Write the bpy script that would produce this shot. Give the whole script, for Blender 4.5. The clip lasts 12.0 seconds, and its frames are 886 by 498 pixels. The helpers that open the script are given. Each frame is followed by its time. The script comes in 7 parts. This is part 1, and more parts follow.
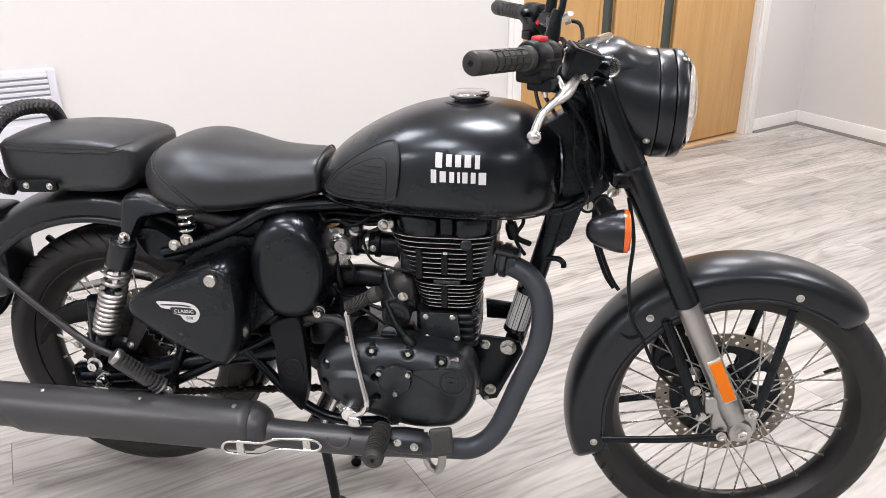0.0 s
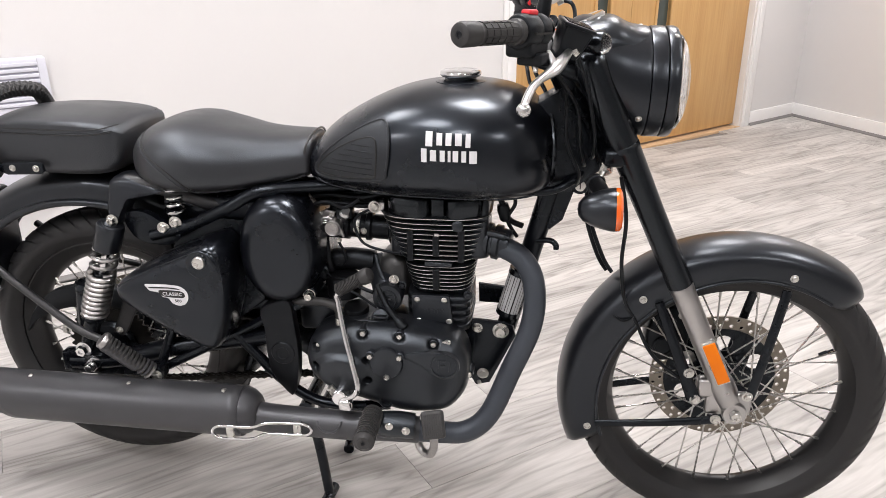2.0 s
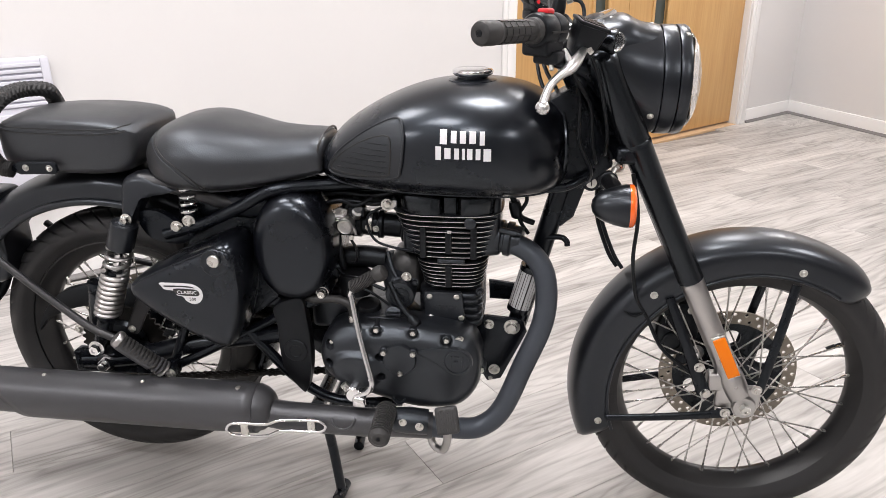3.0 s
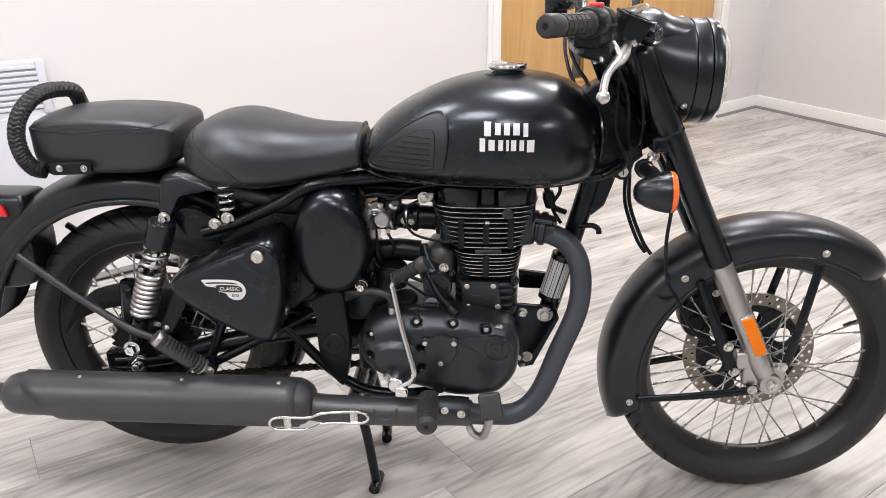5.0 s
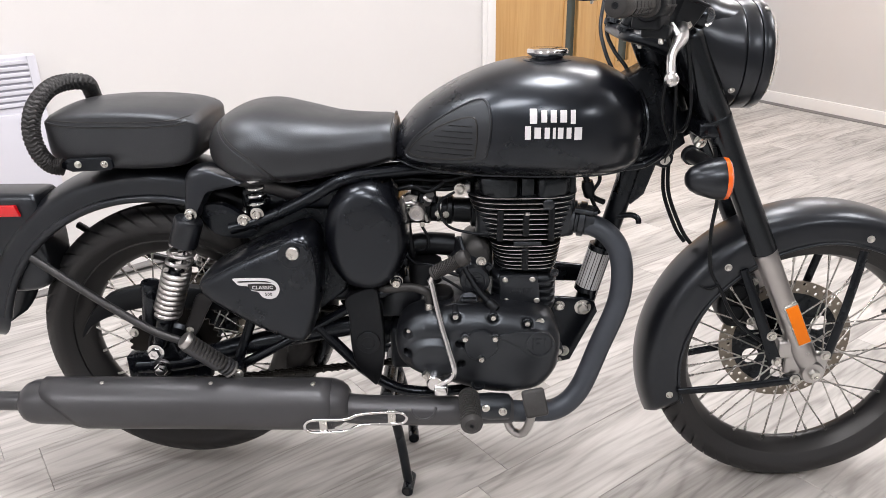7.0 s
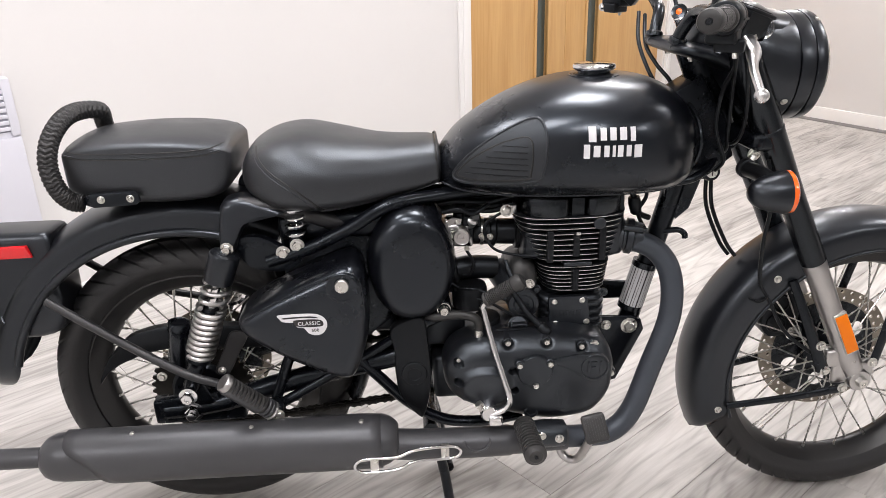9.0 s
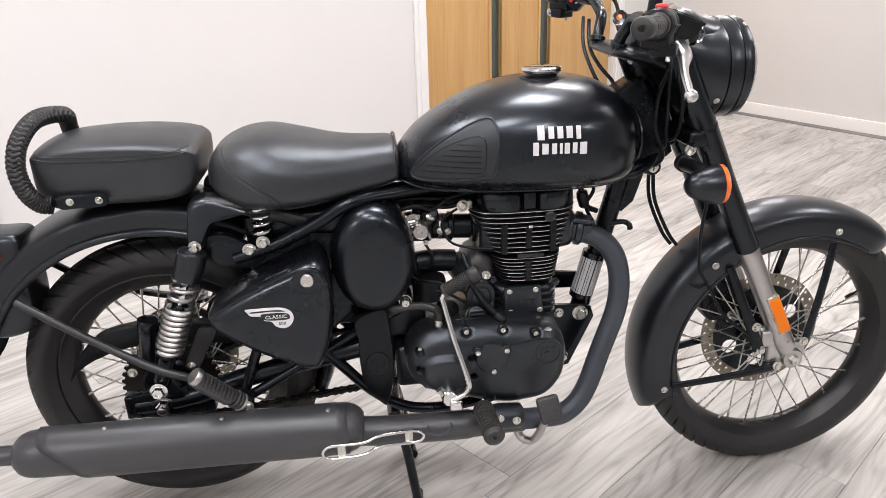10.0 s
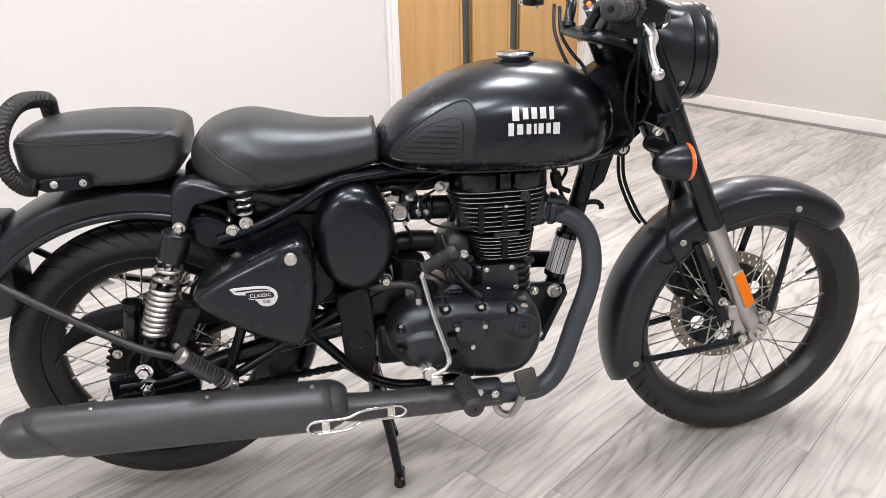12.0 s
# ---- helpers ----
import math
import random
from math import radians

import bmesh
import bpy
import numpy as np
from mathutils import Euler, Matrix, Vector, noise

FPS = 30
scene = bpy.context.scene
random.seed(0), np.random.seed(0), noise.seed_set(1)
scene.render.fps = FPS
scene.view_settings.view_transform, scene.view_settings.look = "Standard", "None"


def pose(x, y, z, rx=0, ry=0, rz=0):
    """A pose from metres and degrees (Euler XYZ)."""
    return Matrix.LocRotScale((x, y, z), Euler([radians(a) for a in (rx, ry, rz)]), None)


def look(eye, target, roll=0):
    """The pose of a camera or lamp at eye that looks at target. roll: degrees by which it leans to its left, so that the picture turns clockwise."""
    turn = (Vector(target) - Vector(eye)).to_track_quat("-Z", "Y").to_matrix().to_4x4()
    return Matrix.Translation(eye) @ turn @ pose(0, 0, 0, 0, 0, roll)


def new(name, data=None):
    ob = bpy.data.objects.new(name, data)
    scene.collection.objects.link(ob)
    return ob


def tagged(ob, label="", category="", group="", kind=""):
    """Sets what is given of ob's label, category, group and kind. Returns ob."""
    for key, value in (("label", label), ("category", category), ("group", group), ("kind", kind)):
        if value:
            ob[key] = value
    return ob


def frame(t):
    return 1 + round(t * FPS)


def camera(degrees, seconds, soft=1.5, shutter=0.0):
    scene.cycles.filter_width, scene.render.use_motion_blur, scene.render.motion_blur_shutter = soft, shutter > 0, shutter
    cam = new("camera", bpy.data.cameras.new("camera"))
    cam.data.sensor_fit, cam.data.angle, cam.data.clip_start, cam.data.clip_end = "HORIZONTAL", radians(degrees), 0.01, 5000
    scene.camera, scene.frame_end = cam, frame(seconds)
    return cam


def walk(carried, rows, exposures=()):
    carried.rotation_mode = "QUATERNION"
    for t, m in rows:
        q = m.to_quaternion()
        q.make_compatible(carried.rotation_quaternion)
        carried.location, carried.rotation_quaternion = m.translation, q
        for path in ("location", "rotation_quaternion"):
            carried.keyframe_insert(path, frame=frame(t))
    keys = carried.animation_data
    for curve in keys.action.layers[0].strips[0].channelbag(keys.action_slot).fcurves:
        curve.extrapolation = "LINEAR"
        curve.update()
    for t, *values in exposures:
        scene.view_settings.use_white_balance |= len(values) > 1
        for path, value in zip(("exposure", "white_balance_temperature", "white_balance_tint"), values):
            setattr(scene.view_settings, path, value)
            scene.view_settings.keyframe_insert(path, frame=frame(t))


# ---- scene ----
cam = camera(62.58, 12.0, 0.5)
PATH = [
    (0, (0.9328, -1.4197, 1.2006), (0.6927, 0.4255, 0.4673), -0.29),
    (0.5, (0.9386, -1.4065, 1.1926), (0.6989, 0.4364, 0.4533), -0.34),
    (1, (0.9374, -1.4069, 1.1771), (0.6984, 0.4356, 0.4369), -0.34),
    (1.5, (0.9410, -1.4133, 1.1741), (0.7042, 0.4288, 0.4320), -0.33),
    (2, (0.9443, -1.4165, 1.1664), (0.7117, 0.4270, 0.4265), -0.35),
    (2.5, (0.9369, -1.4238, 1.1610), (0.7121, 0.4210, 0.4219), -0.35),
    (3, (0.9083, -1.4336, 1.1679), (0.6933, 0.4109, 0.4252), -0.47),
    (5, (0.7585, -1.4851, 1.1622), (0.6467, 0.3695, 0.4219), -0.75),
    (5.5, (0.7227, -1.4919, 1.1555), (0.6338, 0.3627, 0.4123), -0.81),
    (6, (0.6825, -1.4892, 1.1512), (0.6109, 0.3655, 0.4062), -0.84),
    (6.5, (0.6460, -1.4841, 1.1411), (0.5939, 0.3713, 0.3963), -0.90),
    (7, (0.6285, -1.4477, 1.1406), (0.5870, 0.4056, 0.3900), -1.03),
    (7.5, (0.5887, -1.3871, 1.1399), (0.5764, 0.4695, 0.3965), -1.05),
    (7.7, (0.5755, -1.3685, 1.1489), (0.5745, 0.4889, 0.4073), -1.11),
    (9.3, (0.4134, -1.3806, 1.1614), (0.5525, 0.4730, 0.4233), -1.75),
    (9.5, (0.4072, -1.3908, 1.1671), (0.5722, 0.4583, 0.4230), -1.68),
    (10, (0.4329, -1.4481, 1.1725), (0.6422, 0.3982, 0.4326), -1.68),
    (10.5, (0.4285, -1.4855, 1.1643), (0.6727, 0.3558, 0.4226), -1.57),
    (11, (0.4169, -1.4974, 1.1565), (0.6802, 0.3399, 0.4116), -1.55),
    (11.5, (0.4144, -1.5054, 1.1535), (0.6865, 0.3321, 0.4120), -1.58),
    (12, (0.4096, -1.5031, 1.1516), (0.6955, 0.3314, 0.4082), -1.53),
]
walk(cam, [(t, look(eye, target, roll)) for t, eye, target, roll in PATH])

# ---- light ----
U = radians(43.34)  # the door wall runs this way
UX, UY = math.cos(U), math.sin(U)
NX, NY = -UY, UX  # out of the room through the door wall
BOARDS = radians(37.5)  # the floorboards run this way
CORNER = Vector((2.971, 4.644, 0))
ROOM_H = 2.5


def at_wall(s, d=0.0, z=0.0):
    """A place on the door wall: s metres from the corner, d metres into the room, z up."""
    return Vector((CORNER.x - UX * s - NX * d, CORNER.y - UY * s - NY * d, z))


world = bpy.data.worlds.new("room_world")
scene.world = world
world.use_nodes = True
world.node_tree.nodes["Background"].inputs[0].default_value = (0.96, 0.98, 0.96, 1)
world.node_tree.nodes["Background"].inputs[1].default_value = 0.25
scene.view_settings.exposure = 0.0
PANEL_POWER = 21.0
# x, y and share of the power of each ceiling panel
# the last five are unseen, added to brighten flanks and walls
PANELS = [(0.9, 0.42, 1.15), (-0.4, 0.1, 0.75), (2.8, 0.1, 1.1), (1.6, 1.7, 0.9), (0.64, -2.1, 1), (2.5, -2.3, 1), (-1.5, -2.2, 1), (2.95, 3.2, 1.15), (0.1, -1.0, 0.85)]

# ---- materials ----
COOL = (0.8, 0.9, 1.0)  # cool sheen of the black finishes


def material(name, colour, rough=0.5, metal=0.0, coat=0.0, bump=0.0, bump_scale=300.0, vary=0.0, vary_scale=6.0, rough_vary=0.0, spec=0.5, tint=None):
    m = bpy.data.materials.new(name)
    m.use_nodes = True
    nt = m.node_tree
    b = nt.nodes["Principled BSDF"]
    b.inputs["Base Color"].default_value = (*colour, 1)
    b.inputs["Roughness"].default_value = rough
    b.inputs["Metallic"].default_value = metal
    b.inputs["Coat Weight"].default_value = coat
    b.inputs["Coat Roughness"].default_value = 0.1
    b.inputs["Specular IOR Level"].default_value = spec
    if tint:
        b.inputs["Specular Tint"].default_value = (*tint, 1)
    tc = nt.nodes.new("ShaderNodeTexCoord")
    if vary or rough_vary:
        n = nt.nodes.new("ShaderNodeTexNoise")
        n.inputs["Scale"].default_value = vary_scale
        n.inputs["Detail"].default_value = 6
        n.inputs["Roughness"].default_value = 0.65
        nt.links.new(tc.outputs["Object"], n.inputs["Vector"])
        if vary:
            mix = nt.nodes.new("ShaderNodeMix")
            mix.data_type = "RGBA"
            mix.inputs["A"].default_value = (*[c * (1 - vary) for c in colour], 1)
            mix.inputs["B"].default_value = (*[min(1, c * (1 + vary)) for c in colour], 1)
            nt.links.new(n.outputs["Fac"], mix.inputs["Factor"])
            nt.links.new(mix.outputs["Result"], b.inputs["Base Color"])
        if rough_vary:
            r = nt.nodes.new("ShaderNodeMapRange")
            r.inputs["From Min"].default_value, r.inputs["From Max"].default_value = 0.3, 0.7
            r.inputs["To Min"].default_value, r.inputs["To Max"].default_value = rough - rough_vary, rough + rough_vary
            nt.links.new(n.outputs["Fac"], r.inputs["Value"])
            nt.links.new(r.outputs["Result"], b.inputs["Roughness"])
    if bump:
        n2 = nt.nodes.new("ShaderNodeTexNoise")
        n2.inputs["Scale"].default_value = bump_scale
        n2.inputs["Detail"].default_value = 3
        nt.links.new(tc.outputs["Object"], n2.inputs["Vector"])
        bp = nt.nodes.new("ShaderNodeBump")
        bp.inputs["Strength"].default_value = bump
        bp.inputs["Distance"].default_value = 0.001
        nt.links.new(n2.outputs["Fac"], bp.inputs["Height"])
        nt.links.new(bp.outputs["Normal"], b.inputs["Normal"])
    return m


SOFT_SATIN = material("soft_satin_black_paint", (0.0042, 0.0044, 0.0058), 0.33, rough_vary=0.03, vary=0.1, spec=0.5, coat=0.24, tint=(0.76, 0.87, 1.0))
SATIN = material("satin_black_paint", (0.0034, 0.0037, 0.0052), 0.28, rough_vary=0.03, vary=0.1, spec=0.42, coat=0.26, tint=(0.72, 0.85, 1.0))
SATIN.node_tree.nodes["Principled BSDF"].inputs["Coat Roughness"].default_value = 0.16
SOFT_SATIN.node_tree.nodes["Principled BSDF"].inputs["Coat Roughness"].default_value = 0.22
RIM_BLACK = material("rim_black_enamel", (0.007, 0.007, 0.0078), 0.34, rough_vary=0.05, vary=0.2)
GLOSS = material("gloss_black_paint", (0.0035, 0.0038, 0.0048), 0.23, rough_vary=0.03, spec=0.5, tint=COOL)
FRAME_BLACK = material("frame_black_enamel", (0.003, 0.0034, 0.005), 0.27, rough_vary=0.05, vary=0.2, spec=0.35, tint=COOL)
ENGINE_BLACK = material("engine_black_casting", (0.0078, 0.0083, 0.0102), 0.34, bump=0.3, bump_scale=700, vary=0.25, vary_scale=9, rough_vary=0.06, spec=0.68, tint=COOL)
EXHAUST = material("matt_grey_black_exhaust_coat", (0.04, 0.04, 0.043), 0.36, bump=0.12, bump_scale=900, vary=0.15, vary_scale=14, rough_vary=0.05, spec=0.6, tint=(0.92, 0.95, 1.0))
HEADER = material("heat_greyed_header_coat", (0.042, 0.047, 0.057), 0.42, bump=0.15, bump_scale=800, vary=0.25, vary_scale=14, rough_vary=0.05, tint=COOL)
RUBBER = material("tyre_rubber", (0.0135, 0.0135, 0.0145), 0.52, bump=0.3, bump_scale=500, vary=0.45, vary_scale=14, rough_vary=0.08, spec=0.45)
SOFT_RUBBER = material("grip_rubber", (0.0165, 0.0162, 0.0164), 0.48, bump=0.3, bump_scale=600, vary=0.3, vary_scale=30)
PLASTIC = material("black_plastic", (0.005, 0.005, 0.0056), 0.36, bump=0.2, bump_scale=800, rough_vary=0.06, spec=0.27, tint=COOL)
CAST_GREY = material("grey_black_casting", (0.03, 0.03, 0.03), 0.4, bump=0.25, bump_scale=600, vary=0.3, vary_scale=12, spec=0.6)
MATT = material("matt_black_paint", (0.015, 0.0152, 0.017), 0.42, bump=0.1, bump_scale=700, vary=0.2, vary_scale=12, rough_vary=0.05)
LABEL = material("silver_label", (0.52, 0.52, 0.53), 0.4)
KNEE = material("matt_knee_pad_rubber", (0.015, 0.0152, 0.0165), 0.46, bump=0.2, bump_scale=900, vary=0.12, vary_scale=30, tint=COOL)
LEATHER = material("black_leatherette", (0.018, 0.0177, 0.0188), 0.38, bump=0.4, bump_scale=520, vary=0.22, vary_scale=9, rough_vary=0.06, spec=0.7, tint=COOL)
ROPE = material("black_rope", (0.017, 0.0165, 0.017), 0.55, bump=0.6, bump_scale=900, vary=0.4, vary_scale=80)
CHROME = material("chrome", (0.72, 0.72, 0.73), 0.11, 1.0, rough_vary=0.04, vary_scale=20)
FOOT_RUBBER = material("worn_foot_rubber", (0.03, 0.0295, 0.0295), 0.5, bump=0.3, bump_scale=600, vary=0.35, vary_scale=40)
STEEL = material("zinc_steel", (0.62, 0.61, 0.58), 0.3, 1.0, rough_vary=0.08, vary=0.15, vary_scale=60)
SPOKE = material("stainless_spoke", (0.6, 0.59, 0.57), 0.28, 1.0, rough_vary=0.08, vary_scale=40)
ALLOY = material("brushed_alloy", (0.47, 0.46, 0.455), 0.34, 1.0, bump=0.1, bump_scale=500, vary=0.12, vary_scale=25, rough_vary=0.08)
CAST_ALLOY = material("cast_alloy", (0.66, 0.66, 0.66), 0.3, 1.0, bump=0.1, bump_scale=300, rough_vary=0.06)
DISC_STEEL = material("brake_disc_steel", (0.25, 0.225, 0.19), 0.36, 1.0, vary=0.25, vary_scale=22, rough_vary=0.08)
FIN_EDGE = material("machined_fin_edge", (0.68, 0.68, 0.67), 0.3, 1.0, rough_vary=0.08, vary=0.2, vary_scale=50)
WHITE_INK = material("white_decal", (0.68, 0.68, 0.7), 0.45)
BLACK_INK = material("black_decal", (0.01, 0.01, 0.01), 0.4)
ORANGE = material("amber_reflector", (0.86, 0.2, 0.002), 0.35, bump=0.3, bump_scale=350, spec=0.25)
AMBER = material("amber_lens", (0.85, 0.13, 0.01), 0.18, coat=0.8, bump=0.5, bump_scale=160)
RED = material("red_reflector", (0.62, 0.006, 0.012), 0.25, coat=0.6, bump=0.3, bump_scale=350)
RED_SWITCH = material("red_switch_plastic", (0.6, 0.012, 0.02), 0.4)
CHAIN = material("oily_chain_steel", (0.028, 0.026, 0.024), 0.38, 0.8, vary=0.4, vary_scale=60)
WHITE_METAL = material("white_enamel", (0.62, 0.62, 0.68), 0.35, rough_vary=0.04)
SHADE_GREY = material("shade_grey", (0.3, 0.3, 0.35), 0.7)
WHITE_PAINT = material("white_gloss_woodwork", (0.8, 0.79, 0.78), 0.35, vary=0.03, bump=0.05, bump_scale=60)
GREY_WALL = material("unseen_wall_grey", (0.4, 0.4, 0.4), 0.75, vary=0.03, vary_scale=1.6, bump=0.12, bump_scale=220)
WALL = material("white_emulsion", (0.67, 0.657, 0.648), 0.75, vary=0.025, vary_scale=1.6, bump=0.12, bump_scale=220)
CEILING = material("white_ceiling", (0.82, 0.81, 0.8), 0.8, vary=0.02, vary_scale=2.0)
SCOTIA = material("grey_floor_beading", (0.2, 0.19, 0.185), 0.5, vary=0.15, vary_scale=20)
PLATE = material("number_plate_white", (0.55, 0.56, 0.5), 0.4)


def glass_material(name, colour, rough=0.02):
    m = bpy.data.materials.new(name)
    m.use_nodes = True
    b = m.node_tree.nodes["Principled BSDF"]
    b.inputs["Base Color"].default_value = (*colour, 1)
    b.inputs["Transmission Weight"].default_value = 1.0
    b.inputs["Roughness"].default_value = rough
    b.inputs["IOR"].default_value = 1.45
    return m


GLASS = glass_material("clear_lamp_glass", (0.97, 0.98, 0.98), 0.03)


def wood_material(name, dark, light, mid, along, rings, scale, rough, bump, hue=0.0, figure=0.0, cloud=0.45, length=0.045):
    """Grained timber; along: the local axis that the grain follows."""
    m = bpy.data.materials.new(name)
    m.use_nodes = True
    nt = m.node_tree
    b = nt.nodes["Principled BSDF"]
    tc = nt.nodes.new("ShaderNodeTexCoord")
    info = nt.nodes.new("ShaderNodeObjectInfo")
    off = nt.nodes.new("ShaderNodeVectorMath")
    off.operation = "SCALE"
    off.inputs[0].default_value = (37.0, 11.0, 23.0)
    nt.links.new(info.outputs["Random"], off.inputs["Scale"])
    add = nt.nodes.new("ShaderNodeVectorMath")
    nt.links.new(tc.outputs["Object"], add.inputs[0])
    nt.links.new(off.outputs["Vector"], add.inputs[1])
    # slow waves that bend the grain
    warp = nt.nodes.new("ShaderNodeTexNoise")
    warp.inputs["Scale"].default_value = 2.6
    warp.inputs["Detail"].default_value = 2
    stretch0 = nt.nodes.new("ShaderNodeMapping")
    s0 = [1.0, 1.0, 1.0]
    s0[along] = 0.35
    stretch0.inputs["Scale"].default_value = s0
    nt.links.new(add.outputs["Vector"], stretch0.inputs["Vector"])
    nt.links.new(stretch0.outputs["Vector"], warp.inputs["Vector"])
    wmul = nt.nodes.new("ShaderNodeVectorMath")
    wmul.operation = "SCALE"
    wmul.inputs["Scale"].default_value = rings
    nt.links.new(warp.outputs["Color"], wmul.inputs[0])
    add2 = nt.nodes.new("ShaderNodeVectorMath")
    nt.links.new(add.outputs["Vector"], add2.inputs[0])
    nt.links.new(wmul.outputs["Vector"], add2.inputs[1])
    mapping = nt.nodes.new("ShaderNodeMapping")
    s = [scale, scale, scale]
    s[along] = scale * length
    mapping.inputs["Scale"].default_value = s
    nt.links.new(add2.outputs["Vector"], mapping.inputs["Vector"])
    grain = nt.nodes.new("ShaderNodeTexNoise")
    grain.inputs["Scale"].default_value = 1.0
    grain.inputs["Detail"].default_value = 9
    grain.inputs["Roughness"].default_value = 0.62
    nt.links.new(mapping.outputs["Vector"], grain.inputs["Vector"])
    broad = nt.nodes.new("ShaderNodeTexNoise")
    broad.inputs["Scale"].default_value = 1.0
    broad.inputs["Detail"].default_value = 3
    mapping2 = nt.nodes.new("ShaderNodeMapping")
    s2 = [scale * 0.16] * 3
    s2[along] = scale * 0.02
    mapping2.inputs["Scale"].default_value = s2
    nt.links.new(add2.outputs["Vector"], mapping2.inputs["Vector"])
    nt.links.new(mapping2.outputs["Vector"], broad.inputs["Vector"])
    ramp = nt.nodes.new("ShaderNodeValToRGB")
    ramp.color_ramp.elements[0].position, ramp.color_ramp.elements[0].color = 0.28, (*dark, 1)
    ramp.color_ramp.elements[1].position, ramp.color_ramp.elements[1].color = 0.72, (*light, 1)
    e = ramp.color_ramp.elements.new(0.5)
    e.color = (*mid, 1)
    mixf = nt.nodes.new("ShaderNodeMath")
    mixf.operation = "MULTIPLY_ADD"
    mixf.inputs[1].default_value = 1 - cloud
    nt.links.new(grain.outputs["Fac"], mixf.inputs[0])
    half = nt.nodes.new("ShaderNodeMath")
    half.operation = "MULTIPLY"
    half.inputs[1].default_value = cloud
    nt.links.new(broad.outputs["Fac"], half.inputs[0])
    nt.links.new(half.outputs["Value"], mixf.inputs[2])
    if figure:
        # arched figure of flat-sawn boards
        slow = nt.nodes.new("ShaderNodeTexNoise")
        slow.inputs["Scale"].default_value = 1.0
        slow.inputs["Detail"].default_value = 2.2
        mapping3 = nt.nodes.new("ShaderNodeMapping")
        mapping3.inputs["Scale"].default_value = (0.8, 7.0, 7.0)
        nt.links.new(add.outputs["Vector"], mapping3.inputs["Vector"])
        nt.links.new(mapping3.outputs["Vector"], slow.inputs["Vector"])
        turns = nt.nodes.new("ShaderNodeMath")
        turns.operation = "MULTIPLY"
        turns.inputs[1].default_value = 95.0
        nt.links.new(slow.outputs["Fac"], turns.inputs[0])
        wave = nt.nodes.new("ShaderNodeMath")
        wave.operation = "SINE"
        nt.links.new(turns.outputs["Value"], wave.inputs[0])
        lift = nt.nodes.new("ShaderNodeMath")
        lift.operation = "MULTIPLY_ADD"
        lift.inputs[1].default_value = -figure
        # thin late-wood lines
        fold = nt.nodes.new("ShaderNodeMath")
        fold.operation = "MULTIPLY_ADD"
        fold.inputs[1].default_value, fold.inputs[2].default_value = 0.5, 0.5
        nt.links.new(wave.outputs["Value"], fold.inputs[0])
        thin = nt.nodes.new("ShaderNodeMath")
        thin.operation = "POWER"
        thin.inputs[1].default_value = 3.0
        nt.links.new(fold.outputs["Value"], thin.inputs[0])
        nt.links.new(thin.outputs["Value"], lift.inputs[0])
        nt.links.new(mixf.outputs["Value"], lift.inputs[2])
        nt.links.new(lift.outputs["Value"], ramp.inputs["Fac"])
    else:
        nt.links.new(mixf.outputs["Value"], ramp.inputs["Fac"])
    # each board a little lighter or darker
    tone = nt.nodes.new("ShaderNodeMapRange")
    tone.inputs["To Min"].default_value, tone.inputs["To Max"].default_value = 1 - hue, 1 + hue
    nt.links.new(info.outputs["Random"], tone.inputs["Value"])
    mulc = nt.nodes.new("ShaderNodeVectorMath")
    mulc.operation = "SCALE"
    nt.links.new(ramp.outputs["Color"], mulc.inputs[0])
    nt.links.new(tone.outputs["Result"], mulc.inputs["Scale"])
    nt.links.new(mulc.outputs["Vector"], b.inputs["Base Color"])
    rr = nt.nodes.new("ShaderNodeMapRange")
    rr.inputs["To Min"].default_value, rr.inputs["To Max"].default_value = rough - 0.08, rough + 0.1
    nt.links.new(grain.outputs["Fac"], rr.inputs["Value"])
    nt.links.new(rr.outputs["Result"], b.inputs["Roughness"])
    bp = nt.nodes.new("ShaderNodeBump")
    bp.inputs["Strength"].default_value = bump
    bp.inputs["Distance"].default_value = 0.001
    nt.links.new(grain.outputs["Fac"], bp.inputs["Height"])
    nt.links.new(bp.outputs["Normal"], b.inputs["Normal"])
    return m


FLOOR_WOOD = wood_material("grey_limed_oak_laminate", (0.24, 0.226, 0.211), (0.66, 0.638, 0.61), (0.48, 0.46, 0.437), 0, 0.2, 62, 0.58, 0.1, 0.11, 0.09, 0.55, 0.05)
OAK = wood_material("honey_oak_veneer", (0.46, 0.25, 0.085), (0.62, 0.39, 0.165), (0.55, 0.325, 0.125), 2, 0.05, 60, 0.45, 0.08)
PINE = material("pine_threshold", (0.62, 0.42, 0.24), 0.5, vary=0.15, vary_scale=25)
DARK_GLASS = material("grey_green_wired_glass", (0.05, 0.065, 0.06), 0.06, spec=0.5)

# ---- mesh helpers ----


def mesh_object(name, bm, mats, parent=None, label="", smooth=40.0):
    bmesh.ops.recalc_face_normals(bm, faces=bm.faces)
    for f in bm.faces:
        f.smooth = True
    if smooth < 180:
        for e in bm.edges:
            if len(e.link_faces) == 2 and e.calc_face_angle(0) > radians(smooth):
                e.smooth = False
    me = bpy.data.meshes.new(name)
    bm.to_mesh(me)
    bm.free()
    for m in mats if isinstance(mats, (list, tuple)) else [mats]:
        me.materials.append(m)
    ob = new(name, me)
    if parent:
        ob.parent = parent
    if label:
        tagged(ob, label)
    return ob


def part(name, bm, mat, parent, label="", smooth=40.0):
    return mesh_object(name, bm, mat, parent, label, smooth)


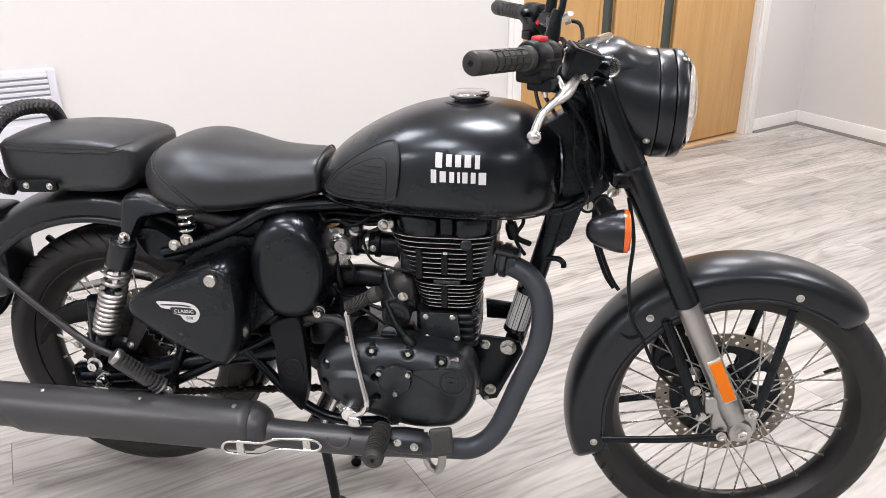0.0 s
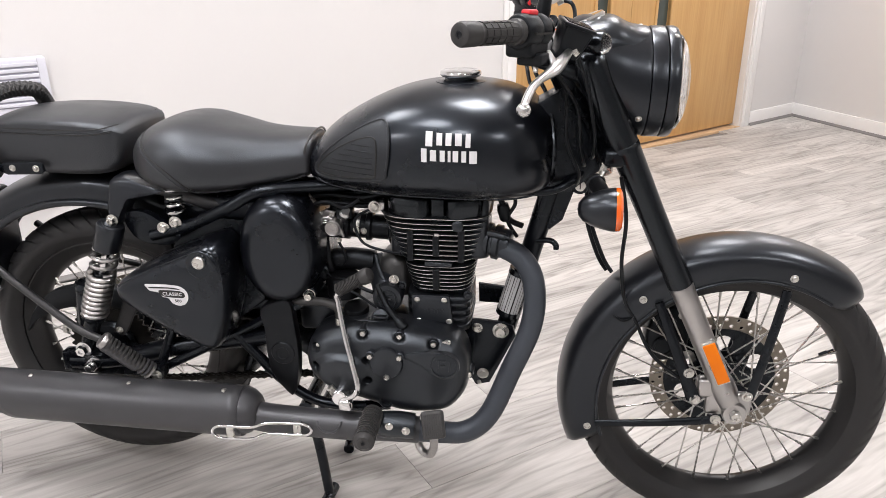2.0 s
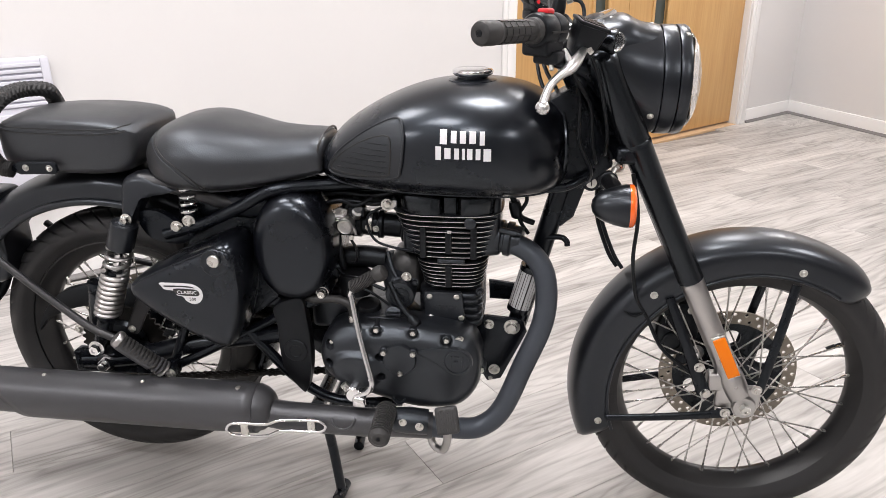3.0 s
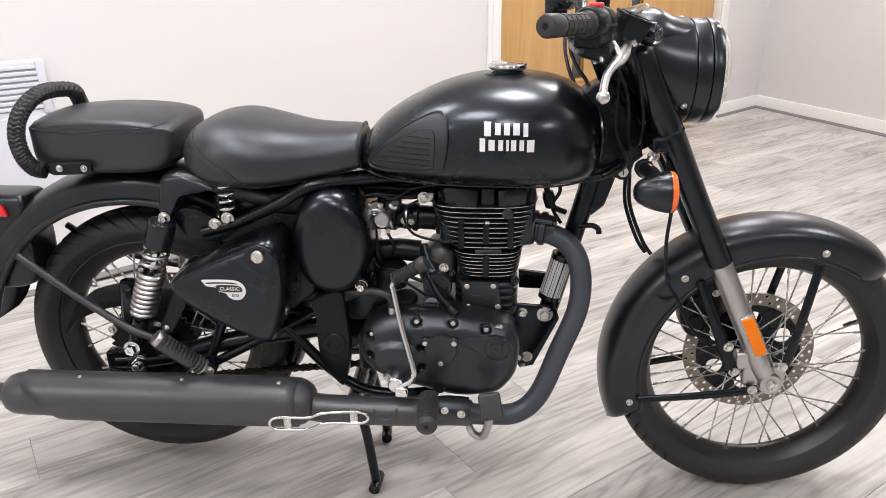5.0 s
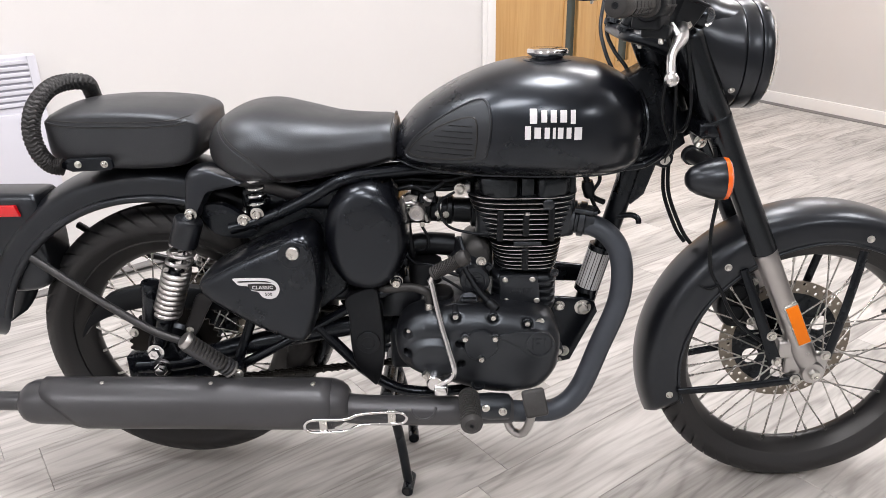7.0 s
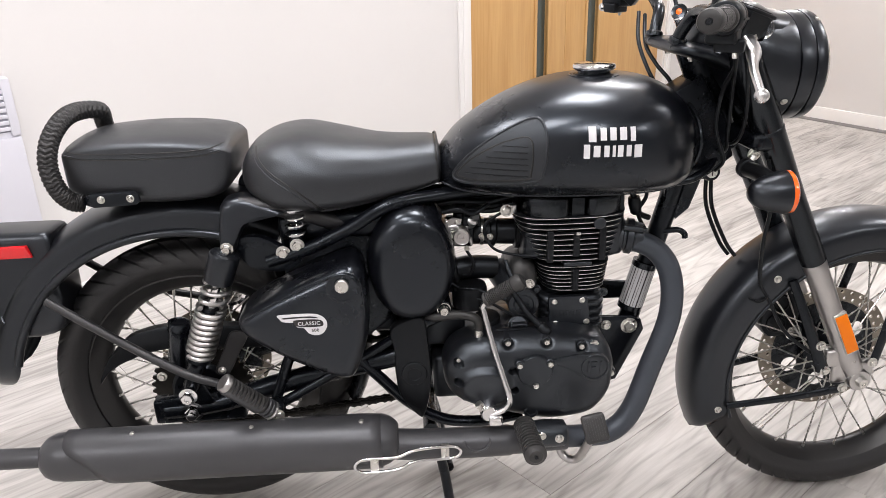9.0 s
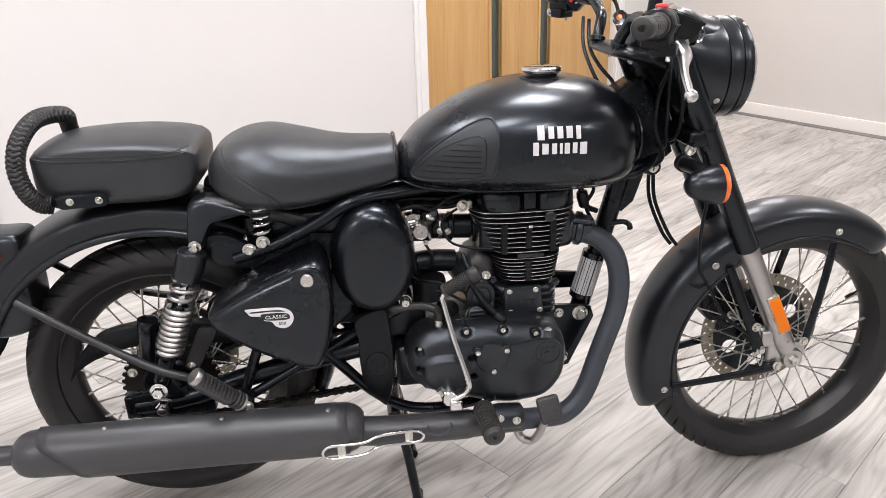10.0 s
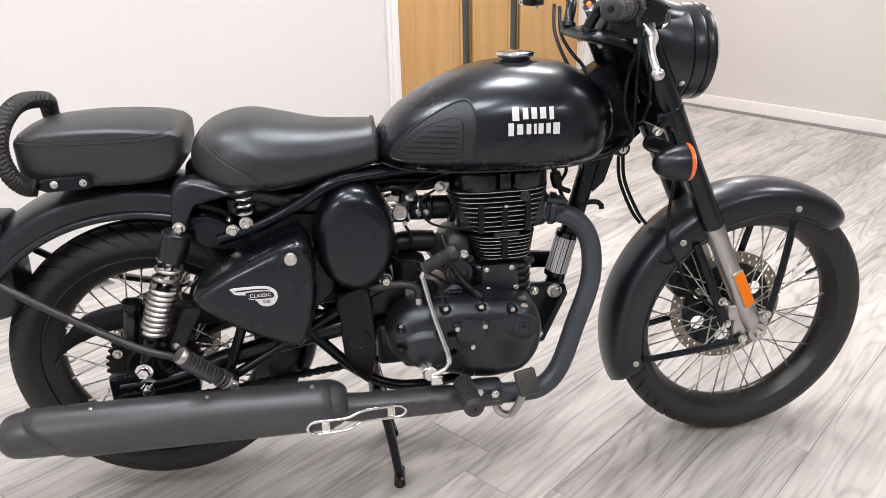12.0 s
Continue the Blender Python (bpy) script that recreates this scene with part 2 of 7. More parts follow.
def spline(pts, n=8, closed=False):
    """Catmull-Rom through pts, n steps a span."""
    pts = [Vector(p) for p in pts]
    out, k = [], len(pts)
    for i in range(k if closed else k - 1):
        if closed:
            p0, p1, p2, p3 = pts[i - 1], pts[i], pts[(i + 1) % k], pts[(i + 2) % k]
        else:
            p0, p1, p2, p3 = pts[max(i - 1, 0)], pts[i], pts[i + 1], pts[min(i + 2, k - 1)]
        for j in range(n):
            t = j / n
            out.append(0.5 * (2 * p1 + (p2 - p0) * t + (2 * p0 - 5 * p1 + 4 * p2 - p3) * t * t + (3 * p1 - p0 - 3 * p2 + p3) * t ** 3))
    if not closed:
        out.append(pts[-1])
    return out


def rings(bm, loops, closed=True, cap=True, wrap=False):
    """Skins loops of points with one another."""
    vs = [[bm.verts.new(p) for p in lp] for lp in loops]
    n = len(vs[0])
    pairs = list(zip(vs, vs[1:])) + ([(vs[-1], vs[0])] if wrap else [])
    for a, b in pairs:
        for i in range(n if closed else n - 1):
            j = (i + 1) % n
            bm.faces.new((a[i], a[j], b[j], b[i]))
    if cap and not wrap:
        bm.faces.new(vs[0])
        bm.faces.new(list(reversed(vs[-1])))
    return vs


def sweep(bm, pts, r, seg=14, cap=True, closed=False, flat=1.0, up=None, bumps=None):
    """A tube along pts; r is one radius or one for each point. flat squeezes it along up."""
    pts = [Vector(p) for p in pts]
    n = len(pts)
    rr = list(r) if isinstance(r, (list, tuple)) else [r] * n
    tang = []
    for i in range(n):
        a, b = (pts[i - 1], pts[(i + 1) % n]) if closed else (pts[max(i - 1, 0)], pts[min(i + 1, n - 1)])
        tang.append((b - a).normalized())
    ref = Vector(up) if up else (Vector((0, 0, 1)) if abs(tang[0].z) < 0.9 else Vector((1, 0, 0)))
    nrm = (ref - tang[0] * ref.dot(tang[0])).normalized()
    loops = []
    for i in range(n):
        nrm = (nrm - tang[i] * nrm.dot(tang[i])).normalized()
        bi = tang[i].cross(nrm)
        lp = []
        for k in range(seg):
            a = 2 * math.pi * k / seg
            q = rr[i] * (1 + (bumps(i, k) if bumps else 0))
            lp.append(pts[i] + nrm * math.cos(a) * q * flat + bi * math.sin(a) * q)
        loops.append(lp)
    rings(bm, loops, True, cap, closed)
    return bm


def tube(pts, r, seg=14, n=8, **kw):
    return sweep(bmesh.new(), spline(pts, n) if n > 1 else pts, r, seg, **kw)


def lathe(bm, profile, origin, axis="y", seg=32, cap=True, sign=1.0):
    """Turns (radius, height) pairs round an axis through origin."""
    o = Vector(origin)
    if isinstance(axis, str):
        d = {"x": Vector((1, 0, 0)), "y": Vector((0, 1, 0)), "z": Vector((0, 0, 1))}[axis] * sign
    else:
        d = Vector(axis).normalized()
    a0 = d.orthogonal().normalized()
    b0 = d.cross(a0)
    loops = []
    for r, h in profile:
        r = max(r, 1e-5)
        loops.append([o + d * h + a0 * r * math.cos(2 * math.pi * k / seg) + b0 * r * math.sin(2 * math.pi * k / seg) for k in range(seg)])
    rings(bm, loops, True, cap)
    return bm


def turned(profile, origin, axis="y", seg=32, sign=1.0, cap=True):
    return lathe(bmesh.new(), profile, origin, axis, seg, cap, sign)


def box(bm, lo, hi, bevel=0.0, matrix=None):
    c = [(a + b) / 2 for a, b in zip(lo, hi)]
    sz = [b - a for a, b in zip(lo, hi)]
    m = Matrix.Translation(c) @ Matrix.Diagonal((*sz, 1))
    if matrix:
        m = matrix @ m
    g = bmesh.ops.create_cube(bm, size=1.0, matrix=m)
    if bevel:
        ed = {e for v in g["verts"] for e in v.link_edges}
        bmesh.ops.bevel(bm, geom=list(ed), offset=bevel, segments=3, profile=0.5, affect="EDGES")
    return bm


def block(lo, hi, bevel=0.003, matrix=None):
    return box(bmesh.new(), lo, hi, bevel, matrix)


def pillow(outline, layers, smooth_n=6, bm=None):
    """A body whose side outline is (x, z) points; layers: (y, inset), from the back to the front; the last is capped by a fan."""
    bm = bm or bmesh.new()
    pts = [Vector((p[0], 0, p[1])) for p in outline]
    pts = spline(pts, smooth_n, True) if smooth_n > 1 else pts
    n = len(pts)
    c = sum(pts, Vector()) / n
    area = sum(pts[i].x * pts[(i + 1) % n].z - pts[(i + 1) % n].x * pts[i].z for i in range(n))
    sg = 1 if area > 0 else -1
    nrms = []
    for i in range(n):
        t = (pts[(i + 1) % n] - pts[i - 1]).normalized()
        nrms.append(Vector((-t.z, 0, t.x)) * sg)
    loops = []
    mean = sum((p - c).length for p in pts) / n
    for y, ins in layers:
        near = min(ins, 0.006)
        k = (ins - near) / mean
        loops.append([Vector((c.x, y, c.z)).lerp(Vector((p.x + q.x * near, y, p.z + q.z * near)), 1 - k) for p, q in zip(pts, nrms)])
    vs = rings(bm, loops, True, False)
    back = [v for v in vs[0]]
    bm.faces.new(back)
    y, ins = layers[-1]
    shrunk = vs[-1]
    # shrink towards the middle in steps, so that the face stays even
    for k in (0.66, 0.33):
        ring = [bm.verts.new(Vector((c.x, y, c.z)).lerp(Vector((q.co.x, y, q.co.z)), k)) for q in vs[-1]]
        for i in range(n):
            j = (i + 1) % n
            bm.faces.new((shrunk[i], shrunk[j], ring[j], ring[i]))
        shrunk = ring
    mid = bm.verts.new((c.x, y, c.z))
    for i in range(n):
        bm.faces.new((shrunk[i], shrunk[(i + 1) % n], mid))
    return bm


def slab(outline, y0, y1, bevel=0.003, smooth_n=1):
    """A plate in the upright plane, between y0 (back) and y1 (front), with eased edges."""
    s = 1 if y1 > y0 else -1
    return pillow(outline, [(y0, bevel), (y0 + s * bevel, 0), (y1 - s * bevel, 0), (y1 - s * bevel * 0.3, bevel * 0.3), (y1, bevel)], smooth_n)


def loft(xs, tops, bots, halfs, power=2.5, seg=40, steps=6, low_power=None, centre=0.45):
    """A body along x with rounded cross-sections."""
    ctrl = [Vector((x, t, b)) for x, t, b in zip(xs, tops, bots)]
    wid = [Vector((x, w, 0)) for x, w in zip(xs, halfs)]
    a, b = spline(ctrl, steps), spline(wid, steps)
    loops = []
    for p, q in zip(a, b):
        x, zt, zb, w = p.x, p.y, p.z, q.y
        zm = zb + (zt - zb) * centre
        lp = []
        for k in range(seg):
            t = 2 * math.pi * k / seg
            c, s = math.cos(t), math.sin(t)
            pw = power if s >= 0 else (low_power or power)
            yy = w * math.copysign(abs(c) ** (2 / pw), c)
            zz = zm + ((zt - zm) if s >= 0 else (zm - zb)) * math.copysign(abs(s) ** (2 / pw), s)
            lp.append(Vector((x, yy, zz)))
        loops.append(lp)
    bm = bmesh.new()
    rings(bm, loops)
    return bm


def hex_bolt(bm, p, r=0.007, axis=(0, -1, 0), h=0.006, washer=True, dome=False):
    """A bolt head with washer, sitting at p and pointing along axis."""
    d = Vector(axis).normalized()
    o = Vector(p)
    if washer:
        lathe(bm, [(r * 1.35, -0.001), (r * 1.4, 0.0002), (r * 1.4, 0.0012), (r * 1.3, 0.0016)], o, d, 18)
    if dome:
        lathe(bm, [(r, 0.0), (r, h * 0.5), (r * 0.8, h * 0.85), (r * 0.45, h), (r * 0.42, h * 0.7)], o, d, 16)
    else:
        lathe(bm, [(r, 0.001), (r, h * 0.8), (r * 0.86, h), (r * 0.45, h), (r * 0.42, h * 0.8)], o, d, 6)
    return bm


def bolt(parent, p, r=0.007, axis=(0, -1, 0), h=0.006, mat=None, dome=False, name="bolt", washer=True):
    return part(name, hex_bolt(bmesh.new(), p, r, axis, h, washer, dome), mat or STEEL, parent, "", 35)


def coil(bm, a, b, r, wire, turns, seg=8, per=18):
    """A spring from a to b."""
    a, b = Vector(a), Vector(b)
    d = (b - a).normalized()
    u = d.orthogonal().normalized()
    v = d.cross(u)
    n = int(turns * per)
    pts = [a.lerp(b, i / n) + u * r * math.cos(2 * math.pi * i / per) + v * r * math.sin(2 * math.pi * i / per) for i in range(n + 1)]
    return sweep(bm, pts, wire, seg)



def flank_of(xs, tops, bots, halfs, power, low_power, centre, steps=8):
    """A function that gives the half width of a loft at x, z, and its middle line."""
    a = spline([(x, t, b) for x, t, b in zip(xs, tops, bots)], steps)
    w = spline([(x, h, 0) for x, h in zip(xs, halfs)], steps)
    ax = [p.x for p in a]

    def half(x, z):
        zt, zb = np.interp(x, ax, [p.y for p in a]), np.interp(x, ax, [p.z for p in a])
        h = np.interp(x, [p.x for p in w], [p.y for p in w])
        zm = zb + (zt - zb) * centre
        p = power if z > zm else low_power
        t = min(0.995, abs(z - zm) / ((zt - zm) if z > zm else (zm - zb)))
        return h * (1 - t ** p) ** (1 / p)

    return half


def flat_shape(pts, n=4, closed=True):
    return [(p.x, p.z) for p in spline([(a, 0, b) for a, b in pts], n, closed)]



# ---- the room ----


def quad_slab(name, corners, thick, mat, label):
    """A flat sheet of four or more corners with a thickness along thick."""
    bm = bmesh.new()
    t = Vector(thick)
    rings(bm, [[Vector(c) for c in corners], [Vector(c) + t for c in corners]])
    return tagged(mesh_object(name, bm, mat, None, "", 30), label, kind="structure")


A0 = CORNER  # corner by the door
RW = Vector((0.4424, -0.8968, 0))  # the other wall runs this way from the corner
B0 = A0 + RW * 7.5
A1 = at_wall(8.2)
D0 = A1 - Vector((NX, NY, 0)) * 6.2
out_n = Vector((NX, NY, 0))
rw_n = Vector((0.8968, 0.4424, 0))

DOOR_R, DOOR_L, DOOR_H = 0.722, 2.93, 2.05


def wall_piece(name, s0, s1, z0, z1):
    a, b = at_wall(s0, 0, z0), at_wall(s1, 0, z0)
    bm = bmesh.new()
    t = out_n * 0.14
    rings(bm, [[a, b, b + Vector((0, 0, z1 - z0)), a + Vector((0, 0, z1 - z0))], [p + t for p in (a, b, b + Vector((0, 0, z1 - z0)), a + Vector((0, 0, z1 - z0)))]])
    return tagged(mesh_object(name, bm, WALL), "plain white painted wall beside the double door", kind="structure")


wall_piece("wall_north", -0.14, DOOR_R - 0.03, 0, ROOM_H)
wall_piece("wall_north_left", DOOR_L + 0.03, 8.2, 0, ROOM_H)
wall_piece("wall_north_head", DOOR_R - 0.03, DOOR_L + 0.03, DOOR_H + 0.03, ROOM_H)
up = Vector((0, 0, ROOM_H))
quad_slab("wall_east", [A0, B0, B0 + up, A0 + up], rw_n * 0.12, WALL, "plain white painted wall with white skirting")
quad_slab("wall_west", [A1, D0, D0 + up, A1 + up], Vector((-UX, -UY, 0)) * 0.12, WALL, "plain white painted wall closing the room")
# the unseen south wall is grey only to dim reflections in black paint
quad_slab("wall_south", [D0, B0, B0 + up, D0 + up], -out_n * 0.12, GREY_WALL, "unseen grey wall closing the room, toned to dim reflections on the motorcycle")
quad_slab("ceiling", [A0 + up, B0 + up, D0 + up, A1 + up], Vector((0, 0, 0.1)), CEILING, "plain white ceiling with recessed light panels")
FLOOR = quad_slab("floor", [A0 + Vector((0, 0, -0.012)), B0 + Vector((0, 0, -0.012)), D0 + Vector((0, 0, -0.012)), A1 + Vector((0, 0, -0.012))], Vector((0, 0, -0.1)), SCOTIA, "grey limed oak laminate floor in long boards")


def run_profile(name, a, b, inward, profile, mat, label):
    """A moulding from a to b with an upright profile of (depth into the room, height)."""
    a, b, w = Vector(a), Vector(b), Vector(inward)
    bm = bmesh.new()
    loops = [[p + w * d + Vector((0, 0, z)) for d, z in profile] for p in (a, b)]
    rings(bm, loops)
    return tagged(mesh_object(name, bm, mat, None, "", 25), label, kind="structure")


SKIRT = [(0, 0), (0.016, 0), (0.016, 0.085), (0.012, 0.098), (0.004, 0.1), (0, 0.1)]
BEAD = [(0.016, 0), (0.034, 0), (0.033, 0.006), (0.026, 0.014), (0.018, 0.018), (0.016, 0.018)]
in_n = -out_n
run_profile("baseboard", at_wall(0.0), at_wall(DOOR_R - 0.105), in_n, SKIRT, WHITE_PAINT, "white painted skirting board")
run_profile("baseboard", at_wall(DOOR_L + 0.105), at_wall(8.2), in_n, SKIRT, WHITE_PAINT, "white painted skirting board")
run_profile("baseboard", A0, B0, -rw_n, SKIRT, WHITE_PAINT, "white painted skirting board")
run_profile("trim", at_wall(0.0), at_wall(DOOR_R - 0.105), in_n, BEAD, SCOTIA, "grey floor edge beading")
run_profile("trim", at_wall(DOOR_L + 0.105), at_wall(8.2), in_n, BEAD, SCOTIA, "grey floor edge beading")
run_profile("trim", A0, B0, -rw_n, BEAD, SCOTIA, "grey floor edge beading")


def wall_box(bm, s0, s1, d0, d1, z0, z1, bevel=0.0):
    """A box against the door wall, in wall coordinates."""
    m = Matrix.Translation(CORNER) @ Matrix.Rotation(U, 4, "Z")
    return box(bm, (-s1, -d1, z0), (-s0, -d0, z1), bevel, m)


def build_door():
    top = DOOR_H
    frame = mesh_object("door_1", wall_box(bmesh.new(), DOOR_R - 0.03, DOOR_R, -0.13, 0.0, 0, top + 0.03, 0.002), WHITE_PAINT)
    tagged(frame, "closed double oak doors with narrow dark glass strips in a white frame", kind="structure")
    part("jamb", wall_box(bmesh.new(), DOOR_L, DOOR_L + 0.03, -0.13, 0.0, 0, top + 0.03, 0.002), WHITE_PAINT, frame)
    part("head_jamb", wall_box(bmesh.new(), DOOR_R, DOOR_L, -0.13, 0.0, top, top + 0.03, 0.002), WHITE_PAINT, frame)
    for s0, s1, z1 in ((DOOR_R - 0.105, DOOR_R - 0.01, top + 0.1), (DOOR_L + 0.01, DOOR_L + 0.105, top + 0.1)):
        bm = wall_box(bmesh.new(), s0, s1, 0.0, 0.014, 0, z1, 0.003)
        wall_box(bm, s0 + 0.02, s1 - 0.028, 0.0, 0.022, 0, z1 - 0.02, 0.004)
        part("architrave", bm, WHITE_PAINT, frame)
    part("architrave", wall_box(bmesh.new(), DOOR_R - 0.01, DOOR_L + 0.01, 0.0, 0.018, top + 0.01, top + 0.1, 0.003), WHITE_PAINT, frame)
    part("threshold", wall_box(bmesh.new(), DOOR_R - 0.05, DOOR_L + 0.02, -0.12, 0.006, -0.012, 0.004, 0.001), PINE, frame, "pale pine threshold strip")
    mid = 1.967
    z0 = 0.02
    for lo, hi, g0, g1 in ((DOOR_R + 0.003, mid - 0.002, 1.595, 1.722), (mid + 0.002, DOOR_L - 0.003, 2.162, 2.274)):
        leaf = bmesh.new()
        zb, zt = 0.46, 1.86
        wall_box(leaf, lo, g0, -0.09, -0.048, z0, top - 0.003, 0.0015)
        wall_box(leaf, g1, hi, -0.09, -0.048, z0, top - 0.003, 0.0015)
        wall_box(leaf, g0 - 0.001, g1 + 0.001, -0.0895, -0.0485, z0 + 0.001, zb)
        wall_box(leaf, g0 - 0.001, g1 + 0.001, -0.0895, -0.0485, zt, top - 0.004)
        ob = part("door_leaf", leaf, OAK, frame, "oak veneer door leaf")
        bead = bmesh.new()
        wall_box(bead, g0 - 0.024, g0, -0.066, -0.040, zb - 0.024, zt + 0.024, 0.004)
        wall_box(bead, g1, g1 + 0.024, -0.066, -0.040, zb - 0.024, zt + 0.024, 0.004)
        wall_box(bead, g0, g1, -0.066, -0.0405, zb - 0.024, zb, 0.004)
        wall_box(bead, g0, g1, -0.066, -0.0405, zt, zt + 0.024, 0.004)
        part("glazing_bead", bead, OAK, ob)
        part("pane", wall_box(bmesh.new(), g0 - 0.004, g1 + 0.004, -0.075, -0.069, zb - 0.004, zt + 0.004), DARK_GLASS, ob, "dark grey glass strip")


build_door()


def build_heater():
    s0, s1, z0, z1 = 5.203, 6.003, 0.35, 0.855
    body = mesh_object("wall_heater", wall_box(bmesh.new(), s0, s1, 0.006, 0.043, z0, z1, 0.01), WHITE_METAL)
    tagged(body, "white enamelled wall panel heater with slotted outlet grille", "heater")
    part("wall_bracket", wall_box(bmesh.new(), s0 + 0.06, s1 - 0.06, 0.0, 0.007, z0 + 0.1, z1 - 0.1), SHADE_GREY, body)
    part("front_panel", wall_box(bmesh.new(), s0 + 0.003, s1 - 0.003, 0.042, 0.05, z0 + 0.004, 0.665, 0.003), WHITE_METAL, body)
    # grey sheet coloured like the deep shade between the slats
    part("slot_shade", wall_box(bmesh.new(), s0 + 0.03, s1 - 0.03, 0.0425, 0.0445, 0.684, 0.835), SHADE_GREY, body)
    for k in range(8):
        z = 0.688 + k * 0.0195
        part("slat", wall_box(bmesh.new(), s0 + 0.026, s1 - 0.026, 0.0435, 0.049, z, z + 0.0125, 0.002), WHITE_METAL, body)
    part("grille_edge", wall_box(bmesh.new(), s0 + 0.002, s0 + 0.03, 0.0425, 0.051, 0.67, z1 - 0.004, 0.003), WHITE_METAL, body)


build_heater()


def ceiling_panel(x, y, power):
    """A recessed square light panel, with its lamp just under the diffuser."""
    m = Matrix.Translation((x, y, ROOM_H)) @ Matrix.Rotation(U, 4, "Z")
    frame = bmesh.new()
    for lo, hi in (((-0.3, -0.3, -0.012), (-0.275, 0.3, 0)), ((0.275, -0.3, -0.012), (0.3, 0.3, 0)), ((-0.275, -0.3, -0.012), (0.275, -0.275, 0)), ((-0.275, 0.275, -0.012), (0.275, 0.3, 0))):
        box(frame, lo, hi, 0.0, m)
    ob = tagged(mesh_object("ceiling_light", frame, WHITE_METAL), "unseen square white recessed ceiling light panel, switched on", "ceiling light", "ceiling light panels")
    part("diffuser", box(bmesh.new(), (-0.275, -0.275, -0.006), (0.275, 0.275, -0.002), 0.0, m), LIT, ob)
    lamp = bpy.data.lights.new("panel_lamp", "AREA")
    lamp.shape, lamp.size, lamp.energy, lamp.color = "SQUARE", 0.54, power, (0.99, 0.957, 0.972)
    lo = new("panel_lamp", lamp)
    lo.matrix_world = Matrix.Translation((x, y, ROOM_H - 0.02)) @ Matrix.Rotation(U, 4, "Z")


LIT = bpy.data.materials.new("lit_diffuser")
LIT.use_nodes = True
LIT.node_tree.nodes["Principled BSDF"].inputs["Emission Color"].default_value = (1.0, 0.955, 0.965, 1)
LIT.node_tree.nodes["Principled BSDF"].inputs["Emission Strength"].default_value = 6.0

for px_, py_, share in PANELS:
    ceiling_panel(px_, py_, PANEL_POWER * share)

# ---- the motorcycle ----
# x forward, the near flank at negative y; rear axle over x = 0, front axle over x = 1.37
BIKE = tagged(new("motorcycle"), "matt black classic single-cylinder motorcycle parked upright on its centre stand", "motorcycle")
RA, FA = Vector((0, 0.035, 0.34)), Vector((1.367, -0.032, 0.3155))


def ring_point(c, r, ang, y=0.0):
    return Vector((c.x + r * math.cos(ang), c.y + y, c.z + r * math.sin(ang)))


def build_tyre(parent, c, R, half, depth, slots, slope, bead):
    """A tyre with slanted tread grooves cut into its shoulders."""
    prof = []
    n = 34
    for k in range(n + 1):
        t = -1 + 2 * k / n
        a = t * radians(118)
        y = half * math.sin(a) if abs(a) < radians(90) else math.copysign(half - (half - bead) * ((abs(a) - radians(90)) / radians(28)) ** 1.4, a)
        r = R - depth * 0.62 * (1 - math.cos(a)) ** 1.15
        prof.append((y, r, a))
    step = 2 * math.pi / slots
    columns = [(q + f) * step for q in range(slots) for f in (0.0, 0.03, 0.15, 0.18, 0.43, 0.72)]
    loops = []
    for i, ang in enumerate(columns):
        lp = []
        for y, r, a in prof:
            q = r
            if radians(12) < abs(a) < radians(80) and i % 6 in (1, 2):
                q -= 0.0085
            if abs(abs(a) - radians(9)) < radians(3.0):
                q -= 0.004
            if abs(abs(a) - radians(87)) < radians(4) or abs(abs(a) - radians(104)) < radians(3.5):
                q += 0.0022
            lean = slope * min(abs(a), 1.4) ** 1.25 * step
            lp.append(ring_point(c, q, ang - lean + (step * 0.5 if a > 0 else 0.0) * min(1.0, abs(a) / 0.2), y))
        loops.append(lp)
    bm = bmesh.new()
    rings(bm, loops, False, False, True)
    return part("tyre", bm, RUBBER, parent, "black road tyre with slanted tread grooves", 32)


def build_rim(parent, c, r_out, half, well=0.0, deep=1.0):
    prof = [(-half, r_out - 0.004), (-half + 0.001, r_out), (-half + 0.004, r_out + 0.001), (-half + 0.007, r_out - 0.004), (-half * 0.72, r_out - 0.018), (-half * 0.45, r_out - 0.026),
            (-half * 0.2, r_out - 0.032), (half * 0.2, r_out - 0.032), (half * 0.45, r_out - 0.026), (half * 0.72, r_out - 0.018), (half - 0.007, r_out - 0.004), (half - 0.004, r_out + 0.001), (half - 0.001, r_out), (half, r_out - 0.004),
            (half - 0.006, r_out - 0.012), (half * 0.6, r_out - 0.026), (half * 0.3, r_out - 0.037), (0, r_out - 0.04), (-half * 0.3, r_out - 0.037), (-half * 0.6, r_out - 0.026), (-half + 0.006, r_out - 0.012)]
    # the well lies off the middle by well
    prof = [(y + well * (1 - abs(y) / half * 0.5 if abs(y) < half * 0.8 else (0.5 if y > 0 else 0.0)), r_out + (r - r_out) * deep) for y, r in prof]
    seg = 120
    loops = [[ring_point(c, r, 2 * math.pi * i / seg, y) for y, r in prof] for i in range(seg)]
    bm = bmesh.new()
    rings(bm, loops, True, False, True)
    return part("rim", bm, RIM_BLACK, parent, "black painted wheel rim", 50)


